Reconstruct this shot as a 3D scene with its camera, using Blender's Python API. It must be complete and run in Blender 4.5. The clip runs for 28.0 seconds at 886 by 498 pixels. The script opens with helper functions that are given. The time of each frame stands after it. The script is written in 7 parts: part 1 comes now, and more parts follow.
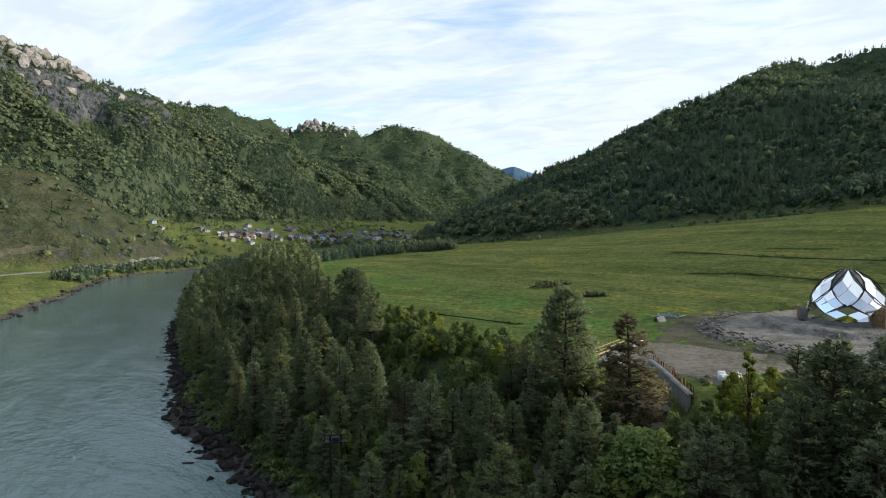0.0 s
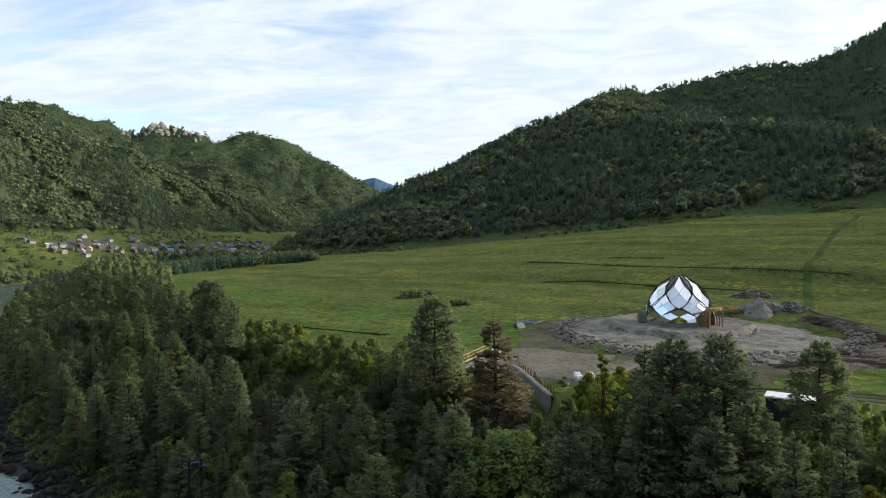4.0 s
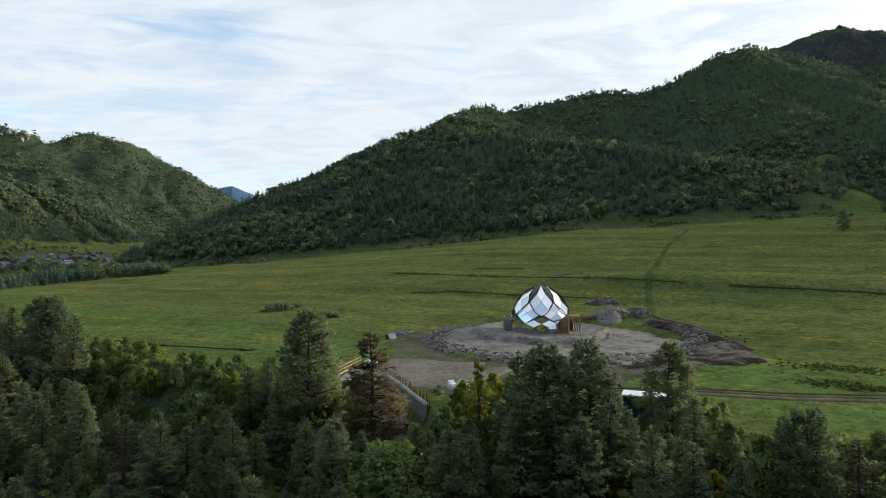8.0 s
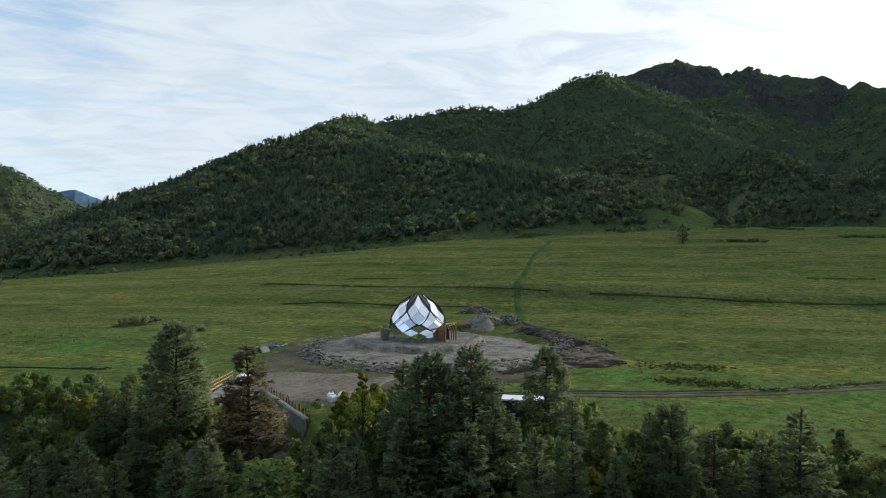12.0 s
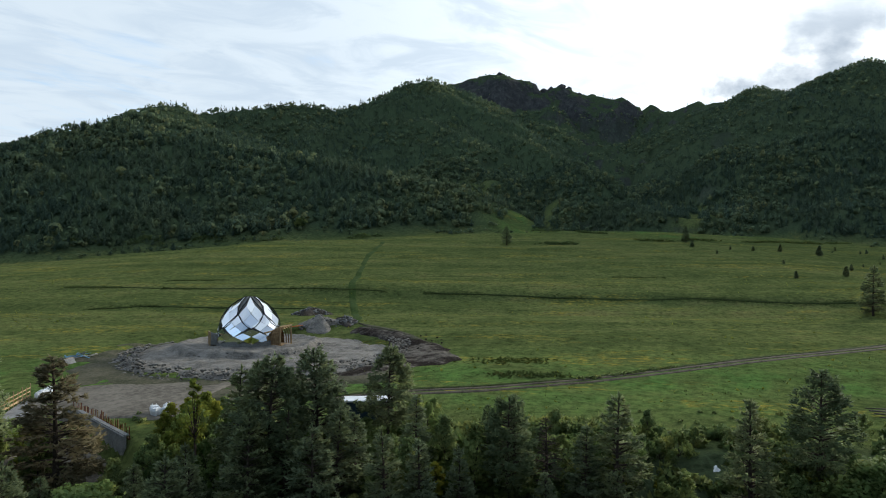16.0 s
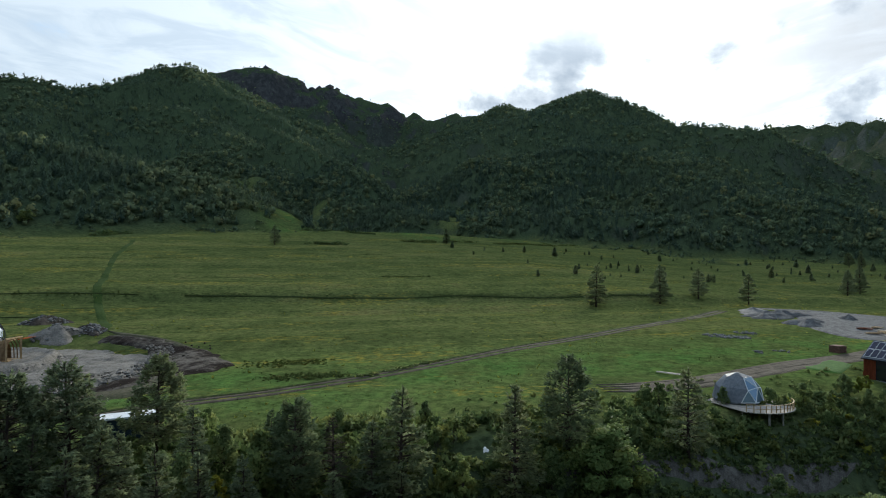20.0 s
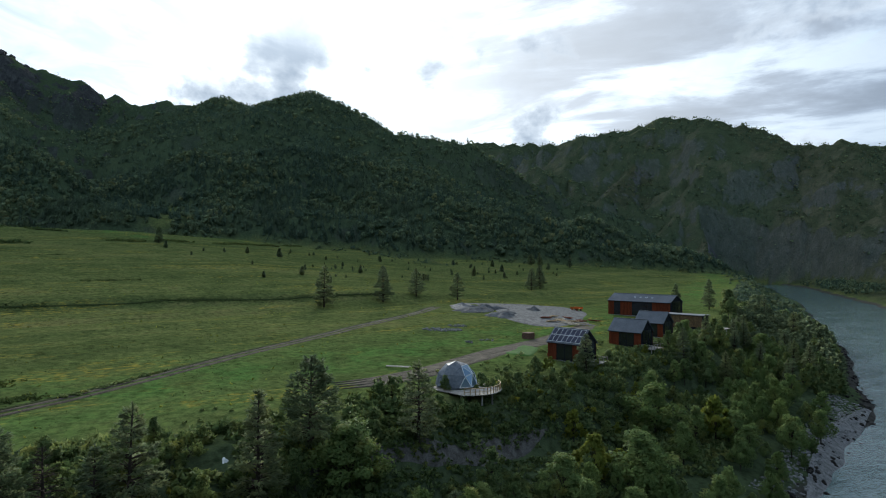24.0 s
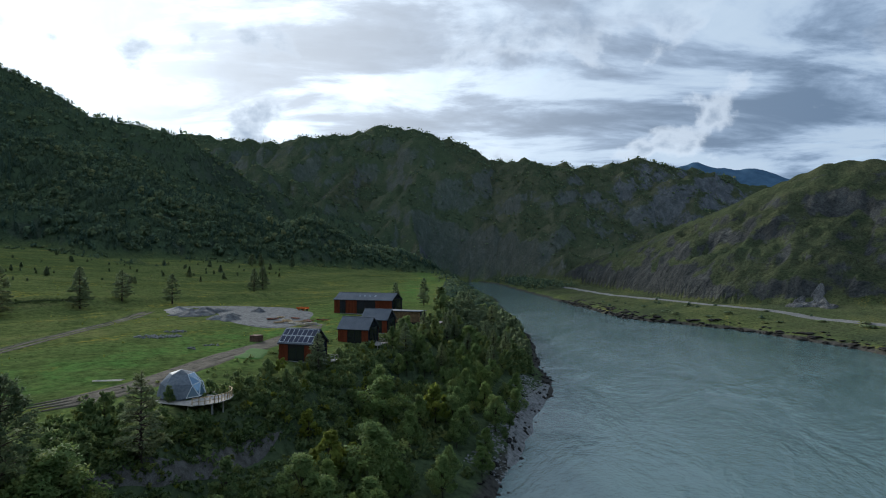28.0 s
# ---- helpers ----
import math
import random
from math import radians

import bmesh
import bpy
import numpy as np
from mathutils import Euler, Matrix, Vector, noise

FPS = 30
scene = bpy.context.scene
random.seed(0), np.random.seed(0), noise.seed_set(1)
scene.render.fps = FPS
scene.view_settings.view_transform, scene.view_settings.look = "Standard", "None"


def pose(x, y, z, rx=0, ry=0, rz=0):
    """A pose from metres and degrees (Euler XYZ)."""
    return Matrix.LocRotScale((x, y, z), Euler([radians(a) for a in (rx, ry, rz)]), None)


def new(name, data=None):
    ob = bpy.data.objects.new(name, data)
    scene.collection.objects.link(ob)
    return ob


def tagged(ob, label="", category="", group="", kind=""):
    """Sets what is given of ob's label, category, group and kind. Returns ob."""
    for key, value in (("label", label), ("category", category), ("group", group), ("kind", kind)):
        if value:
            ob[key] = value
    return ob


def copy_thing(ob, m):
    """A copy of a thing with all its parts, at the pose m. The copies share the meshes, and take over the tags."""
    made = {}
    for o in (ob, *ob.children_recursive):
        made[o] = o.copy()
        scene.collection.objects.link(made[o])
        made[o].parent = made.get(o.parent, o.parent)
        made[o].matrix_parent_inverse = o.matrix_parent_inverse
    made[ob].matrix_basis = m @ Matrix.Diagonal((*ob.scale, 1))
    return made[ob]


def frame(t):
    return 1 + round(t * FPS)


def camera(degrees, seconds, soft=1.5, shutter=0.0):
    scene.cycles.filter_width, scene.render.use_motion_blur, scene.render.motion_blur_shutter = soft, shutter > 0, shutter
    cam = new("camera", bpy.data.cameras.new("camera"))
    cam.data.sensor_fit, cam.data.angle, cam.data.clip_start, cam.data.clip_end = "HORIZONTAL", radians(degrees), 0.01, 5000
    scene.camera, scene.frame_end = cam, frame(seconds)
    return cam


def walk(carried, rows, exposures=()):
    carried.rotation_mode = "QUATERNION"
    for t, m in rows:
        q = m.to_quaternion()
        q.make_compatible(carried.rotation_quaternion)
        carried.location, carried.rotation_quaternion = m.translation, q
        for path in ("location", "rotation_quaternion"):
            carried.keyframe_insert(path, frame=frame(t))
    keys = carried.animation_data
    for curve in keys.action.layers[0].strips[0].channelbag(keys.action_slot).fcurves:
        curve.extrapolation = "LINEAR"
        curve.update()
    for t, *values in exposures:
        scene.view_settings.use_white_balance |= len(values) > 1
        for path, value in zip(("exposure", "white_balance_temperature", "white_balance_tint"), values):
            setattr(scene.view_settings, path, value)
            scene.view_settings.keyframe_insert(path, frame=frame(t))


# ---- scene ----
cam = camera(70.8, 28.0, soft=1.0)
# seconds, x, y, z, yaw, pitch, roll: a slow arc over the near bank
ROWS = [
    (0.0, 0.00, 0.00, 42.00, 0.00, -2.00, 0.19),
    (0.5, -0.13, -0.02, 42.01, -1.60, -1.98, 0.20),
    (1.0, -0.26, -0.05, 42.03, -3.19, -1.99, 0.18),
    (1.5, -0.40, -0.05, 42.04, -4.79, -1.99, 0.18),
    (2.0, -0.55, -0.05, 42.04, -6.37, -1.99, 0.17),
    (2.5, -0.71, -0.04, 42.03, -7.95, -1.97, 0.14),
    (3.0, -0.88, -0.02, 42.02, -9.51, -1.83, 0.12),
    (3.5, -1.08, 0.01, 42.00, -11.12, -1.17, 0.14),
    (5.5, -1.98, 0.20, 41.91, -17.45, -1.06, 0.04),
    (6.0, -2.20, 0.26, 41.89, -18.99, -0.55, 0.00),
    (6.5, -2.42, 0.34, 41.88, -20.55, -0.30, 0.03),
    (7.0, -2.63, 0.43, 41.87, -22.10, -0.28, 0.01),
    (7.5, -2.84, 0.53, 41.86, -23.69, -0.27, 0.03),
    (8.0, -3.03, 0.66, 41.86, -25.23, 0.02, 0.03),
    (8.5, -3.22, 0.81, 41.85, -26.80, 0.42, 0.02),
    (9.0, -3.40, 0.98, 41.83, -28.33, 0.81, -0.01),
    (9.5, -3.58, 1.18, 41.80, -29.67, 0.94, -0.06),
    (10.0, -3.75, 1.38, 41.77, -30.99, 0.95, -0.06),
    (10.5, -3.91, 1.58, 41.72, -32.43, 0.96, -0.03),
    (11.0, -4.06, 1.78, 41.66, -33.96, 0.97, -0.06),
    (11.5, -4.21, 1.98, 41.62, -35.55, 0.98, -0.07),
    (12.0, -4.34, 2.18, 41.60, -37.17, 0.99, -0.09),
    (12.5, -4.46, 2.37, 41.58, -38.83, 1.00, -0.11),
    (14.5, -4.91, 3.09, 41.53, -46.40, 1.06, -0.12),
    (15.0, -5.04, 3.26, 41.52, -48.47, 1.06, -0.10),
    (15.5, -5.18, 3.44, 41.51, -50.55, 1.07, -0.15),
    (16.0, -5.32, 3.60, 41.50, -52.64, 1.09, -0.16),
    (16.5, -5.46, 3.76, 41.49, -54.73, 1.08, -0.12),
    (17.0, -5.58, 3.93, 41.48, -56.89, 1.09, -0.08),
    (17.5, -5.70, 4.11, 41.48, -59.12, 1.09, -0.07),
    (18.0, -5.85, 4.33, 41.48, -61.46, 1.11, -0.06),
    (18.5, -6.01, 4.57, 41.48, -64.41, 1.12, -0.03),
    (19.0, -6.20, 4.85, 41.48, -67.52, 1.13, -0.05),
    (19.5, -6.41, 5.17, 41.49, -70.67, 1.11, -0.03),
    (20.0, -6.63, 5.50, 41.50, -73.87, 1.14, -0.09),
    (20.5, -6.86, 5.83, 41.51, -77.04, 1.16, -0.08),
    (21.0, -7.09, 6.16, 41.53, -80.19, 1.19, -0.03),
    (21.5, -7.30, 6.49, 41.55, -83.35, 1.18, 0.00),
    (23.5, -8.06, 7.80, 41.69, -95.90, 1.20, 0.10),
    (24.0, -8.19, 8.14, 41.72, -99.08, 1.17, 0.10),
    (24.5, -8.26, 8.49, 41.74, -102.28, 1.17, 0.14),
    (25.0, -8.27, 8.85, 41.74, -105.47, 1.15, 0.11),
    (25.5, -8.24, 9.21, 41.74, -108.61, 1.14, 0.10),
    (26.0, -8.16, 9.57, 41.73, -111.76, 1.14, 0.13),
    (26.5, -8.07, 9.91, 41.72, -114.94, 1.13, 0.11),
    (27.0, -7.96, 10.25, 41.71, -118.10, 1.15, 0.12),
    (27.5, -7.84, 10.57, 41.71, -121.24, 1.14, 0.15),
    (28.0, -7.73, 10.90, 41.70, -124.39, 1.13, 0.15),
]
walk(cam, [(t, pose(x, y, z, 90 + pitch, roll, yaw)) for t, x, y, z, yaw, pitch, roll in ROWS],
     ((0, 0.42, 6750, 11), (6, 0.38, 6950, 11), (9, 0.22, 6800, 10), (12, 0.16, 6650, 9), (17, 0.14, 6400, 8), (21, 0.10, 6250, 7), (28, -0.02, 6000, 8)))

# ---- sky and sun ----
SUN_AZ, SUN_EL = 96.0, 16.5   # degrees clockwise from +y, and above the horizon: behind the eastern shoulder
sun_way = Vector((math.sin(radians(SUN_AZ)) * math.cos(radians(SUN_EL)), math.cos(radians(SUN_AZ)) * math.cos(radians(SUN_EL)), math.sin(radians(SUN_EL))))


class Nodes:
    """A short hand for node trees."""

    def __init__(self, tree):
        self.tree = tree
        tree.nodes.clear()

    def add(self, kind, inputs=None, operation=None, data_type=None, blend_type=None, interpolation_type=None, use_clamp=False):
        n = self.tree.nodes.new(kind)
        if operation:
            n.operation = operation
        if data_type:
            n.data_type = data_type
        if blend_type:
            n.blend_type = blend_type
        if interpolation_type:
            n.interpolation_type = interpolation_type
        if use_clamp:
            n.use_clamp = True
        for k, v in (inputs or {}).items():
            self.set(n.inputs[k], v)
        return n

    def set(self, socket, v):
        if isinstance(v, bpy.types.NodeSocket):
            self.tree.links.new(v, socket)
        else:
            socket.default_value = v

    def math(self, op, a, b=0.0, clamp=False):
        return self.add("ShaderNodeMath", {0: a, 1: b}, operation=op, use_clamp=clamp).outputs[0]

    def vec(self, op, a, b=(0, 0, 0)):
        n = self.add("ShaderNodeVectorMath", {0: a, 1: b}, operation=op)
        return n.outputs["Value"] if op in ("DOT_PRODUCT", "LENGTH") else n.outputs[0]

    def scale(self, v, s):
        return self.vec("MULTIPLY", v, s if isinstance(s, tuple) else (s, s, s))

    def noise(self, v, scale, detail=4.0, rough=0.55, distort=0.0):
        return self.add("ShaderNodeTexNoise", {"Vector": v, "Scale": scale, "Detail": detail, "Roughness": rough, "Distortion": distort}).outputs["Fac"]

    def ramp(self, f, stops, smooth=False):
        n = self.add("ShaderNodeValToRGB", {"Fac": f})
        r = n.color_ramp
        r.interpolation = "EASE" if smooth else "LINEAR"
        while len(r.elements) < len(stops):
            r.elements.new(0.5)
        for e, (at, c) in zip(r.elements, stops):
            e.position = at
            e.color = (*c, 1) if isinstance(c, tuple) else (c, c, c, 1)
        return n.outputs["Color"]

    def span(self, f, lo, hi, a=0.0, b=1.0):
        return self.add("ShaderNodeMapRange", {"Value": f, "From Min": lo, "From Max": hi, "To Min": a, "To Max": b}, interpolation_type="SMOOTHSTEP").outputs[0]

    def mix(self, f, a, b, blend="MIX"):
        n = self.add("ShaderNodeMix", data_type="RGBA", blend_type=blend)
        self.set(n.inputs["Factor"], f)
        for k, c in ((6, a), (7, b)):
            self.set(n.inputs[k], (*c, 1) if isinstance(c, tuple) and len(c) == 3 else c)
        return n.outputs[2]


world = bpy.data.worlds.new("sky")
scene.world = world
world.use_nodes = True
W = Nodes(world.node_tree)
sky = W.add("ShaderNodeTexSky")
sky.sky_type, sky.sun_disc = "NISHITA", False
sky.sun_elevation, sky.sun_rotation = radians(SUN_EL), radians(SUN_AZ)
sky.altitude, sky.air_density, sky.dust_density = 500, 1.0, 1.2
way = W.add("ShaderNodeTexCoord").outputs["Generated"]
way = W.vec("NORMALIZE", way)
up = W.add("ShaderNodeSeparateXYZ", {0: way}).outputs[2]
flat = W.math("ADD", W.math("MAXIMUM", up, 0.0), 0.16)
sheet = W.add("ShaderNodeVectorMath", {0: way, 3: W.math("DIVIDE", 1.0, flat)}, operation="SCALE").outputs[0]
sheet = W.vec("MULTIPLY", sheet, (1, 1, 0))
# high thin streaks, drawn out from north-west to south-east
def drawn(deg, long, wide, seed=0.0):
    """The cloud sheet seen along one bearing, stretched lengthwise."""
    c, q = math.cos(radians(deg)), math.sin(radians(deg))
    return W.add("ShaderNodeCombineXYZ", {0: W.math("MULTIPLY", W.vec("DOT_PRODUCT", sheet, (q, c, 0.0)), 1 / long), 1: W.math("MULTIPLY", W.vec("DOT_PRODUCT", sheet, (c, -q, 0.0)), 1 / wide), 2: seed}).outputs[0]


veil = W.noise(drawn(112, 1.7, 0.55), 1.0, 8.0, 0.60, 0.7)
wisp = W.noise(drawn(96, 0.7, 0.24, 3.0), 1.0, 8.0, 0.62, 1.2)
flock = W.noise(drawn(118, 0.34, 0.20, 7.0), 1.0, 7.0, 0.58, 0.8)
# grey banks to the south, and small cumulus low over the eastern ridge
clump = W.noise(drawn(32, 0.75, 0.40, 1.0), 1.0, 9.0, 0.58, 0.35)
puff = W.noise(W.vec("MULTIPLY", way, (1, 1, 1.35)), 5.2, 9.0, 0.54, 0.15)
glow = W.math("MAXIMUM", W.vec("DOT_PRODUCT", way, tuple(sun_way)), 0.0)
near_sun = W.math("POWER", glow, 5.0)
wide_sun = W.math("POWER", glow, 1.2)
south = W.vec("DOT_PRODUCT", way, (0.0, -1.0, 0.0))
east = W.vec("DOT_PRODUCT", way, (0.95, -0.31, 0.0))
north = W.vec("DOT_PRODUCT", way, (-0.42, 0.91, 0.0))
cover = W.math("ADD", W.math("ADD", W.math("MULTIPLY", veil, 0.62), W.math("MULTIPLY", wisp, 0.38)), W.math("MULTIPLY", wide_sun, 0.20))
cover = W.math("SUBTRACT", cover, W.math("MULTIPLY", W.span(W.vec("DOT_PRODUCT", way, (-0.92, -0.39, 0.0)), 0.2, 0.9), 0.12))
cover = W.span(cover, 0.39, 0.56, 0.22, 1.0)
thick = W.math("MULTIPLY", W.span(clump, 0.40, 0.54), W.span(south, -0.10, 0.35))
low = W.math("MULTIPLY", W.span(puff, 0.53, 0.60), W.math("MULTIPLY", W.span(east, 0.50, 0.80), W.span(up, 0.42, 0.26)))
blue = W.mix(1.0, W.scale(sky.outputs[0], 0.15), (1.34, 1.46, 1.56), "MULTIPLY")
white = W.mix(near_sun, (0.66, 0.755, 0.85), (1.42, 1.5, 1.57))
white = W.mix(W.math("MULTIPLY", W.span(flock, 0.40, 0.66), W.span(north, -0.45, 0.35, 0.2, 0.6)), white, (0.50, 0.61, 0.745))
white = W.mix(W.span(south, 0.35, 0.95, 0.0, 0.6), white, (0.42, 0.52, 0.64))
grey = W.mix(W.span(clump, 0.42, 0.64), (0.40, 0.51, 0.67), (0.12, 0.185, 0.285))
grey = W.mix(W.math("MULTIPLY", near_sun, 0.6), grey, (1.1, 1.1, 1.1))
air = W.mix(cover, blue, white)
air = W.mix(W.math("MULTIPLY", thick, 0.92), air, grey)
air = W.mix(W.math("MULTIPLY", low, 0.9), air, W.mix(W.span(puff, 0.55, 0.68), (0.80, 0.86, 0.93), (0.27, 0.345, 0.45)))
out = W.add("ShaderNodeBackground", {"Color": air, "Strength": 1.0})
W.add("ShaderNodeOutputWorld", {"Surface": out.outputs[0]})

sun_data = bpy.data.lights.new("sun", "SUN")
sun_data.energy, sun_data.angle, sun_data.color = 4.4, radians(8), (1.0, 0.95, 0.85)
sun = new("sun", sun_data)
sun.rotation_mode = "QUATERNION"
sun.rotation_quaternion = sun_way.to_track_quat("Z", "Y")

# ---- the lie of the land: u runs along the river, s away from it towards the meadow ----
DU, DS = np.array((0.574, -0.819)), np.array((0.819, 0.574))
NEAR_U = (-1100, -900, -800, -740, -680, -600, -495, -264, -146, -99, 0, 109, 201, 331, 421, 666, 1179, 2000)
NEAR_S = (1700, 1100, 700, 450, 300, 175, 117, 53, 30, 31, 28, 31, 42, 79, 111, 194, 425, 900)
FAR_U = (-1140, -940, -830, -760, -680, -594, -349, -150, 0, 150, 321, 402, 446, 605, 1063, 1179, 2000)
FAR_S = (1700, 1100, 680, 400, 190, 71, -2, -90, -140, -145, -84, -31, 30, 102, 298, 365, 835)


def hash2(i, j, seed):
    n = (i * 374761393 + j * 668265263 + seed * 1442695041).astype(np.int64) & 0x7FFFFFFF
    n = ((n ^ (n >> 13)) * 1274126177) & 0x7FFFFFFF
    return ((n ^ (n >> 16)) & 0xFFFF) / 65535.0


def value_noise(x, y, seed):
    i, j = np.floor(x).astype(np.int64), np.floor(y).astype(np.int64)
    a, b = x - i, y - j
    a, b = a * a * (3 - 2 * a), b * b * (3 - 2 * b)
    lo = hash2(i, j, seed) * (1 - a) + hash2(i + 1, j, seed) * a
    hi = hash2(i, j + 1, seed) * (1 - a) + hash2(i + 1, j + 1, seed) * a
    return (lo * (1 - b) + hi * b) * 2 - 1


def fbm(x, y, size, octaves=4, seed=1, ridged=False):
    total, amp, norm = 0.0, 1.0, 0.0
    for k in range(octaves):
        v = value_noise(x / size * 2 ** k + 17.3 * k, y / size * 2 ** k - 9.1 * k, seed + k)
        total, norm, amp = total + amp * ((1 - 2 * abs(v)) if ridged else v), norm + amp, amp * 0.5
    return total / norm


# crest lines of the hills: (x, y, z) along each, with the fall of their sides and how rough they are
CRESTS = {
    "rocky_west": (0.86, 46, [(-900, 800, 305), (-723, 958, 335), (-718, 1023, 350), (-669, 1091, 335), (-635, 1134, 304), (-614, 1202, 310), (-550, 1266, 297), (-509, 1304, 287), (-411, 1370, 244), (-287, 1421, 193), (-187, 1438, 149), (-84, 1448, 111), (21, 1450, 50)]),
    "west_spur": (0.7, 10, [(-700, 560, 170), (-470, 580, 107), (-410, 628, 101), (-381, 646, 85), (-356, 661, 58)]),
    "north": (0.74, 34, [(-877, 2018, 442), (-767, 2115, 455), (-661, 2203, 437), (-512, 2242, 380), (-463, 2253, 425), (-357, 2222, 408), (-288, 2231, 381), (-172, 2294, 411), (-71, 2349, 408), (14, 2350, 346), (100, 2398, 286), (190, 2390, 235), (225, 2420, 150)]),
    "wooded_toe": (0.74, 6, [(84, 640, 76), (102, 642, 86), (159, 661, 113), (192, 673, 132)]),
    "wooded": (0.55, 9, [(230, 680, 148), (262, 682, 171), (312, 671, 184), (338, 612, 171), (376, 516, 148), (411, 435, 130), (470, 330, 105)]),
    "wooded_back": (0.74, 26, [(407, 858, 237), (453, 891, 265), (518, 924, 286), (549, 929, 278), (620, 931, 299), (757, 930, 335), (844, 920, 339), (930, 905, 375), (1054, 919, 440), (1115, 902, 462), (1170, 853, 440), (1400, 820, 416)]),
    "spur": (0.80, 12, [(1111, 907, 456), (1047, 767, 360), (978, 601, 275), (885, 460, 211), (777, 336, 156)]),
    "crags": (0.66, 50, [(1543, 1105, 532), (1567, 1070, 564), (1549, 1007, 588), (1585, 949, 562), (1608, 909, 524), (1645, 839, 542), (1677, 772, 503), (1727, 652, 476), (1719, 518, 455), (1701, 393, 444)]),
    "east": (0.56, 30, [(1652, 382, 425), (1616, 307, 454), (1575, 249, 424), (1485, 168, 404), (1440, 111, 420), (1392, 78, 416), (1342, -3, 358), (1289, -81, 292), (1235, -122, 249), (1180, -159, 212), (1091, -207, 154), (1009, -249, 126), (924, -292, 66), (885, -315, 35)]),
    "south_wall": (0.66, 60, [(2379, -242, 506), (2240, -476, 477), (2079, -686, 449), (1892, -760, 436), (1765, -803, 432), (1656, -908, 457), (1560, -972, 430), (1461, -1031, 384), (1362, -1079, 335), (1306, -1068, 307), (1219, -1092, 305), (1141, -1242, 293), (1050, -1383, 308), (1034, -1457, 293), (990, -1547, 292), (945, -1633, 223)]),
    "south_spur": (0.85, 30, [(1643, -901, 450), (1467, -730, 296), (1273, -556, 184), (1069, -393, 102)]),
    "south_rib": (0.85, 30, [(1449, -1023, 375), (1320, -883, 252), (1167, -752, 154), (1005, -634, 76)]),
    "south_buttress": (0.85, 24, [(1209, -1083, 297), (1131, -967, 205), (1021, -833, 121), (941, -725, 69)]),
    "south_foot": (0.85, 24, [(1136, -1221, 286), (1043, -1089, 198), (939, -953, 118), (873, -849, 73)]),
    "far_bank": (0.74, 14, [(916, -903, 13), (662, -731, 46), (518, -657, 64), (439, -629, 81), (362, -607, 98), (325, -605, 112), (286, -602, 124), (261, -603, 131), (234, -603, 130), (187, -599, 123), (120, -620, 150)]),
    "behind": (0.8, 20, [(120, -620, 150), (-150, -560, 190), (-420, -330, 210), (-700, -50, 240), (-860, 250, 250), (-930, 500, 280), (-900, 800, 310)]),
}


JAGGED = {list(CRESTS).index(k): v for k, v in {"south_wall": 17, "crags": 30, "north": 24, "rocky_west": 12, "south_buttress": 16, "south_foot": 16, "south_rib": 14}.items()}


def crest_height(x, y, points):
    """Height of the crest line nearest to each place, the way to it, and how far along the line it lies."""
    best, height, along, start = np.full(x.shape, 1e9), np.zeros(x.shape), np.zeros(x.shape), 0.0
    for (ax, ay, az), (bx, by, bz) in zip(points, points[1:]):
        dx, dy = bx - ax, by - ay
        k = np.clip(((x - ax) * dx + (y - ay) * dy) / (dx * dx + dy * dy), 0, 1)
        d = np.hypot(x - ax - k * dx, y - ay - k * dy)
        # the segment whose side stands highest here
        closer = d - (az + k * (bz - az)) / 0.55 < best - height / 0.55
        best, height = np.where(closer, d, best), np.where(closer, az + k * (bz - az), height)
        along = np.where(closer, start + k * math.hypot(dx, dy), along)
        start += math.hypot(dx, dy)
    return best, height, along


def smax(a, b, k):
    return 0.5 * (a + b + np.sqrt((a - b) ** 2 + k * k))


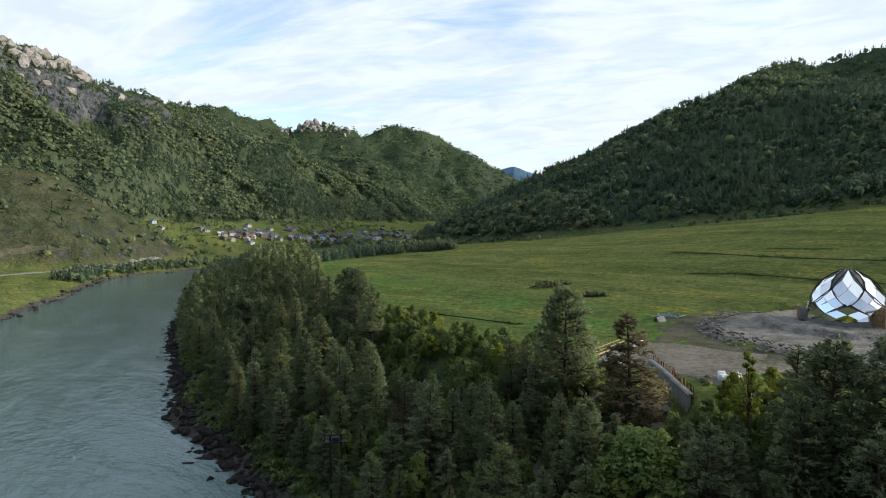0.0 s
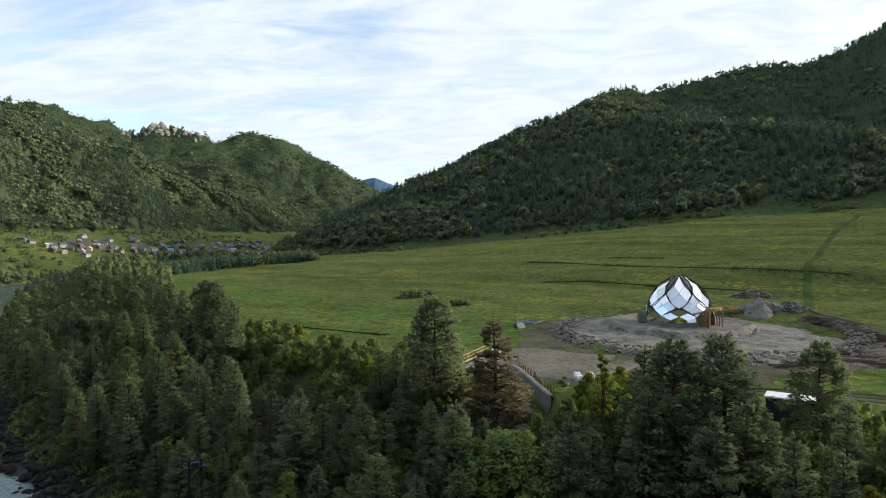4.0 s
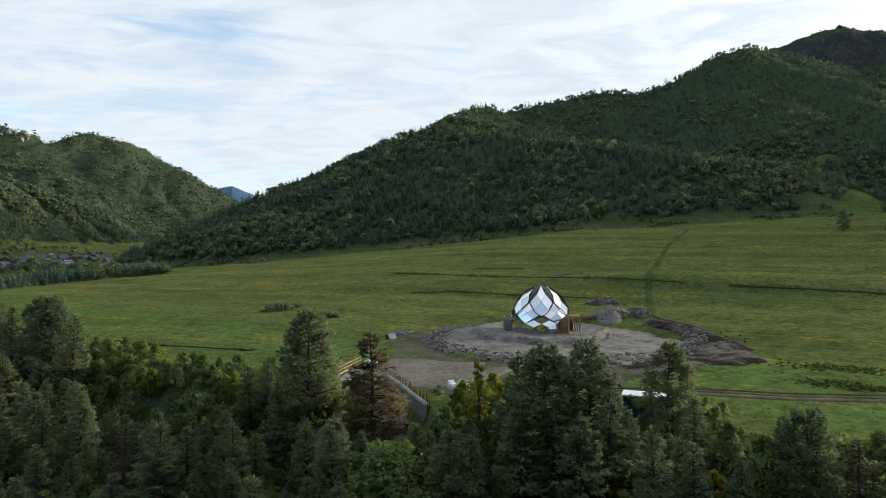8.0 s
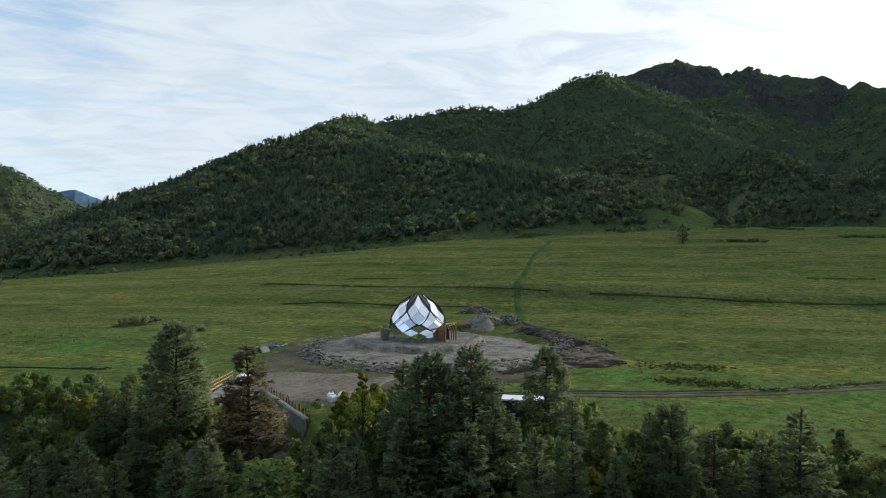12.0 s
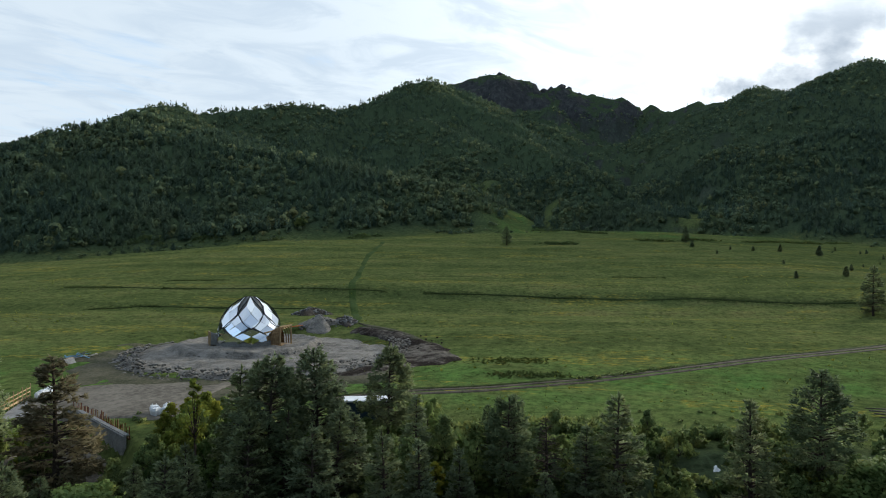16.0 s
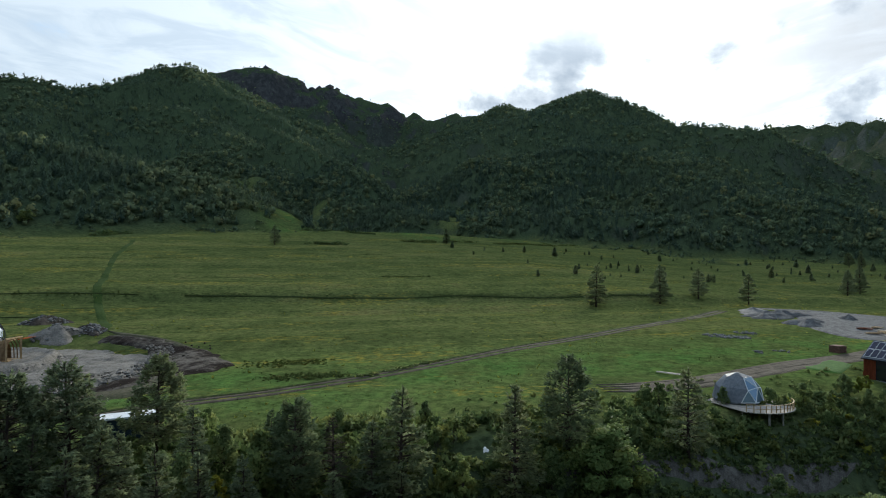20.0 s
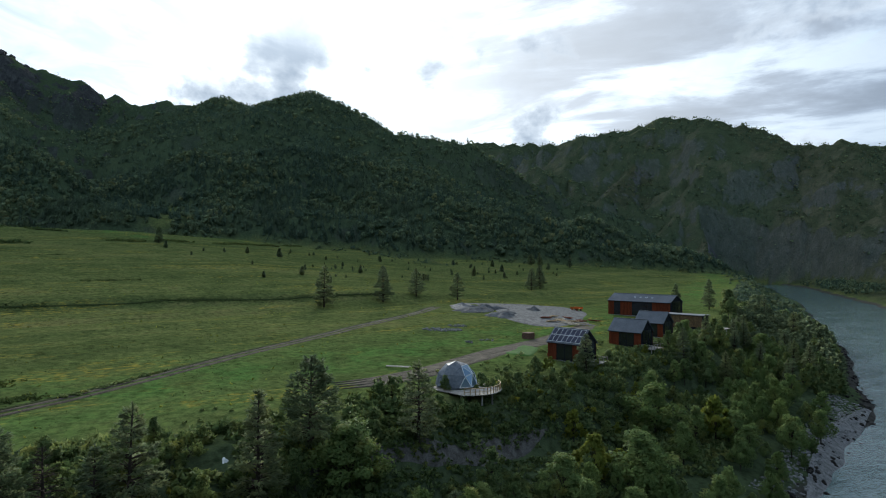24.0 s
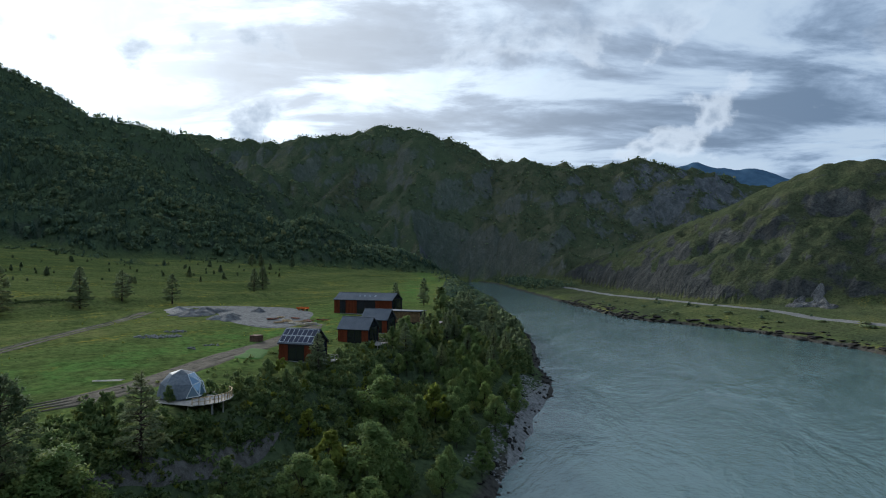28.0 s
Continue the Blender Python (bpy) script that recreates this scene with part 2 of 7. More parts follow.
def land(x, y):
    """Height of the ground, how far it is up a hill (0 to 1), and which crest it belongs to."""
    x, y = np.asarray(x, float), np.asarray(y, float)
    u, s = x * DU[0] + y * DU[1], x * DS[0] + y * DS[1]
    wob = fbm(x, y, 22.0, 3, 5)
    near = s - np.interp(u, NEAR_U, NEAR_S) + 3.0 * wob
    far = np.interp(u, FAR_U, FAR_S) - s + 6.0 * wob
    bank = np.interp(near, (-12, -3, 0, 3, 12, 20, 31, 38, 45, 60), (-4, -1.5, 0.2, 2.2, 5.5, 7.5, 9.5, 16.5, 18.8, 19.2))
    rise = np.interp(u, (-700, -520, -150, 150, 420, 700), (0.0, 0.2, 1.0, 0.95, 0.25, 0.1))
    climb = np.interp(u, (-700, -520, -150, 150, 420, 700, 1000), (0.0, 0.2, 1.0, 0.95, 0.85, 0.7, 0.3))
    plain = rise * 0.05 * np.clip(near - 45, 0, 110) + climb * 0.135 * np.clip(s - np.interp(u, (150, 300), (200, 248)), 0, 320)
    plain = plain + 0.5 * fbm(x, y, 60.0, 3, 11) * np.clip((near - 45) / 40, 0, 1)
    steps = np.clip((near - 110) / 40, 0, 1) * rise
    # old field terraces across the slope
    ph = (s + 5 * fbm(x, y, 90.0, 2, 23)) / 34.0
    plain = plain + steps * 1.0 * (np.clip((ph - np.floor(ph)) * 5, 0, 1) - (ph - np.floor(ph)))
    # a taller terrace bank along the row of single pines
    off = s - np.interp(u, (-120, -23, 67, 136, 170, 330), (238, 232, 225, 217, 216, 222)) + 3 * fbm(x, y, 40.0, 2, 27)
    plain = plain + 1.5 * np.tanh(off / 3.5) * np.exp(-(off / 40) ** 2) * np.clip((u + 110) / 60, 0, 1) * np.clip((360 - u) / 60, 0, 1)
    low = np.where(near > 0, bank + plain, bank)
    other = np.interp(far, (-12, -3, 0, 4, 15, 60, 130, 260, 420, 700), (-4, -1.5, 0.2, 2.0, 4.5, 9.0, 13.0, 21.0, 34.0, 50.0))
    low = np.where(far > -6, np.maximum(other, np.where(near > -6, low, -9)), low)
    # levelled ground under the gravel pad, and the cut below the concrete wall
    q = np.hypot(x - 82, y - 118)
    low = np.where(q < 36, low + (np.minimum(low, 21.0) - low) * np.clip((33 - q) / (3 + 9 * np.clip((x - 85) / 25, 0, 1)), 0, 1), low)
    cut = np.clip((33.4 - x) / 0.8, 0, 1) * np.clip((x - 23) / 6, 0, 1) * np.clip((y - 77) / 6, 0, 1) * np.clip((99.5 - y) / 3, 0, 1)
    low = low - 2.9 * cut
    hill, owner = np.full(x.shape, -50.0), np.zeros(x.shape, int)
    shelf = np.where((u > 250) & (u < 900), 40 * np.clip((90 - far) / 40, 0, 1) * (far > -8), 0.0).ravel()   # flat strip for the road
    shape = x.shape
    x, y, hill, owner = x.ravel(), y.ravel(), hill.ravel(), owner.ravel()
    for n, (slope, rough, points) in enumerate(CRESTS.values()):
        d, z, along = crest_height(x, y, points)
        up = np.nonzero(z - 0.84 * slope * d + 2.2 * rough > -20)[0]   # elsewhere this hill lies under the valley floor
        if len(up) == 0:
            continue
        d, z, along, hx, hy = d[up], z[up], along[up], x[up], y[up]
        amp = rough * np.clip(d / 160, 0.07, 1)
        if rough > 17:
            wx, wy = hx + 60 * fbm(hx, hy, 210.0, 2, 131 + n), hy + 60 * fbm(hx, hy, 210.0, 2, 141 + n)
            spurs = (fbm(wx, wy, 330.0, 3, 151 + n, True) - 0.25) * rough * 1.3 * np.clip((d - 30) / 260, 0, 1)
            ledge = fbm(hx, hy, 46.0, 4, 161 + n, True) * rough * 0.22 * np.clip(d / 60, 0.35, 1)
            # gullies that run down the sides
            bend = along + 45 * fbm(hx, hy, 160.0, 3, 171 + n)
            spurs = spurs + rough * 0.75 * (fbm(bend, 0.22 * d, 85.0, 3, 181 + n, True) - 0.2) * np.clip((d - 15) / 150, 0, 1)
        else:
            spurs, ledge = 0.0, fbm(hx, hy, 38.0, 4, 161 + n, True) * rough * 0.38 * np.clip(d / 60, 0.3, 1)
        if points is CRESTS["far_bank"][2]:
            # slanting ribs of rock that die out towards the road
            slant = along + 0.9 * d + 14 * fbm(hx, hy, 60.0, 2, 191)
            ribs = 9.0 * (fbm(slant, 0.35 * d, 46.0, 4, 193, True) - 0.1) + 4.5 * fbm(hx, hy, 17.0, 3, 195, True)
            spurs = spurs + ribs * np.clip(d / 50, 0.12, 1) * np.clip((z - slope * d) / 22, 0, 1)
        spurs = np.minimum(spurs, 0.3 * slope * d)
        if rough > 30:
            low_end = np.clip((z - 150) / 200, 0.1, 1)   # calmer where the crest runs out
            spurs, amp = spurs * low_end, amp * low_end
        # broken teeth along the rocky crests
        teeth = JAGGED.get(n, 0) * (fbm(along, 0.6 * d, 75.0, 5, 231 + n, True) - 0.15) * np.clip(1.1 - d / 130, 0, 1) * np.clip((z - 90) / 120, 0, 1)
        h = teeth + spurs + ledge + z - slope * d * (1 - 0.16 * np.clip(d / 500, 0, 1)) + amp * fbm(hx, hy, 190.0 if rough > 12 else 90.0, 6, 31 + n, True) - 0.15 * amp
        h = h - shelf[up]
        owner[up] = np.where(h > hill[up], n, owner[up])
        hill[up] = np.maximum(hill[up], h)
    hill, owner = hill.reshape(shape), owner.reshape(shape)
    # the river keeps its valley open downstream, with a low point of land on the far side
    aside = np.maximum(near - 26, far - np.interp(u, (780, 900, 1100, 1200), (50, 90, 80, 10)))
    cap = 0.6 * aside + 0.016 * np.clip(aside, 0, None) ** 2 + 26 * fbm(x.reshape(shape), y.reshape(shape), 70.0, 4, 241, True) * np.clip(aside / 40, 0.1, 1) + 2.4 * np.clip(u - 1180, 0, None) + 6 * np.clip(860 - u, 0, None)
    hill = np.where((u > 780) & (aside < 400), np.minimum(hill, np.maximum(cap, -30)), hill)
    mask = np.clip((hill - low + 6) / 14, 0, 1)
    z = np.where(mask > 0, smax(low, hill, 5.0) - 5.0 * (1 - np.clip(abs(hill - low) / 12, 0, 1)) * 0.5, low)
    return z, mask, owner


def ground_z(x, y):
    return float(land(np.array([x]), np.array([y]))[0][0])

# ---- materials ----
def material(name):
    m = bpy.data.materials.new(name)
    m.use_nodes = True
    return m, Nodes(m.node_tree)


def finish(n, color, rough=0.8, bump=None, strength=0.4, distance=0.05, metal=0.0, spec=0.3, **more):
    inputs = {"Base Color": color if isinstance(color, bpy.types.NodeSocket) else (*color, 1), "Roughness": rough, "Metallic": metal, "Specular IOR Level": spec}
    if bump is not None:
        inputs["Normal"] = n.add("ShaderNodeBump", {"Height": bump, "Strength": strength, "Distance": distance}).outputs[0]
    b = n.add("ShaderNodeBsdfPrincipled", inputs)
    n.add("ShaderNodeOutputMaterial", {"Surface": b.outputs[0]})
    return b


def surface(name, dark, light, size=1.0, rough=0.8, bump=0.3, distance=0.02, metal=0.0, spec=0.04, vary=0.12, stretch=(1, 1, 1)):
    """A plain worn surface: two scales of mottling, fine relief, and a shade that varies from piece to piece."""
    m, n = material(name)
    at = n.add("ShaderNodeTexCoord").outputs["Object"]
    at = n.scale(at, stretch)
    grain, stain = n.noise(at, 9.0 / size, 6.0, 0.65), n.noise(at, 1.1 / size, 3.0, 0.5)
    c = n.mix(n.span(n.math("ADD", n.math("MULTIPLY", grain, 0.6), n.math("MULTIPLY", stain, 0.4)), 0.35, 0.65), dark, light)
    rnd = n.add("ShaderNodeObjectInfo").outputs["Random"]
    c = n.mix(1.0, c, n.ramp(rnd, [(0, 1 - vary), (1, 1.0)]), "MULTIPLY")
    finish(n, c, rough, grain, bump, distance, metal, spec)
    return m


def ground_material():
    m, n = material("ground_grass_and_rock")
    at = n.add("ShaderNodeNewGeometry").outputs["Position"]
    normal = n.add("ShaderNodeNewGeometry").outputs["Normal"]
    flatness = n.add("ShaderNodeSeparateXYZ", {0: normal}).outputs[2]
    height = n.add("ShaderNodeSeparateXYZ", {0: at}).outputs[2]

    def attr(name):
        a = n.add("ShaderNodeAttribute")
        a.attribute_name = name
        return a.outputs["Fac"]

    big, mid, fine = n.noise(at, 0.012, 4.0), n.noise(at, 0.09, 5.0), n.noise(at, 1.3, 6.0, 0.7)
    # meadow: olive to fresh green, in bands along the old terraces, with dry ochre patches
    along, across = n.vec("DOT_PRODUCT", at, (*DU, 0.0)), n.vec("DOT_PRODUCT", at, (*DS, 0.0))

    def banded(long, wide):
        return n.add("ShaderNodeCombineXYZ", {0: n.math("MULTIPLY", along, 1 / long), 1: n.math("MULTIPLY", across, 1 / wide), 2: 0.0}).outputs[0]

    rows = n.noise(banded(170.0, 26.0), 1.0, 6.0, 0.62, 0.25)
    lines = n.noise(banded(46.0, 3.6), 1.0, 5.0, 0.6, 0.35)
    strokes = n.noise(banded(9.0, 2.6), 1.0, 5.0, 0.68, 0.3)
    grass = n.ramp(n.math("ADD", n.math("MULTIPLY", rows, 0.45), n.math("ADD", n.math("MULTIPLY", mid, 0.3), n.math("MULTIPLY", strokes, 0.25))),
                   [(0.38, (0.058, 0.076, 0.028)), (0.46, (0.088, 0.108, 0.038)), (0.53, (0.118, 0.136, 0.048)), (0.62, (0.165, 0.160, 0.062))])
    grass = n.mix(n.span(lines, 0.60, 0.72, 0.0, 0.7), grass, (0.034, 0.050, 0.016))
    grass = n.mix(n.span(n.noise(at, 0.16, 6.0, 0.72), 0.60, 0.72, 0.0, 0.55), grass, (0.040, 0.062, 0.018))
    fresh = n.mix(fine, (0.060, 0.128, 0.034), (0.106, 0.186, 0.052))
    fresh = n.mix(n.span(strokes, 0.50, 0.66, 0.0, 0.5), fresh, (0.050, 0.088, 0.026))
    fresh = n.mix(n.span(n.noise(at, 0.22, 6.0, 0.7), 0.50, 0.66, 0.0, 0.6), fresh, (0.082, 0.104, 0.036))
    grass = n.mix(n.math("MULTIPLY", attr("fresh"), n.span(mid, 0.38, 0.62, 0.2, 1.0)), grass, fresh)
    ochre = n.math("MULTIPLY", n.span(n.noise(banded(60.0, 16.0), 1.0, 5.0, 0.7), 0.53, 0.62), n.span(n.noise(banded(2.6, 1.2), 1.0, 4.0, 0.7), 0.47, 0.62))
    grass = n.mix(n.math("MULTIPLY", ochre, 0.85), grass, (0.30, 0.235, 0.045))
    grass = n.mix(n.span(fine, 0.35, 0.75, 0.0, 0.45), grass, (0.034, 0.056, 0.014))
    # hillside floor under the trees
    floor = n.mix(mid, (0.034, 0.054, 0.032), (0.066, 0.090, 0.046))
    dry = n.mix(n.span(n.noise(at, 0.05, 8.0, 0.72), 0.3, 0.7), (0.030, 0.037, 0.021), (0.082, 0.080, 0.046))
    floor = n.mix(n.math("MULTIPLY", attr("dry"), n.span(big, 0.3, 0.6, 0.65, 1.0)), floor, dry)
    # sidelight on the north-eastern flanks, painted as paler dry grass
    lit_flank = n.mix(n.span(n.noise(at, 0.04, 8.0, 0.7), 0.32, 0.68), (0.062, 0.068, 0.046), (0.145, 0.136, 0.092))
    floor = n.mix(attr("lit_flank"), floor, lit_flank)
    base = n.mix(attr("hill"), grass, floor)
    # bare rock on steep faces
    crack = n.noise(n.scale(at, (1, 1, 0.35)), 0.06, 8.0, 0.7, 0.6)
    veins = n.noise(n.scale(at, (1, 1, 0.4)), 0.07, 9.0, 0.72, 0.4)
    slate = n.ramp(veins, [(0.3, (0.026, 0.028, 0.030)), (0.5, (0.046, 0.048, 0.050)), (0.7, (0.092, 0.092, 0.092))])
    # pale rock, lifted and cooled in colour for haze on the far mountains
    pale_hazy_rock = n.ramp(veins, [(0.3, (0.050, 0.053, 0.058)), (0.5, (0.092, 0.096, 0.104)), (0.7, (0.170, 0.173, 0.180))])
    stone = n.mix(attr("pale_hazy_rock"), slate, pale_hazy_rock)
    crack = n.math("ADD", crack, n.math("MULTIPLY", n.math("SUBTRACT", attr("rock"), 1.0), 0.25))
    bare = n.math("MULTIPLY", n.math("MINIMUM", attr("rock"), 1.0), n.span(n.math("ADD", crack, n.math("MULTIPLY", n.math("SUBTRACT", 0.82, flatness), 1.7)), 0.50, 0.64))
    base = n.mix(bare, base, stone)
    # river stones and mud at the water's edge
    shore = n.mix(n.noise(at, 0.9, 6.0, 0.7), (0.026, 0.024, 0.022), (0.100, 0.094, 0.084))
    base = n.mix(n.math("MULTIPLY", n.span(n.math("ADD", height, n.math("MULTIPLY", mid, 2.0)), 2.0, 3.2, 1.0, 0.0), attr("low")), base, shore)
    tuft = n.noise(at, 0.55, 8.0, 0.78)
    base = n.mix(1.0, base, n.ramp(tuft, [(0.33, (0.38, 0.42, 0.36)), (0.5, (1.0, 1.0, 1.0)), (0.67, (1.45, 1.45, 1.25))]), "MULTIPLY")
    relief = n.math("ADD", n.math("MULTIPLY", tuft, 0.8), n.math("MULTIPLY", mid, 1.2))
    # broken faces and gullies on the rocky mountains
    face = n.noise(n.scale(at, (1, 1, 0.4)), 0.022, 9.0, 0.62, 0.5)
    relief = n.math("ADD", relief, n.math("MULTIPLY", n.math("MULTIPLY", attr("rock"), attr("hill")), n.math("MULTIPLY", face, 55.0)))
    finish(n, base, 1.0, relief, 0.6, 0.6, spec=0.0)
    return m


def water_material():
    m, n = material("river_water")
    at = n.add("ShaderNodeNewGeometry").outputs["Position"]
    flow = n.add("ShaderNodeCombineXYZ", {0: n.math("MULTIPLY", n.vec("DOT_PRODUCT", at, (*DU, 0.0)), 0.4), 1: n.vec("DOT_PRODUCT", at, (*DS, 0.0)), 2: 0.0}).outputs[0]
    swirl = n.noise(flow, 0.05, 5.0, 0.6, 0.6)
    wave = n.noise(flow, 0.55, 6.0, 0.65, 0.3)
    small = n.noise(flow, 2.4, 4.0, 0.6, 0.3)
    c = n.mix(swirl, (0.066, 0.120, 0.118), (0.104, 0.164, 0.158))
    foam = n.math("MULTIPLY", n.span(n.noise(n.scale(flow, (0.25, 1, 1)), 0.35, 7.0, 0.7, 0.4), 0.66, 0.78), n.span(n.noise(flow, 0.02, 3.0), 0.50, 0.62))
    c = n.mix(n.math("MULTIPLY", foam, 0.4), c, (0.62, 0.66, 0.66))
    wave = n.math("ADD", wave, n.math("MULTIPLY", n.noise(flow, 0.13, 4.0, 0.6, 0.3), 0.8))
    h = n.math("ADD", n.math("MULTIPLY", wave, n.span(swirl, 0.38, 0.66, 0.30, 1.0)), n.math("MULTIPLY", small, 0.22))
    finish(n, c, n.mix(foam, (0.10, 0.10, 0.10), (0.6, 0.6, 0.6)), h, 0.75, 0.6, spec=0.5)
    return m


def leaf_material(name, dark, light, tip, scale=0.35):
    """Needles or leaves: each clump its own shade, lighter at the outside."""
    m, n = material(name)
    island = n.add("ShaderNodeNewGeometry").outputs["Random Per Island"]
    rnd = n.add("ShaderNodeObjectInfo").outputs["Random"]
    at = n.add("ShaderNodeNewGeometry").outputs["Position"]
    c = n.mix(island, dark, light)
    c = n.mix(n.span(n.noise(at, scale, 3.0), 0.5, 0.75), c, tip)
    c = n.mix(1.0, c, n.ramp(rnd, [(0, (0.72, 0.78, 0.70)), (0.5, (1.0, 1.0, 1.0)), (1, (1.15, 1.08, 0.85))]), "MULTIPLY")
    lit = n.add("ShaderNodeBsdfTranslucent", {"Color": c})
    matt = n.add("ShaderNodeBsdfPrincipled", {"Base Color": c, "Roughness": 0.75, "Specular IOR Level": 0.06})
    both = n.add("ShaderNodeMixShader", {0: 0.45, 1: matt.outputs[0], 2: lit.outputs[0]})
    n.add("ShaderNodeOutputMaterial", {"Surface": both.outputs[0]})
    return m


def forest_material():
    """Hill forest: dark cool conifers to paler yellow-green birches, by each tree's own tone, drifting over the slope."""
    m, n = material("hill_forest")
    a = n.add("ShaderNodeAttribute")
    a.attribute_name = "tone"
    at = n.add("ShaderNodeNewGeometry").outputs["Position"]
    island = n.add("ShaderNodeNewGeometry").outputs["Random Per Island"]
    c = n.ramp(a.outputs["Fac"], [(0.0, (0.046, 0.076, 0.056)), (0.35, (0.072, 0.112, 0.077)), (0.6, (0.112, 0.156, 0.094)), (0.85, (0.162, 0.198, 0.104)), (1.0, (0.215, 0.218, 0.098))])
    c = n.mix(n.span(n.noise(at, 0.011, 4.0), 0.42, 0.66, 0.0, 0.3), c, (0.120, 0.142, 0.068))
    c = n.mix(1.0, c, n.ramp(island, [(0, (0.80, 0.82, 0.82)), (1, (1.15, 1.13, 1.05))]), "MULTIPLY")
    lit = n.add("ShaderNodeBsdfTranslucent", {"Color": c})
    matt = n.add("ShaderNodeBsdfPrincipled", {"Base Color": c, "Roughness": 0.85, "Specular IOR Level": 0.08})
    both = n.add("ShaderNodeMixShader", {0: 0.4, 1: matt.outputs[0], 2: lit.outputs[0]})
    n.add("ShaderNodeOutputMaterial", {"Surface": both.outputs[0]})
    return m


GROUND = ground_material()
WATER = water_material()
NEEDLES = leaf_material("pine_needles", (0.126, 0.168, 0.098), (0.245, 0.290, 0.155), (0.242, 0.272, 0.124))
LEAVES = leaf_material("broad_leaves", (0.096, 0.146, 0.058), (0.212, 0.264, 0.100), (0.25, 0.26, 0.08))
WILLOW = leaf_material("willow_leaves", (0.120, 0.182, 0.060), (0.220, 0.288, 0.096), (0.28, 0.31, 0.10))
GOLD = leaf_material("yellowing_leaves", (0.130, 0.165, 0.030), (0.230, 0.255, 0.050), (0.30, 0.28, 0.045))
RUST = leaf_material("dying_needles", (0.150, 0.135, 0.080), (0.270, 0.225, 0.135), (0.25, 0.20, 0.115))
TUSSOCK = leaf_material("tussock_grass", (0.045, 0.075, 0.022), (0.090, 0.120, 0.036), (0.12, 0.13, 0.04))
FOREST = forest_material()
BARK = surface("bark", (0.028, 0.023, 0.019), (0.085, 0.066, 0.050), 0.8, 0.9, 0.8, 0.03)

# ---- ground, river, hill forest ----
def mesh_object(name, verts, faces, mat, smooth=True):
    me = bpy.data.meshes.new(name)
    me.from_pydata(verts, [], faces)
    if mat:
        me.materials.append(mat)
    if smooth:
        me.shade_smooth()
    me.update()
    return new(name, me)


def grid_mesh(name, X, Y, Z, mat, wrap=False):
    """A sheet over a grid of places, rows by columns."""
    r, c = X.shape
    idx = np.arange(r * c).reshape(r, c)
    a = idx[:-1] if wrap else idx[:-1, :-1]
    if wrap:
        b, d, e = np.roll(idx, -1, 1)[:-1], idx[1:], np.roll(idx, -1, 1)[1:]
    else:
        b, d, e = idx[:-1, 1:], idx[1:, :-1], idx[1:, 1:]
    quads = np.stack([a, b, e, d], -1).reshape(-1, 4)
    me = bpy.data.meshes.new(name)
    me.vertices.add(r * c)
    me.vertices.foreach_set("co", np.stack([X, Y, Z], -1).ravel())
    me.loops.add(quads.size)
    me.loops.foreach_set("vertex_index", quads.ravel())
    me.polygons.add(len(quads))
    me.polygons.foreach_set("loop_start", np.arange(0, quads.size, 4))
    me.polygons.foreach_set("loop_total", np.full(len(quads), 4))
    me.polygons.foreach_set("use_smooth", np.ones(len(quads), bool))
    me.update(calc_edges=True)
    me.materials.append(mat)
    return new(name, me)


def attribute(ob, name, values):
    a = ob.data.attributes.new(name, "FLOAT", "POINT")
    a.data.foreach_set("value", np.asarray(values, np.float32).ravel())


# rings that widen with distance, finer over the valley floor and the hills round it
turns = np.radians(np.concatenate([np.arange(-50, 172, 0.30), np.arange(172, 310, 3.0)]))
rings = np.concatenate([[0.0], np.geomspace(6, 4700, 520)])
TH, RR = np.meshgrid(turns, rings)
GX, GY = RR * np.sin(TH), RR * np.cos(TH)
GZ, HILL, OWNER = land(GX, GY)
names = list(CRESTS)
ground = tagged(grid_mesh("ground", GX, GY, GZ, GROUND, True), "sloping green valley meadow rising into wooded and rocky hills", "ground", kind="structure")
ROCKY = np.array([{"rocky_west": 0.24, "west_spur": 0.8, "north": 0.45, "crags": 0.75, "south_wall": 0.85, "far_bank": 0.95, "behind": 0.9, "east": 0.35, "south_spur": 0.55, "south_rib": 0.85, "south_buttress": 1.0, "south_foot": 1.05}.get(n, 0.15) for n in names])
DRY = np.array([{"rocky_west": 0.18, "west_spur": 0.9, "far_bank": 0.7, "south_wall": 0.4, "behind": 0.6, "east": 0.15, "south_spur": 0.9, "south_rib": 0.8, "south_buttress": 0.7, "south_foot": 0.6}.get(n, 0.05) for n in names])
rocky = ROCKY[OWNER] * np.clip(HILL * 1.5, 0, 1)
rocky = np.where((OWNER == names.index("rocky_west")) & (GZ > 215), 1.15, rocky)
rocky = np.where((OWNER == names.index("crags")) & (GZ > 400), 1.25, rocky)
rocky = np.where(OWNER == names.index("south_wall"), np.interp(GY, (-1350, -850), (1.15, 0.40)), rocky)
attribute(ground, "rock", rocky)
# mountain rock paled for haze; north-eastern flanks painted as lit thin dry grass
PALE_HAZY = np.isin(np.array(names)[OWNER], ("south_wall", "south_spur", "south_rib", "south_buttress", "south_foot")) | ((OWNER == names.index("rocky_west")) & (GZ > 215))
attribute(ground, "pale_hazy_rock", PALE_HAZY * 1.0)
facing = np.zeros(GX.size * 3, np.float32)
ground.data.vertex_normals.foreach_get("vector", facing)
facing = facing.reshape(*GX.shape, 3)
SOUTHERN = np.isin(np.array(names)[OWNER], ("south_wall", "south_spur", "south_rib", "south_buttress", "south_foot"))
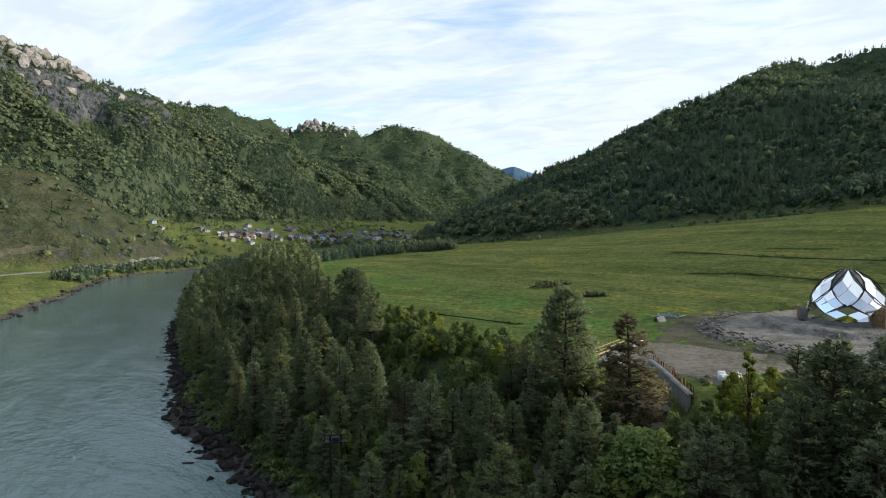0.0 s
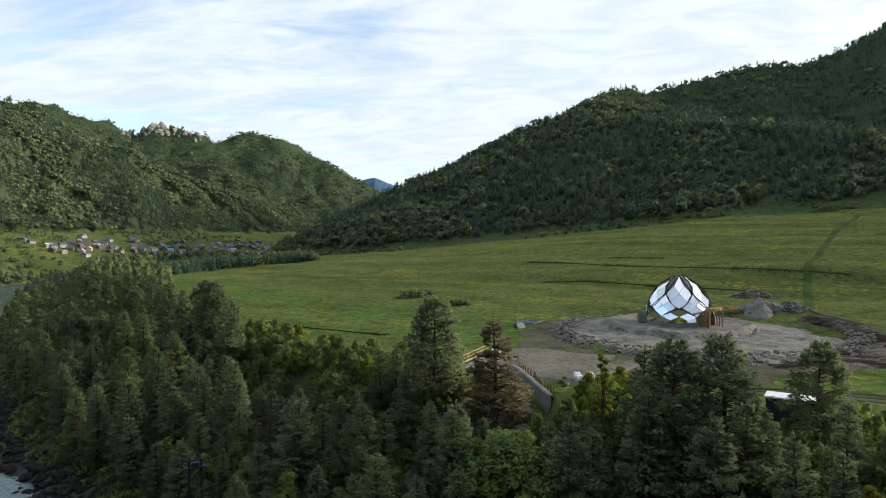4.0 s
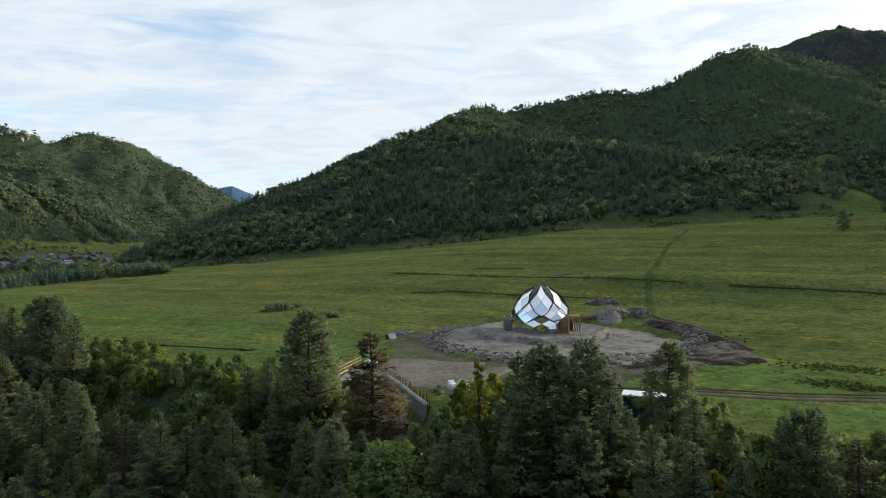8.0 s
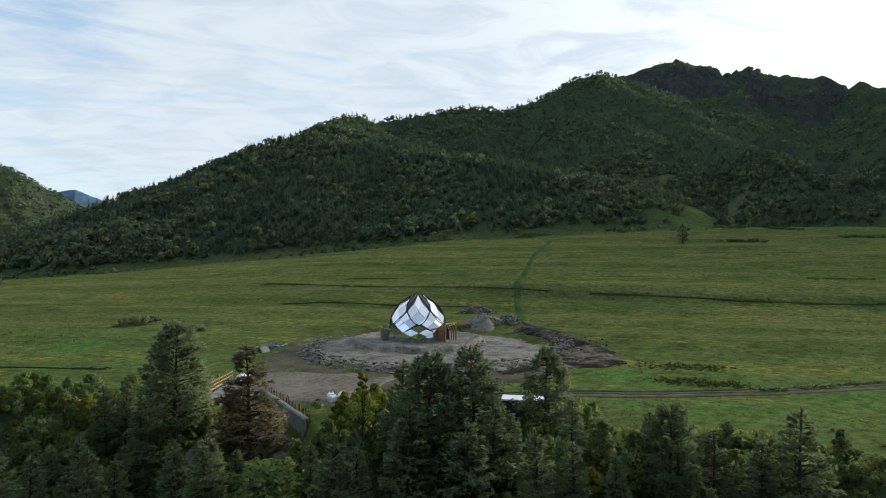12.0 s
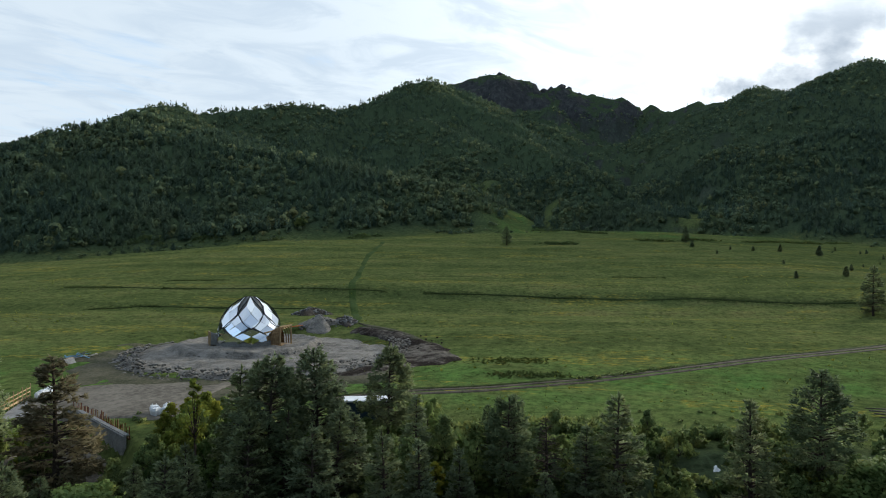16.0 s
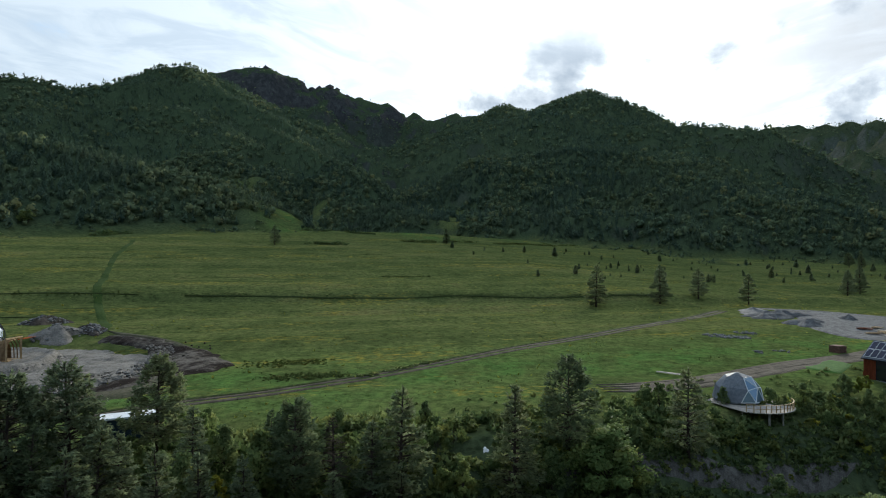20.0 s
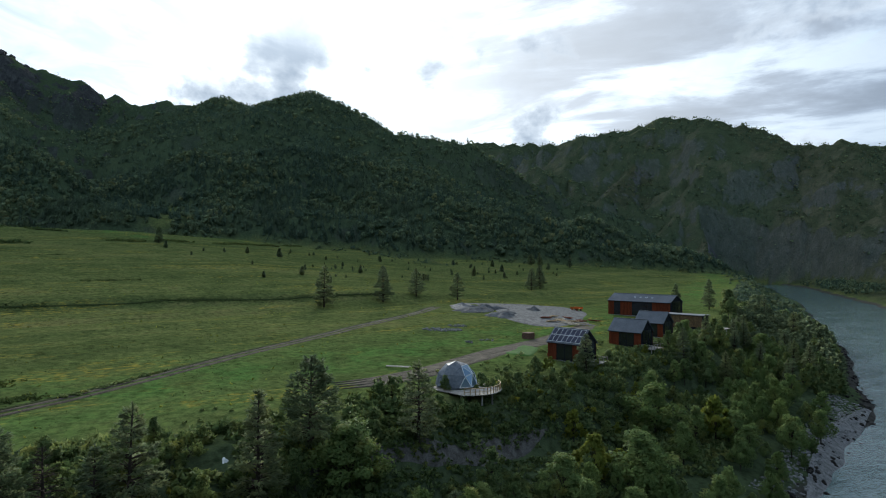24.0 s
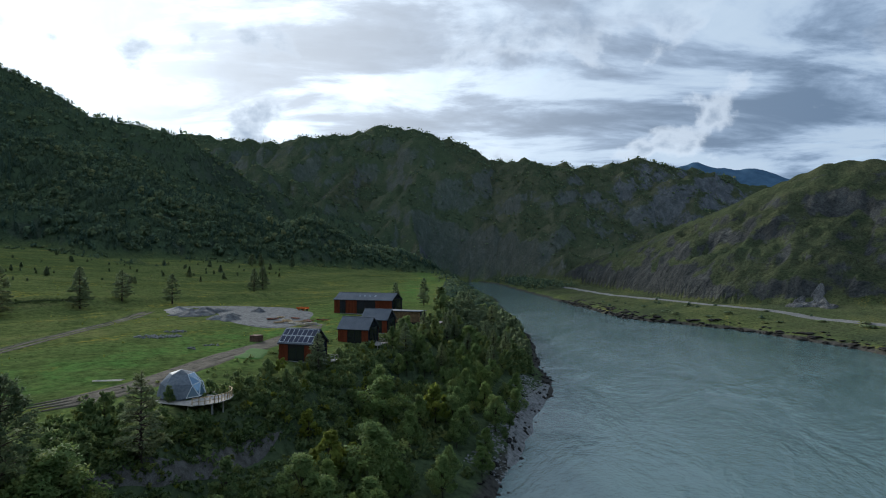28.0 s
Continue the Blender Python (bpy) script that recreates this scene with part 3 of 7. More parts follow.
# mask of the painted sidelight, by the way each slope faces
attribute(ground, "lit_flank", SOUTHERN * np.where(OWNER == names.index("south_wall"), 0.5, 0.9) * np.clip((0.56 * facing[..., 0] + 0.83 * facing[..., 1] - 0.12 + 0.15 * fbm(GX, GY, 120.0, 3, 321)) / 0.2, 0, 1) * HILL)
glade = np.zeros(GX.shape)
for x, y, c in ((450, 272, 32), (474, 284, 22), (499, 183, 26), (716, 494, 30), (737, 392, 18), (664, 192, 16), (715, 201, 16), (770, 209, 16), (690, 375, 26), (688, 189, 22)):
    glade = np.maximum(glade, np.exp(-((GX - x) ** 2 + (GY - y) ** 2) / c ** 2))

GU, GS = GX * DU[0] + GY * DU[1], GX * DS[0] + GY * DS[1]
NEAR = GS - np.interp(GU, NEAR_U, NEAR_S)
bushy = np.clip((NEAR + 1) / 3, 0, 1) * np.clip((np.where(GU < -110, 42 + 0.12 * (-110 - GU), np.interp(GU, (-40, -5, 30, 70), (43, 50, 50, 44))) - NEAR) / 6, 0, 1)
over = np.clip((np.interp(GU, FAR_U, FAR_S) - GS) / 12, 0, 1)      # the drier bank across the river
grassy = np.where(OWNER == names.index("rocky_west"), 0.85, 1.0)
attribute(ground, "dry", np.maximum(DRY[OWNER] * (1 - glade), 0.75 * over * (GU > 150)))
attribute(ground, "hill", np.maximum(np.maximum(HILL * (1 - 0.9 * glade) * grassy, 0.85 * bushy), np.clip(0.75 + 0.5 * fbm(GX, GY, 40.0, 3, 311), 0, 1) * over * (GU > 150)))
attribute(ground, "low", np.clip((14 - abs(NEAR)) / 6, 0, 1) + (GS < np.interp(GU, FAR_U, FAR_S) + 5))
fresh = np.clip(1 - abs(NEAR - 78) / 34, 0, 1) * np.clip(1.3 + fbm(GX, GY, 50.0, 3, 71) * 1.4, 0, 1) * (HILL < 0.3)
for x, y, rx in ((450, 272, 28), (474, 284, 18), (499, 183, 24), (481, 154, 20), (600, 135, 34)):
    fresh = np.maximum(fresh, 0.9 * np.exp(-((GX - x) ** 2 + (GY - y) ** 2) / rx ** 2))
attribute(ground, "fresh", np.clip(fresh, 0, 1))

# mountains that close the valley far off, with haze painted into their blue
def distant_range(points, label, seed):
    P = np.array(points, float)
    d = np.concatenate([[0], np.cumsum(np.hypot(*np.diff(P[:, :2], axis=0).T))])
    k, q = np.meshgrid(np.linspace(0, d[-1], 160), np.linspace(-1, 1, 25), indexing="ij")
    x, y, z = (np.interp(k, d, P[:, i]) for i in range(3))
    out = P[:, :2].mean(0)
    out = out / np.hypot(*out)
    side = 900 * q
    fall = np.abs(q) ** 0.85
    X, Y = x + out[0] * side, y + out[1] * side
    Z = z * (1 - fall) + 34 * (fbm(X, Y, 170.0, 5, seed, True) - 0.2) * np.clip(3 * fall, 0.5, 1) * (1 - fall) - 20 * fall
    tagged(grid_mesh("backdrop", X, Y, Z, HAZE_BLUE), label, "mountain", kind="structure")


# the blue is air haze put into the base colour
HAZE_BLUE = surface("haze_blue_mountain", (0.052, 0.098, 0.155), (0.085, 0.145, 0.215), 300.0, 1.0, 0.3, 4.0, spec=0.0)
distant_range([(200, 4050, 300), (311, 3988, 338), (364, 3983, 398), (453, 3974, 418), (576, 3958, 377), (681, 3942, 333), (900, 3900, 300)], "far haze-blue mountain closing the upper valley", 211)
distant_range([(1746, -2299, 421), (1659, -2483, 476), (1553, -2551, 443), (1418, -2628, 428), (1325, -2677, 389), (1233, -2720, 347), (900, -2700, 330)], "far haze-blue mountain ridge beyond the lower gorge", 221)

wu = np.concatenate([np.arange(-1090, -600, 12), np.arange(-600, 700, 8), np.arange(700, 1900, 25)]).astype(float)
wk = np.linspace(0, 1, 26)
WU, WK = np.meshgrid(wu, wk, indexing="ij")
lo, hi = np.interp(WU, FAR_U, FAR_S) - 14, np.interp(WU, NEAR_U, NEAR_S) + 12
WS = lo + (hi - lo) * WK
river = tagged(grid_mesh("water", WU * DU[0] + WS * DS[0], WU * DU[1] + WS * DS[1], 0 * WU, WATER), "wide grey-green mountain river with ripples and small rapids", "river", kind="structure")


def scatter(rng, n, r0, r1, a0, a1):
    """Places spread evenly over a sector round the meadow."""
    r = np.sqrt(rng.uniform(r0 * r0, r1 * r1, n))
    a = np.radians(rng.uniform(a0, a1, n))
    return r * np.sin(a), r * np.cos(a)


def crown_models(rng, conifer, blades, count=8):
    """Small crowns of unit height and width: ragged blades in whorls, or leafy clumps round a lobed ball, with soft outward normals."""
    models = []
    for _ in range(count):
        if conifer:
            k = (np.arange(blades) + rng.random(blades)) / blades
            k = 1 - np.sqrt(1 - 0.985 * k)                      # more of them low down, where the crown is wide
            a = np.arange(blades) * 2.4 + rng.uniform(-0.5, 0.5, blades)
            r = ((1 - k) ** 0.85 * np.minimum(1, 0.55 + 3 * k) + 0.05) * rng.uniform(0.65, 1.15, blades)
            half = rng.uniform(0.35, 0.6, blades) * (1 + 0.5 * k) * (14 / blades) ** 0.3
            z = 0.04 + 0.93 * k
            fall = rng.uniform(0.02, 0.09, blades)
            rise = rng.uniform(0.08, 0.16, blades) * (30 / blades) ** 0.5
            tip = np.stack([r * np.cos(a), r * np.sin(a), z - fall], -1)
            left = np.stack([0.62 * r * np.cos(a - half), 0.62 * r * np.sin(a - half), z + 0.01], -1)
            right = np.stack([0.62 * r * np.cos(a + half), 0.62 * r * np.sin(a + half), z + 0.01], -1)
            top = np.stack([0.05 * np.cos(a), 0.05 * np.sin(a), z + rise], -1)
            v = np.stack([tip, right, top, left], 1).reshape(-1, 3)
            n = v * (1, 1, 0) + (0, 0, 0.35)
        else:
            d = rng.normal(0, 1, (blades, 3))
            d /= np.linalg.norm(d, axis=1)[:, None]
            lobe = 0.8 + 0.22 * np.sin(3 * np.arctan2(d[:, 1], d[:, 0]) + rng.uniform(0, 6)) * np.sin(4 * d[:, 2] + rng.uniform(0, 6))
            c = d * (lobe * rng.uniform(0.62, 1.05, blades))[:, None]
            t = np.cross(d, rng.normal(0, 1, (blades, 3)))
            t /= np.linalg.norm(t, axis=1)[:, None]
            b = np.cross(d, t) * 0.8 + d * rng.uniform(-0.5, 0.5, (blades, 1))
            size = rng.uniform(0.22, 0.42, (blades, 1)) * (40 / blades) ** 0.4
            v = np.stack([c - t * size, c - b * size * 0.8, c + t * size, c + b * size * 0.8], 1).reshape(-1, 3)
            n = v + (0, 0, 0.25)
            v = v * (1, 1, 0.46) + (0, 0, 0.52)
        models.append((v, n / np.linalg.norm(n, axis=1)[:, None]))
    return models


def blade_mesh(name, verts, corners, mat, normals=None):
    """Loose small faces of three or four corners each, as one mesh, with soft normals if given."""
    n = len(verts)
    order = np.arange(n, dtype=np.int32).reshape(-1, corners)
    if normals is not None:
        # wind each face so that it looks the way its normals do
        f, g = np.asarray(verts).reshape(-1, corners, 3), np.asarray(normals).reshape(-1, corners, 3)[:, 0]
        away = (np.cross(f[:, 1] - f[:, 0], f[:, 2] - f[:, 0]) * g).sum(1) < 0
        order[away] = order[away][:, ::-1]
    me = bpy.data.meshes.new(name)
    me.vertices.add(n)
    me.vertices.foreach_set("co", np.asarray(verts, np.float32).ravel())
    me.loops.add(n)
    me.loops.foreach_set("vertex_index", order.ravel())
    me.polygons.add(n // corners)
    me.polygons.foreach_set("loop_start", np.arange(0, n, corners, dtype=np.int32))
    me.polygons.foreach_set("loop_total", np.full(n // corners, corners, np.int32))
    me.polygons.foreach_set("use_smooth", np.ones(n // corners, bool))
    me.update(calc_edges=True)
    if normals is not None:
        me.normals_split_custom_set_from_vertices(np.asarray(normals, np.float32))
    me.materials.append(mat)
    return new(name, me)


def forest(name, places, heights, widths, blades, mat, label, rng, leafy=0.3):
    """Many small trees as one sheet of stuff: pointed crowns of ragged blades, and rounder leafy crowns among them."""
    places, heights, widths = np.asarray(places), np.asarray(heights), np.asarray(widths)
    stand = fbm(places[:, 0], places[:, 1], 70.0, 3, 301)        # birches gather in groups
    broad = rng.random(len(places)) < np.clip(leafy + 0.9 * stand * min(1.0, 3 * leafy), 0, 1)
    verts, normals, tones = [], [], []
    for conifer in (True, False):
        models = crown_models(rng, conifer, blades)
        pick = rng.integers(len(models), size=len(places))
        for k, (mv, mn) in enumerate(models):
            at = np.nonzero((pick == k) & (broad != conifer))[0]
            if not len(at):
                continue
            a = rng.uniform(0, 6.28, len(at))
            c, q = np.cos(a)[:, None], np.sin(a)[:, None]
            w, h = widths[at][:, None] * (1.0 if conifer else 1.25), heights[at][:, None] * (1.0 if conifer else 0.8)
            lean = rng.normal(0, 0.03, (2, len(at), 1))
            x = (mv[None, :, 0] * c - mv[None, :, 1] * q) * w + places[at, 0][:, None] + lean[0] * mv[None, :, 2] * h
            y = (mv[None, :, 0] * q + mv[None, :, 1] * c) * w + places[at, 1][:, None] + lean[1] * mv[None, :, 2] * h
            z = mv[None, :, 2] * h + places[at, 2][:, None] - 0.2
            verts.append(np.stack([x, y, z], -1).reshape(-1, 3))
            normals.append(np.stack([mn[None, :, 0] * c - mn[None, :, 1] * q, mn[None, :, 0] * q + mn[None, :, 1] * c, mn[None, :, 2] + 0 * c], -1).reshape(-1, 3))
            tone = np.clip(rng.normal(0.28 if conifer else 0.72, 0.13, len(at)), 0, 1)
            tones.append(np.repeat(tone, len(mv)))
    verts = np.concatenate(verts)
    ob = blade_mesh(name, verts, 4, mat, np.concatenate(normals))
    attribute(ob, "tone", np.concatenate(tones))
    return tagged(ob, label, "forest", kind="stuff")


COVER = {"wooded": 1.0, "wooded_toe": 1.0, "wooded_back": 0.95, "spur": 0.85, "north": 0.9, "rocky_west": 0.95, "west_spur": 0.15, "east": 0.9, "crags": 0.9, "south_wall": 0.75, "far_bank": 0.02, "behind": 0.25, "south_spur": 0.5, "south_rib": 0.65, "south_buttress": 0.55, "south_foot": 0.55}
cover = np.array([COVER[n] for n in names])
BROKEN = np.array([0.9 if n in ("north", "crags", "rocky_west") else 1.6 if n in ("south_spur", "south_rib", "south_buttress", "south_foot", "south_wall", "behind") else 0.45 for n in names])


# grassy clearings in the lower forest
CLEARINGS = [(688, 500, 15), (705, 485, 15), (735, 485, 16), (750, 486, 12), (737, 401, 12), (743, 388, 12), (718, 388, 12), (698, 376, 13), (664, 192, 13), (690, 196, 12), (715, 201, 12), (744, 208, 13), (770, 209, 12), (793, 210, 10), (450, 272, 24), (474, 284, 18), (430, 290, 16), (630, 94, 12)]


def wooded(rng, n, r0, r1, a0, a1, only=None, but=()):
    x, y = scatter(rng, n, r0, r1, a0, a1)
    z, hill, owner = land(x, y)
    patch = 0.5 + BROKEN[owner] * fbm(x, y, 110.0, 4, 91)
    keep = (hill > 0.75) & (rng.random(n) < cover[owner] * np.clip(patch + 0.45 * cover[owner], 0, 1.0))
    name = np.array(names)[owner]
    for a, b, c in CLEARINGS:
        keep &= np.hypot(x - a, y - b) > c * (0.8 + 0.5 * fbm(x, y, 18.0, 2, 95))
    keep &= ~((name == "rocky_west") & (z > 245) & (rng.random(n) < 0.55))
    if only:
        # few trees on the north-eastern flanks, which are painted paler as if lit
        east_side = 0.56 * (land(x - 10, y)[0] - land(x + 10, y)[0]) + 0.83 * (land(x, y - 10)[0] - land(x, y + 10)[0])
        keep &= ~((name != "crags") & (east_side > 4.5) & (rng.random(n) < 0.8))
    keep &= ~((name == "crags") & (z > 415) & (rng.random(n) < 0.9))
    keep &= np.isin(name, only) if only else ~np.isin(name, but)
    return np.stack([x, y, z], -1)[keep]


CLIFFS = ("south_wall", "crags", "south_spur", "south_rib", "south_buttress", "south_foot")
rng = np.random.default_rng(7)


def grown(n, lo, hi, power=1.6):
    return lo + (hi - lo) * rng.random(n) ** power


near_wood = wooded(rng, 62000, 330, 950, -5, 140)
h = grown(len(near_wood), 5.0, 14.0)
forest("hill_forest", near_wood, h, h * rng.uniform(0.20, 0.30, len(h)) + 0.5, 22, FOREST, "dense mixed conifer and birch forest covering the hillside", rng, 0.36)
mid_wood = wooded(rng, 150000, 950, 2100, -8, 140, but=CLIFFS)
h = grown(len(mid_wood), 5.0, 12.0)
forest("hill_forest", mid_wood, h, h * rng.uniform(0.24, 0.36, len(h)) + 0.8, 6, FOREST, "distant forest on the upper mountain slopes", rng, 0.25)
cliff_wood = wooded(rng, 90000, 800, 2300, 50, 150, CLIFFS)
h = grown(len(cliff_wood), 3.0, 9.0)
forest("cliff_forest", cliff_wood, h, h * rng.uniform(0.26, 0.4, len(h)) + 0.6, 5, FOREST, "thin forest clinging to the far cliffs", rng, 0.3)
west_wood = np.concatenate([wooded(rng, 16000, 500, 950, -45, -5), wooded(rng, 80000, 950, 1550, -48, 4)])
north_wood = wooded(rng, 32000, 1500, 2560, -32, 9)
h = grown(len(north_wood), 5.0, 11.0)
forest("hill_forest", north_wood, h, h * rng.uniform(0.3, 0.45, len(h)) + 1.0, 5, FOREST, "far forest on the northern mountain", rng, 0.3)
x, y = scatter(rng, 30000, 280, 900, -2, 128)
z, hill, owner = land(x, y)
keep = (hill > 0.0) & (hill < 0.95) & (fbm(x, y, 30.0, 3, 97) > 0.02)
foot = np.stack([x, y, z], -1)[keep]
h = grown(len(foot), 0.8, 6.5, 2.5)
forest("foot_scrub", foot, h, h * 0.3 + 0.7, 16, FOREST, "scrub and saplings along the foot of the wooded hill", rng, 0.75)
h = grown(len(west_wood), 6.0, 13.0)
forest("hill_forest", west_wood, h, h * rng.uniform(0.24, 0.38, len(h)) + 0.6, 7, FOREST, "scattered forest on the rocky slope over the river", rng, 0.34)

# ---- trees ----
def part(name, data, mat, parent, label=""):
    """One mesh part under a thing or a part; data is a bmesh, a mesh, or (verts, faces)."""
    if isinstance(data, tuple):
        me = bpy.data.meshes.new(name)
        me.from_pydata([tuple(v) for v in data[0]], [], data[1])
        me.update()
    elif isinstance(data, bmesh.types.BMesh):
        me = bpy.data.meshes.new(name)
        data.to_mesh(me)
        data.free()
    else:
        me = data
    if mat and not me.materials:
        me.materials.append(mat)
    ob = new(name, me)
    ob.parent = parent
    return tagged(ob, label) if label else ob


def thing(name, m, label, category, group="", kind=""):
    ob = new(name)
    ob.empty_display_size = 0.3
    ob.matrix_basis = m
    return tagged(ob, label, category, group, kind)


def tube(points, radii, sides=6):
    """A bent, tapering tube along points, as verts and faces."""
    verts, faces = [], []
    for k, (p, r) in enumerate(zip(points, radii)):
        p = Vector(p)
        q = Vector(points[min(k + 1, len(points) - 1)]) - Vector(points[max(k - 1, 0)])
        a = q.orthogonal().normalized() if q.length > 1e-6 else Vector((1, 0, 0))
        b = q.normalized().cross(a)
        for i in range(sides):
            t = 6.28318 * i / sides
            verts.append(p + float(r) * (math.cos(t) * a + math.sin(t) * b))
    for k in range(len(points) - 1):
        o = k * sides
        faces += [(o + i, o + (i + 1) % sides, o + sides + (i + 1) % sides, o + sides + i) for i in range(sides)]
    n = len(verts)
    faces.append(tuple(range(n - sides, n)))
    return verts, faces


def join(pieces):
    verts, faces = [], []
    for v, f in pieces:
        o = len(verts)
        verts += list(v)
        faces += [tuple(i + o for i in q) for q in f]
    return verts, faces


def sprays(rng, centres, ways, sizes, blades=6, thin=0.20, droop=0.15, wild=0.5):
    """Tufts of needles: at each centre a handful of narrow blades that fan out along its way."""
    n = len(centres)
    c = np.repeat(np.asarray(centres), blades, 0)
    w = np.repeat(np.asarray(ways), blades, 0) + rng.normal(0, wild, (n * blades, 3))
    w[:, 2] -= droop * rng.random(n * blades)
    w /= np.linalg.norm(w, axis=1)[:, None]
    side = np.cross(w, rng.normal(0, 1, w.shape))
    side /= np.linalg.norm(side, axis=1)[:, None] + 1e-9
    size = np.repeat(np.asarray(sizes), blades)[:, None] * rng.uniform(0.6, 1.25, (n * blades, 1))
    return np.stack([c - w * size * 0.2 + side * size * thin, c + w * size, c - w * size * 0.1 - side * size * thin], 1).reshape(-1, 3)


def soft_normals(v, axis_z, corners, up=0.35, out=1.0):
    """Normals that swell outwards from the stem, blended with each face's own."""
    v = np.asarray(v)
    f = v.reshape(-1, corners, 3)
    own = np.cross(f[:, 1] - f[:, 0], f[:, 2] - f[:, 0])
    own /= np.linalg.norm(own, axis=1)[:, None] + 1e-9
    n = f.mean(1) - (0, 0, axis_z)
    n = n * (1, 1, 0.6)
    n /= np.linalg.norm(n, axis=1)[:, None] + 1e-6
    own *= np.sign((own * n).sum(1))[:, None]
    n = n * out + (0, 0, up) + 0.45 * own
    return np.repeat(n / np.linalg.norm(n, axis=1)[:, None], corners, 0)


def swell(ways, times):
    """One soft outward normal for each corner of the blades that share a way."""
    n = np.repeat(np.asarray(ways) + (0, 0, 0.45), times, 0)
    return n / (np.linalg.norm(n, axis=1)[:, None] + 1e-9)


def foliage(name, verts, corners, mat, parent, axis_z):
    ob = blade_mesh(name, verts, corners, mat, soft_normals(verts, axis_z, corners))
    ob.parent = parent
    return ob


def pine(seed, h, spread, first, dense, mat, label, top=0.35, open_crown=False, bare=False):
    """A conifer: tapered trunk, whorls of limbs that shorten upwards, and a crown of needle tufts."""
    rng = np.random.default_rng(abs(int(seed)))
    tree = thing("pine_tree", pose(0, 0, 0), label, "tree", "trees on the bank")
    lean = rng.normal(0, 0.02, 2) * h
    spine = [(lean[0] * k * k, lean[1] * k * k, h * k) for k in np.linspace(0, 1, 7)]
    limbs = [tube(spine, [0.02 * h * (1 - 0.9 * k) + 0.02 for k in np.linspace(0, 1, 7)], 7)]
    centres, ways, sizes = [], [], []
    z = first
    while z < 0.985:
        for a in rng.uniform(0, 6.28, rng.integers(5, 8)):
            k = (z - first) / (1 - first)
            if open_crown:
                reach = spread * (1 - k ** 1.6) ** 0.6 * rng.uniform(0.55, 1.15) * min(1.0, 0.5 + k * 3) + 0.4
            else:
                reach = spread * (1 - k) ** 0.72 * rng.uniform(0.7, 1.12) * min(1.0, 0.55 + k * 4) + 0.2
            d = np.array((math.cos(a), math.sin(a), 0.0))
            base = np.array((lean[0] * z * z, lean[1] * z * z, z * h))
            lift = rng.uniform(0.0, 0.35) if open_crown else rng.uniform(-0.22, 0.10) + 0.45 * k
            tip = base + d * reach + np.array((0, 0, lift * reach))
            mid = (base + tip) / 2 + np.array((0, 0, 0.05 * reach))
            limbs.append(tube([base, mid, tip], [0.010 * h * (1.1 - z) + 0.015, 0.03, 0.012], 4))
            if bare:
                for _ in range(3):
                    e = tip + rng.normal(0, 0.45, 3) * reach * 0.5
                    limbs.append(tube([mid, e], [0.025, 0.008], 3))
                continue
            # flat fans of twigs that widen outwards and hang a little at their ends
            n = max(3, int(round(dense * reach * (1.25 if open_crown else 1.0))))
            side = np.array((-d[1], d[0], 0.0))
            for q in np.sqrt(rng.uniform(0.10 if not open_crown else 0.22, 1, n)):
                out = rng.normal(0, 0.26) * reach * q * (1.15 - 0.5 * q)
                p = base + (tip - base) * q + side * out + np.array((0, 0, rng.normal(0, 0.10 if not open_crown else 0.26) - 0.10 * abs(out)))
                centres.append(p)
                ways.append(d * 1.0 + side * 0.5 * np.sign(out) + np.array((0, 0, 0.05 + 0.55 * k)))
                sizes.append(rng.uniform(0.30, 0.58))
        z += rng.uniform(0.030, 0.048)
    part("trunk", join(limbs), BARK, tree)
    if bare:
        return tree
    for k in range(5):
        centres.append(np.array((*lean, h * (0.95 + 0.012 * k))))
        ways.append(np.array((0, 0, 1.0)))
        sizes.append(0.6)
    foliage("crown", sprays(rng, centres, ways, sizes), 3, mat, tree, 0.3 * h)
    return tree


def broadleaf(seed, h, spread, mat, label, name="birch_tree", lobes=16, leaves=80, leaf=0.36, low=0.25):
    """A leafy tree or tall shrub: forked trunk, and a crown of many small leaves gathered in uneven lobes."""
    rng = np.random.default_rng(abs(int(seed)))
    tree = thing(name, pose(0, 0, 0), label, "tree", "trees on the bank")
    fork = np.array((0, 0, h * low))
    wood = [tube([(0, 0, -0.2), fork * 0.5, fork], [0.018 * h, 0.015 * h, 0.012 * h], 6)]
    verts = []
    for k in range(lobes):
        a = k * 2.4 + rng.uniform(-0.4, 0.4)
        f = (k + 0.5) / lobes
        r = spread * math.sin(min(0.25 + f * 0.95, 1) * 3.0) ** 0.7 * rng.uniform(0.25, 1.05)
        c = np.array((r * math.cos(a), r * math.sin(a), h * (low + (0.94 - low) * f)))
        wood.append(tube([fork, (fork + c) / 2 + (0, 0, 0.2), c], [0.008 * h, 0.005 * h, 0.01], 4))
        size = spread * rng.uniform(0.20, 0.50) * (1.1 - 0.45 * f)
        p = rng.normal(0, 1, (leaves, 3))
        p /= np.linalg.norm(p, axis=1)[:, None]
        p = c + p * size * rng.uniform(0.45, 1.1, (leaves, 1)) * (1, 1, 0.85)
        t = rng.normal(0, 1, (leaves, 3))
        t /= np.linalg.norm(t, axis=1)[:, None]
        b = np.cross(t, rng.normal(0, 1, (leaves, 3)))
        b /= np.linalg.norm(b, axis=1)[:, None]
        s = leaf * rng.uniform(0.6, 1.3, (leaves, 1))
        verts.append(np.stack([p - t * s, p + b * s * 0.5, p + t * s, p - b * s * 0.5], 1).reshape(-1, 3))
    part("trunk", join(wood), BARK, tree)
    foliage("crown", np.concatenate(verts), 4, mat, tree, 0.45 * h)
    return tree


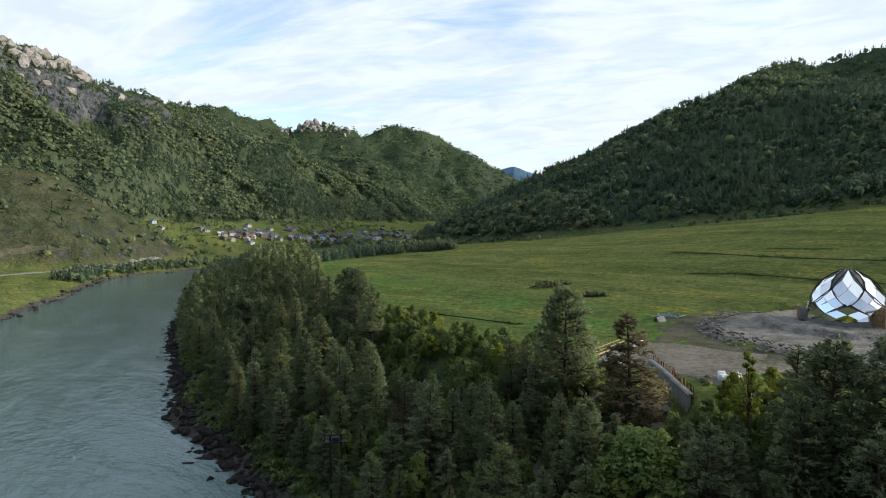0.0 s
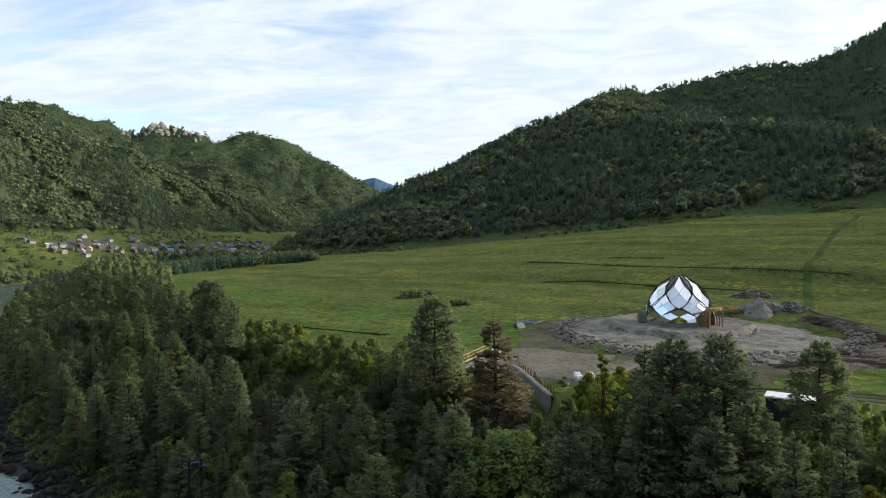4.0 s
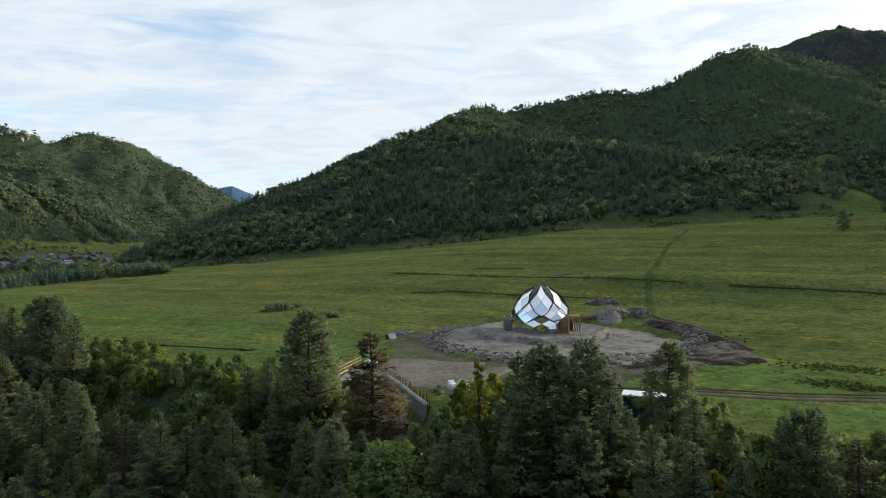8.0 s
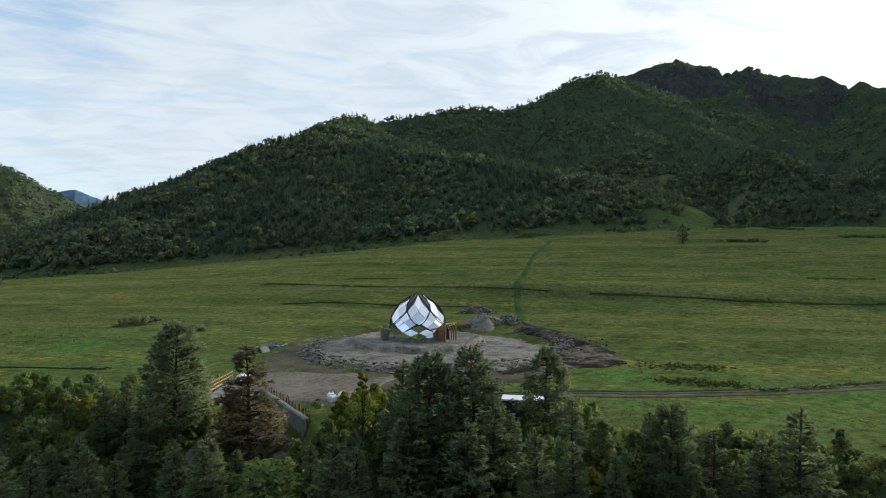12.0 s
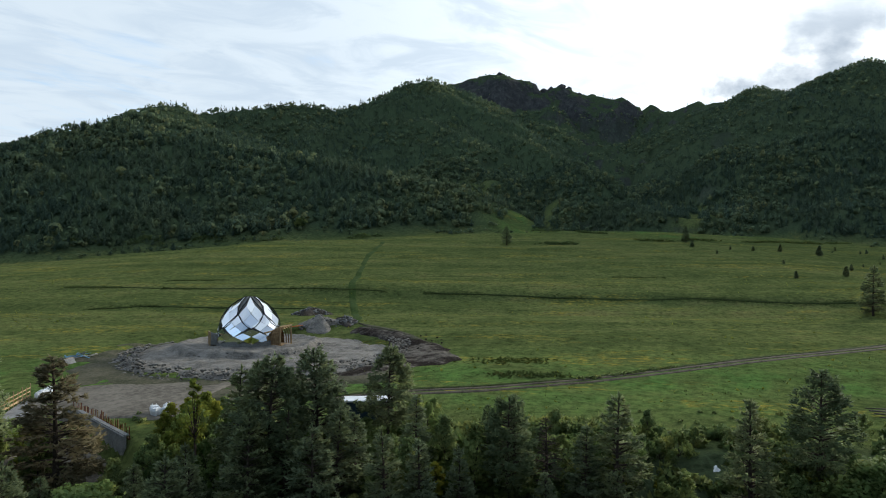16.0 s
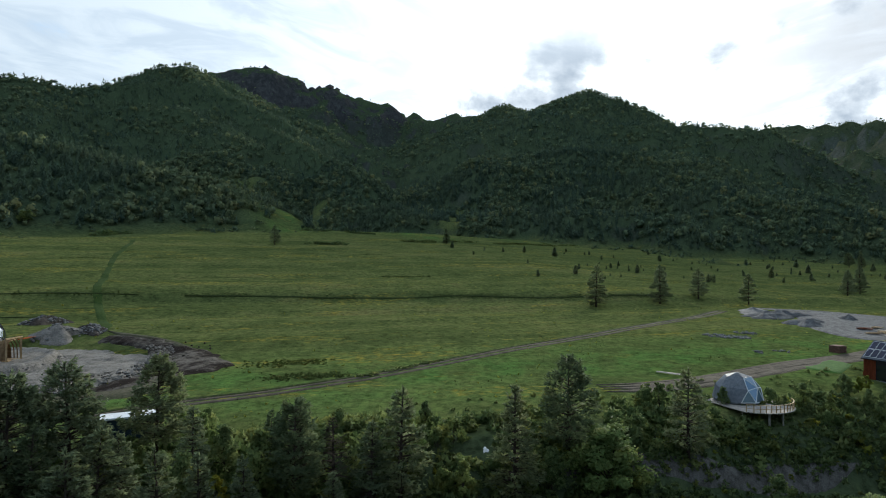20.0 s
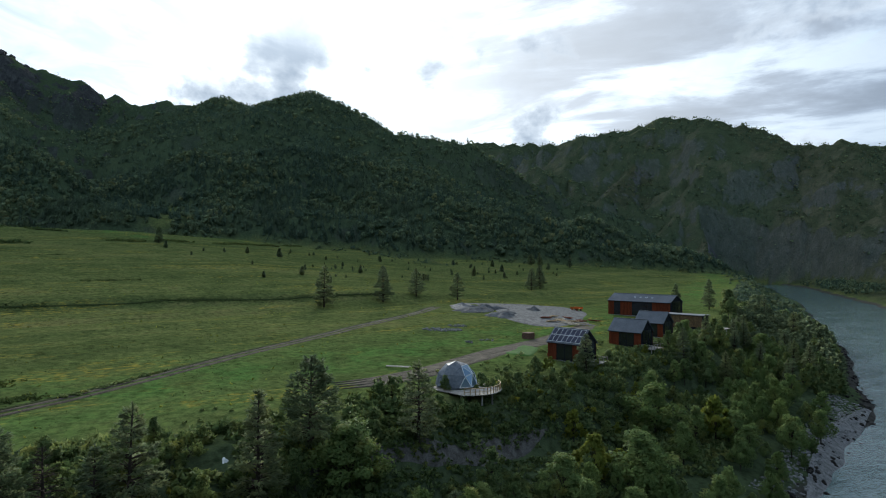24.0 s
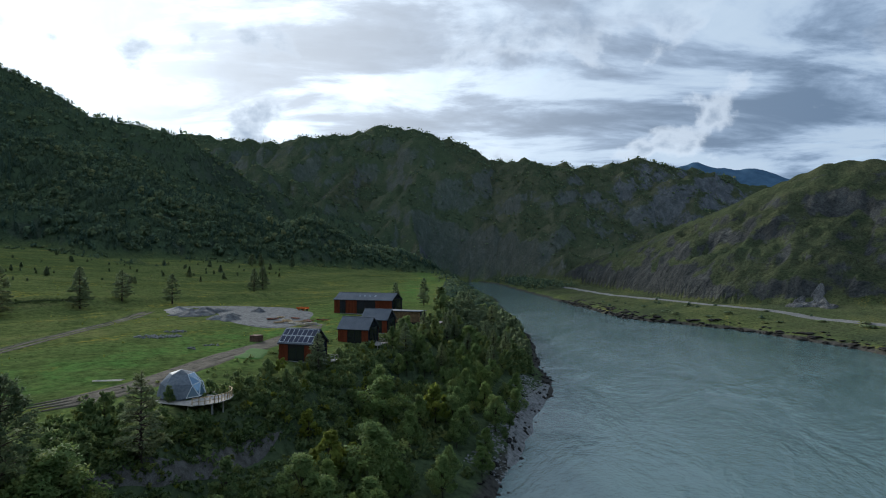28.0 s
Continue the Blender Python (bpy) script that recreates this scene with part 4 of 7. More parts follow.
def hide_source(ob):
    """Removes a pattern tree once its copies stand."""
    for o in (*ob.children_recursive, ob):
        bpy.data.objects.remove(o)


PINES = [pine(100 + k, 15, 3.7 + 0.35 * (k % 3), 0.08 + 0.03 * (k % 3), 6.4, NEEDLES, "tall dark green pine with a pointed crown on the bank") for k in range(7)]
OPEN = [pine(200 + k, 14, 3.9, 0.16, 6.2, NEEDLES, "old pine with a broad open crown at the meadow edge", open_crown=True) for k in range(4)]
DEAD = [pine(300 + k, 12, 2.6, 0.25, 0, BARK, "bare dead pine with grey twigs", bare=True) for k in range(2)]
DYING = [pine(320, 14, 4.0, 0.10, 6.4, RUST, "dying pine with thin rust-brown needles")]
SMALL = [pine(340 + k, 5, 1.5, 0.06, 5.0, NEEDLES, "young pine growing alone on the meadow") for k in range(3)]
BIRCH = [broadleaf(400 + k, 8, 2.6, LEAVES, "dense dark green broadleaf tree on the slope", "birch_tree", 20, 160, 0.22) for k in range(4)]
WILLOWS = [broadleaf(420 + k, 9, 3.0, WILLOW, "pale green willow tree above the river", "willow_tree", 26, 230, 0.19) for k in range(4)]
GOLDEN = [broadleaf(440 + k, 7, 2.2, GOLD, "yellowing leafy tree among the pines") for k in range(2)]
THIN = [broadleaf(450, 12, 2.0, GOLD, "slender larch turning yellow", "larch_tree", 12, 40, 0.3, 0.4)]
SHRUBS = [broadleaf(460 + k, 3.6, 2.4, LEAVES, "thick rounded shrub on the slope", "shrub", 14, 110, 0.22, 0.08) for k in range(4)]
BRIGHT = [broadleaf(480 + k, 4.5, 2.4, GOLD if k == 1 else WILLOW, "bright yellow-green shrub at the meadow edge", "shrub", 16, 130, 0.20, 0.08) for k in range(3)]
KINDS = {"P": (PINES, 15.0), "S": (OPEN, 14.0), "D": (DEAD, 12.0), "R": (DYING, 14.0), "Y": (SMALL, 5.0), "B": (BIRCH, 8.0), "W": (WILLOWS, 9.0), "G": (GOLDEN, 7.0), "L": (THIN, 12.0), "K": (SHRUBS, 3.6), "V": (BRIGHT, 4.5)}
tree_rng = np.random.default_rng(5)
TAKEN = []


def plant(kind, x, y, h, z=None, wide=1.0):
    models, usual = KINDS[kind]
    src = models[int(tree_rng.integers(len(models)))]
    k = h / usual
    z = ground_z(x, y) if z is None else z
    m = pose(x, y, z - 0.1, 0, 0, float(tree_rng.uniform(0, 360))) @ Matrix.Diagonal((k * wide, k * wide, k, 1))
    made = copy_thing(src, m)
    made.matrix_basis = m
    TAKEN.append((x, y))
    return made

# ---- where the trees stand: x, y, height ----
BANK_TREES = {
    "S": [(18, 91.6, 17), (-20.9, 147.2, 18), (38.2, 61.1, 15), (43.2, 58.7, 14), (53.3, 57.0, 11.5), (51.9, 38.6, 11), (-22.9, 152.1, 17), (73.8, 12.3, 13)],
    "R": [(24.8, 82, 15.5)],
    "P": [(-89.8, 224.8, 14), (-85.5, 245.1, 15), (-78.3, 258.1, 16), (-58.2, 225.7, 16), (-52.3, 177.4, 15), (-46.1, 131.5, 14), (-35.1, 172.4, 16), (-35, 114.6, 14), (-29.5, 112.3, 15), (-29.2, 157.5, 16), (-26.8, 120.1, 15), (-21.3, 119.9, 13), (-18.8, 112.2, 14), (-16.1, 137.1, 16), (-11.9, 104.5, 15), (-8.9, 77.6, 10), (-3, 88.6, 13), (-2.2, 84.5, 14), (1.2, 85.9, 12), (5.6, 85, 13), (6.3, 81.3, 13), (6.6, 68.9, 12), (11, 100.1, 10), (13.1, 98.4, 10), (13.6, 90.5, 11)],
    "W": [(22.3, 68.5, 11), (20.8, 64.9, 12), (19.3, 74.6, 8), (72.8, 8.4, 7), (71.5, 7.3, 9), (77.1, -22.9, 7), (81.4, -36.7, 10), (103.7, -50.6, 10), (101.8, -66.6, 7), (71.8, -9.9, 5), (72.1, -31.1, 6), (171.7, -123.1, 10)],
    "D": [(-6.1, 95.2, 12), (54.9, 35.5, 9)],
    "K": [(3.5, 109.9, 6), (59.3, 33.6, 5)],
    "G": [(-2.7, 120.9, 6), (47, 44.5, 4), (83.2, -29.8, 8), (102.9, -62.8, 9), (97.6, -32.1, 6)],
    "B": [(-5.4, 119.5, 6), (31.2, 72.4, 6), (51.9, 47, 6), (50, 41.6, 8), (62, 23, 5), (78.7, -12.7, 7), (69, 13.8, 6), (213.3, -139.2, 13), (149.5, -100, 9), (134.4, -74.7, 7), (162.9, -102.7, 10)],
    "L": [(34.2, 69.1, 12)],
}
MORE_PINES = [(16.6, 72.5, 13), (17.4, 74.5, 13), (26.1, 61.2, 14), (29.3, 61.8, 12), (31, 65.3, 10), (33.9, 58.9, 15), (35, 61.6, 12), (36.7, 64.8, 13), (37.5, 57.4, 13), (37.7, 53.2, 13), (39, 64, 13), (40.9, 46, 13), (43.3, 43.6, 11), (46.3, 40.7, 9), (51.5, 33.8, 8), (56, 28.3, 8), (58.5, 29.2, 13), (65.6, 17.7, 14), (81.5, -2.6, 12), (117.5, -42.5, 9), (155.6, -126.7, 11), (226, -177.2, 13), (249.5, -137.8, 12), (258.9, -159.8, 14), (261, -189.9, 14)]
MEADOW_TREES = {
    "P": [(240.1, 15.6, 14), (261.3, -8.8, 13.5), (281.5, -25.5, 11.5), (289.9, -46.6, 11.5), (345.5, 219.1, 11), (374, 331.7, 10), (275.7, 376.5, 9), (266.5, 407.3, 8), (266.6, 388.6, 8), (366.9, -107.5, 12), (400.6, -123.9, 14), (626.4, -196.9, 12), (635.2, -233, 10), (435.4, 130.6, 10)],
    "B": [(303, 371.7, 8), (299.9, 372.8, 8)],
    "S": [(616.7, -184.4, 11)],
}
for kind, spots in (*BANK_TREES.items(), ("P", MORE_PINES)):
    for x, y, h in spots:
        plant(kind, x, y, h, wide=1.5 if kind == "W" else 1.25 if kind in "RD" else 1.0)
for kind, spots in MEADOW_TREES.items():
    for x, y, h in spots:
        plant(kind, x, y, 1.15 * h, wide=1.2)


def place_of(u, s):
    return u * DU[0] + s * DS[0], u * DU[1] + s * DS[1]


def near_bank(u):
    return float(np.interp(u, NEAR_U, NEAR_S))


# open ground: below the concrete wall, on the yard, before the shed and along the bank path
CLEAR = [(41, 79, 7), (36, 73, 5), (30.5, 91, 5.5), (29.5, 83, 4.5), (40, 100, 12), (26, 96, 4), (37, 84, 4), (34, 79, 4), (20, 88, 3), (15.5, 87.5, 3), (12.5, 84, 3), (13.5, 77, 3), (55, 62, 3.5)]


LOW = [(69.5, 22.5, 2.5), (66, 29, 2), (30.5, 92, 4), (30.5, 87, 4), (30, 82, 4.5), (35, 80.5, 2.2), (20, 88.6, 2), (17.5, 88, 2.2), (15, 87, 2.2), (12.5, 84, 2.4), (12.6, 80, 2.2), (13.8, 76, 2.2), (96, -18, 5), (76, -1, 5), (82, -10, 6), (87, -19, 6), (92, -26, 5)]


def fill(n, u0, u1, n0, n1, gap, choose):
    """Plants trees in a stretch of the bank, keeping their distance from those that stand."""
    for _ in range(n):
        u = tree_rng.uniform(u0, u1)
        far = tree_rng.uniform(n0, n1 if u > -110 else n1 + 0.12 * (-110 - u))
        x, y = place_of(u, near_bank(u) + far)
        if any((x - a) ** 2 + (y - b) ** 2 < gap * gap for a, b in TAKEN):
            continue
        kind, lo, hi = choose[int(tree_rng.integers(len(choose)))]
        if any((x - a) ** 2 + (y - b) ** 2 < c * c for a, b, c in LOW):
            continue
        if kind not in "KV" and any((x - a) ** 2 + (y - b) ** 2 < c * c for a, b, c in CLEAR):
            continue
        plant(kind, x, y, float(tree_rng.uniform(lo, hi)))


# bright shrubs round the yard and the shed
for x, y, h in ((36.5, 80, 3.2), (38.5, 82, 3.6), (40, 79.5, 4.0), (41.5, 83, 3.4), (43, 81, 4.2), (44.5, 84, 3.2), (42.5, 78, 3.6), (45, 79.5, 3.4), (37.5, 77.5, 3.4), (39.5, 76, 3.6), (61, 60, 3.4), (63, 57.5, 3.0), (64, 61, 2.6), (60, 56, 3.2), (57, 52, 2.6), (36, 73, 4), (38, 71, 4.2), (34, 74.5, 3.6), (41, 73, 4.4), (43, 75, 4), (39, 69, 3.6), (36, 69.5, 4), (33, 71.5, 3.8), (44, 71, 4), (31.5, 75.5, 3.2), (46.5, 76, 4), (35, 66.5, 3.6), (41, 68.5, 3.8)):
    plant("V", x, y, h)
# bright shrubs along the edge of the meadow
fill(260, -128, -62, 33, 47, 2.3, [("V", 2.5, 4.2), ("V", 3, 5), ("K", 2.5, 4.5), ("B", 3, 5), ("V", 2.5, 4)])
fill(80, -165, -120, 36, 48, 2.4, [("V", 2.5, 4.5), ("B", 3.5, 6), ("K", 2.5, 4), ("V", 3, 4.5)])
fill(40, -110, -70, 24, 33, 3.4, [("V", 4, 6), ("B", 4, 6.5), ("W", 4, 6)])
# pine wood below the meadow, upstream
fill(210, -210, -95, 5, 36, 3.6, [("P", 11, 15), ("P", 9, 14), ("P", 10, 15), ("S", 11, 14), ("B", 5, 8)])
fill(620, -95, 12, 6, 42, 2.7, [("P", 8, 12), ("P", 7, 11), ("W", 5, 8), ("B", 4, 7), ("P", 6, 10)])
fill(90, -165, -85, 16, 40, 2.8, [("V", 4, 6.5), ("W", 4, 7), ("V", 3, 5), ("B", 4, 7)])
fill(260, -50, 62, 22, 50, 2.2, [("K", 1.5, 3.0), ("B", 2.5, 4.5), ("K", 1.5, 2.5), ("K", 2, 3.5)])
fill(200, 5, 62, 5, 30, 2.8, [("P", 5, 9), ("W", 5, 7.5), ("B", 4, 6.5), ("W", 4, 7), ("K", 2, 3.5)])
# broken slope under the dome and the cabins
fill(240, 55, 140, 24, 47, 2.3, [("K", 1.2, 2.6), ("K", 1.5, 3.0), ("K", 1.5, 3.2), ("B", 2.5, 4.5), ("G", 2, 3)])
fill(200, 45, 165, 3, 24, 3.0, [("W", 5, 9), ("W", 4, 8), ("B", 3, 6), ("W", 5, 8), ("K", 1.5, 3)])
# thick wood between the cabins and the river
fill(190, 105, 230, 13, 40, 3.0, [("P", 7, 10), ("B", 5, 8), ("B", 4, 7.5), ("W", 5, 8), ("B", 4, 7)])
# young pines dotted over the upper meadow
for _ in range(95):
    u, s = tree_rng.uniform(130, 520), tree_rng.uniform(240, 420)
    x, y = place_of(u, s + 0.25 * (u - 130))
    if land(np.array([x]), np.array([y]))[1][0] < 0.3:
        plant("Y", x, y, float(tree_rng.choice([1.6, 2.2, 3.0, 4.5, 6.0], p=[0.3, 0.3, 0.2, 0.15, 0.05])))


def wood(n, u0, u1, n0, n1, h0, h1, mat, label, tufts=110, leafy=False):
    """A stand of trees seen from afar, joined: a trunk and a crown of tufts each."""
    centres, ways, sizes, trunks = [], [], [], []
    for _ in range(n):
        u = rng.uniform(u0, u1)
        far = rng.uniform(n0, n1 if u > -110 else n1 + 0.12 * (-110 - u))
        x, y = place_of(u, near_bank(u) + far)
        if any((x - a) ** 2 + (y - b) ** 2 < 9 for a, b in TAKEN):
            continue
        TAKEN.append((x, y))
        z, h = ground_z(x, y), rng.uniform(h0, h1)
        trunks.append(tube([(x, y, z - 0.3), (x, y, z + h * 0.9)], [0.016 * h, 0.02], 5))
        k = rng.random(tufts) if leafy else rng.random(tufts) ** 1.35
        a = rng.uniform(0, 6.28, tufts)
        w = 0.30 * h * np.sin(np.clip(0.2 + k, 0, 1) * 3.0) if leafy else 0.22 * h * (1 - k) ** 0.8 + 0.1
        q = w * np.sqrt(rng.uniform(0.25, 1.1, tufts))
        d = np.stack([np.cos(a), np.sin(a), 0.3 + 0 * a], -1)
        centres.append(np.stack([x + q * np.cos(a), y + q * np.sin(a), z + h * (0.14 + 0.84 * k)], -1))
        ways.append(d)
        sizes.append(rng.uniform(0.8, 1.5, tufts))
    crown = blade_mesh("wood_crowns", sprays(rng, np.concatenate(centres), np.concatenate(ways), np.concatenate(sizes), 5, 0.26, wild=0.8 if leafy else 0.5), 3, mat, swell(np.concatenate(ways), 15))
    tagged(crown, label, "woodland", kind="stuff")
    tagged(mesh_object("wood_trunks", *join(trunks), BARK, False), "trunks of the " + label, "woodland", kind="stuff")


wood(420, -360, -195, 4, 38, 10, 15, NEEDLES, "dense pine wood along the upstream bank")
wood(300, 215, 350, 5, 40, 4.5, 8, NEEDLES, "pine wood below the barn")
wood(240, 180, 380, 5, 42, 4, 6.5, LEAVES, "broadleaf wood below the barn", 120, True)


def undergrowth(n, u0, u1, n0, n1, mat, label, size):
    """Low bushes and saplings that cover the bank, as one sheet of leaves."""
    u = rng.uniform(u0, u1, n)
    far = rng.uniform(n0, n1, n)
    s = np.interp(u, NEAR_U, NEAR_S) + far
    x, y = u * DU[0] + s * DS[0], u * DU[1] + s * DS[1]
    keep = fbm(x, y, 9.0, 3, 83) > -0.25
    x, y = x[keep], y[keep]
    z = land(x, y)[0]
    m, per = len(x), 26
    h = rng.uniform(0.5, 1.3, m) * size
    for a, b, c in LOW:
        h = np.where((x - a) ** 2 + (y - b) ** 2 < c * c, 0.4 * h, h)
    c = np.repeat(np.stack([x, y, z], -1), per, 0)
    d = rng.normal(0, 1, (m * per, 3))
    d /= np.linalg.norm(d, axis=1)[:, None]
    hh = np.repeat(h, per)[:, None]
    c = c + d * hh * (0.9, 0.9, 0.55) * rng.uniform(0.5, 1.0, (m * per, 1)) + (0, 0, 1) * hh * 0.45
    ob = blade_mesh("undergrowth", sprays(rng, c, d, 0.42 * hh[:, 0] + 0.12, 2, 0.42, wild=0.7), 3, mat, swell(d, 6))
    tagged(ob, label, "undergrowth", kind="stuff")


undergrowth(2300, -340, -60, 2.5, 42, LEAVES, "dark undergrowth between the pines", 1.3)
undergrowth(2400, -95, 62, 5, 42, LEAVES, "low green bushes on the bank", 1.1)
undergrowth(2400, 50, 240, 13, 46, LEAVES, "tangled bushes on the slope below the cabins", 1.2)
undergrowth(300, -160, 140, 20, 46, GOLD, "yellowing bushes scattered along the bank", 1.0)
undergrowth(1300, -20, 66, 26, 51, LEAVES, "dark thicket along the lower edge of the meadow", 1.1)
undergrowth(260, -60, 160, 44, 60, LEAVES, "weeds along the lower edge of the meadow", 0.5)
undergrowth(420, -120, 10, 30, 47, WILLOW, "bright green shrubs at the edge of the meadow", 1.1)


def tufts(n, u0, u1, n0, n1, mat, label, lo, hi):
    """Tussocks of meadow grass."""
    u, far = rng.uniform(u0, u1, n), n0 + (n1 - n0) * rng.random(n) ** 1.3
    s = np.interp(u, NEAR_U, NEAR_S) + far
    x, y = u * DU[0] + s * DS[0], u * DU[1] + s * DS[1]
    keep = (fbm(x, y, 14.0, 3, 87) > 0.15) & (np.hypot(x - 86, y - 116) > 29) & (np.hypot(x - 46, y - 100) > 14) & (np.hypot(x - 104, y - 101) > 21)
    c = np.stack([x, y, land(x, y)[0]], -1)[keep]
    ob = blade_mesh("meadow_tussocks", sprays(rng, c, np.tile((0.0, 0.0, 0.7), (len(c), 1)), rng.uniform(lo, hi, len(c)), 5, 0.30, 0.0, 0.6), 3, mat, swell(np.tile((0.0, 0.0, 1.0), (len(c), 1)), 15))
    tagged(ob, label, "grass", kind="stuff")


tufts(15000, -200, 330, 46, 190, TUSSOCK, "tussocks of green meadow grass", 0.10, 0.28)
tufts(2500, -200, 330, 60, 260, GOLD, "yellow flowering weeds in the meadow", 0.25, 0.6)
for group in KINDS.values():
    for src in group[0]:
        hide_source(src)

# belts of trees further along the river, too far to tell apart
def belt(n, u0, u1, n0, n1, side, h0, h1, label):
    u = rng.uniform(u0, u1, n)
    edge = np.interp(u, NEAR_U, NEAR_S) + rng.uniform(n0, n1, n) if side > 0 else np.interp(u, FAR_U, FAR_S) - rng.uniform(n0, n1, n)
    x, y = u * DU[0] + edge * DS[0], u * DU[1] + edge * DS[1]
    z = land(x, y)[0]
    forest("river_forest", np.stack([x, y, z], -1), rng.uniform(h0, h1, n), rng.uniform(2.2, 3.6, n), 20, FOREST, label, rng, 0.35)


def village_trees(n):
    a, d = np.radians(rng.uniform(-30, 2, n)), rng.uniform(600, 1080, n)
    x, y = d * np.sin(a), d * np.cos(a)
    z, hill, owner = land(x, y)
    u, s = x * DU[0] + y * DU[1], x * DS[0] + y * DS[1]
    keep = (np.interp(u, FAR_U, FAR_S) - s > 15) & (hill < 0.5) & (fbm(x, y, 60.0, 3, 99) > -0.1)
    c = np.stack([x, y, z], -1)[keep]
    forest("village_trees", c, rng.uniform(2.5, 8, len(c)), rng.uniform(1.5, 3.0, len(c)), 16, FOREST, "garden trees and hedges among the village cottages", rng, 0.7)


def edge_belt(line, n, depth):
    """A belt of pines along the far edge of the meadow."""
    P = np.array(line, float)
    k = rng.uniform(0, len(P) - 1, n)
    out = depth * rng.random(n) ** 1.5
    x = np.interp(k, range(len(P)), P[:, 0]) + rng.normal(0, 1.5, n) - 0.13 * out
    y = np.interp(k, range(len(P)), P[:, 1]) + rng.normal(0, 1.5, n) + 0.99 * out
    h = rng.uniform(4.0, 10.5, n)
    forest("edge_belt", np.stack([x, y, land(x, y)[0]], -1), h, h * rng.uniform(0.22, 0.38, n) + 0.4, 24, FOREST, "dark belt of pines along the far edge of the meadow", rng, 0.3)


edge_belt([(-83, 365), (-78, 393), (-70, 423), (-57, 436), (-39, 438), (-19, 434), (-4, 431), (9, 426)], 420, 70)
village_trees(2600)
belt(520, -790, -330, 4, 55, 1, 9, 14, "dark belt of pines along the river bank")
belt(420, -800, -520, 3, 26, -1, 7, 11, "trees on the far river bank below the village")
belt(260, 340, 560, 6, 55, 1, 3, 5.5, "mixed trees along the river downstream")
belt(200, 560, 1000, 16, 65, 1, 2.5, 5, "low trees along the river further downstream")
belt(260, 780, 1130, 6, 60, -1, 5, 11, "low trees on the far bank beside the road")
belt(50, 250, 560, 12, 70, -1, 1.5, 3.5, "bushes on the far bank below the road")

# ---- built things ----
WOOD = surface("fresh_timber", (0.30, 0.20, 0.10), (0.52, 0.38, 0.22), 0.6, 0.7, 0.3, 0.01, stretch=(1, 1, 0.15))
# shade inside the porch put into a darker timber, shared by the annex slats
BROWN_WOOD = surface("shaded_brown_timber", (0.13, 0.080, 0.040), (0.28, 0.185, 0.100), 0.6, 0.8, 0.3, 0.01)
PALE_TIMBER = surface("pale_sawn_timber", (0.42, 0.35, 0.26), (0.64, 0.56, 0.44), 0.6, 0.7, 0.3, 0.01)
GREY_WOOD = surface("weathered_deck", (0.26, 0.23, 0.20), (0.46, 0.42, 0.37), 0.6, 0.8, 0.3, 0.01)
RED_BOARD = surface("rust_red_boards", (0.085, 0.020, 0.010), (0.190, 0.050, 0.022), 0.8, 0.65, 0.3, 0.01, stretch=(1, 1, 0.12))
DARK_BOARD = surface("charred_boards", (0.010, 0.011, 0.014), (0.028, 0.030, 0.036), 0.8, 0.55, 0.3, 0.01)
SHEET = surface("grey_roof_sheet", (0.075, 0.088, 0.108), (0.125, 0.140, 0.165), 3.0, 0.5, 0.1, 0.01, 0.5, 0.5)
CONCRETE = surface("raw_concrete", (0.15, 0.15, 0.148), (0.30, 0.298, 0.29), 1.5, 0.85, 0.3, 0.02)
GRAVEL = surface("pale_gravel", (0.105, 0.097, 0.085), (0.30, 0.276, 0.242), 2.5, 0.95, 0.9, 0.12)
GREY_GRAVEL = surface("crushed_grey_stone", (0.062, 0.063, 0.064), (0.180, 0.180, 0.180), 2.0, 0.95, 0.9, 0.12)
SOIL = surface("dark_wet_soil", (0.020, 0.016, 0.013), (0.095, 0.083, 0.072), 3.0, 0.95, 1.0, 0.2)
def churned_material():
    m, n = material("churned_soil")
    at = n.add("ShaderNodeNewGeometry").outputs["Position"]
    heap, clod, grit = n.noise(at, 0.11, 5.0, 0.6, 0.5), n.noise(at, 0.8, 6.0, 0.7), n.noise(at, 4.0, 4.0, 0.6)
    c = n.mix(n.span(heap, 0.44, 0.58), (0.022, 0.016, 0.013), (0.150, 0.132, 0.110))
    c = n.mix(n.span(clod, 0.42, 0.60, 0.0, 0.7), c, (0.016, 0.012, 0.010))
    c = n.mix(n.span(grit, 0.62, 0.72, 0.0, 0.8), c, (0.21, 0.195, 0.175))
    finish(n, c, 0.95, n.math("ADD", clod, n.math("MULTIPLY", grit, 0.3)), 1.0, 0.35, spec=0.04)
    return m


CHURNED = churned_material()
DRY_SOIL = surface("dry_brown_soil", (0.046, 0.050, 0.026), (0.120, 0.108, 0.076), 5.0, 0.95, 0.9, 0.15)
BANK_GRASS = surface("rough_bank_grass", (0.022, 0.034, 0.012), (0.060, 0.078, 0.024), 1.5, 0.95, 1.0, 0.15)
CLAY = surface("packed_clay", (0.100, 0.088, 0.070), (0.225, 0.198, 0.162), 8.0, 0.9, 0.5, 0.06)
TRACK = surface("rutted_track", (0.048, 0.041, 0.030), (0.130, 0.110, 0.083), 2.0, 0.95, 0.8, 0.08)
ASPHALT = surface("grey_road", (0.13, 0.13, 0.125), (0.22, 0.215, 0.205), 4.0, 0.9, 0.3, 0.02)
STONE = surface("grey_rubble", (0.09, 0.088, 0.085), (0.30, 0.29, 0.275), 0.8, 0.9, 0.6, 0.05)
COBBLE = surface("pale_cobbles", (0.085, 0.085, 0.083), (0.30, 0.295, 0.285), 1.2, 0.9, 0.9, 0.1)
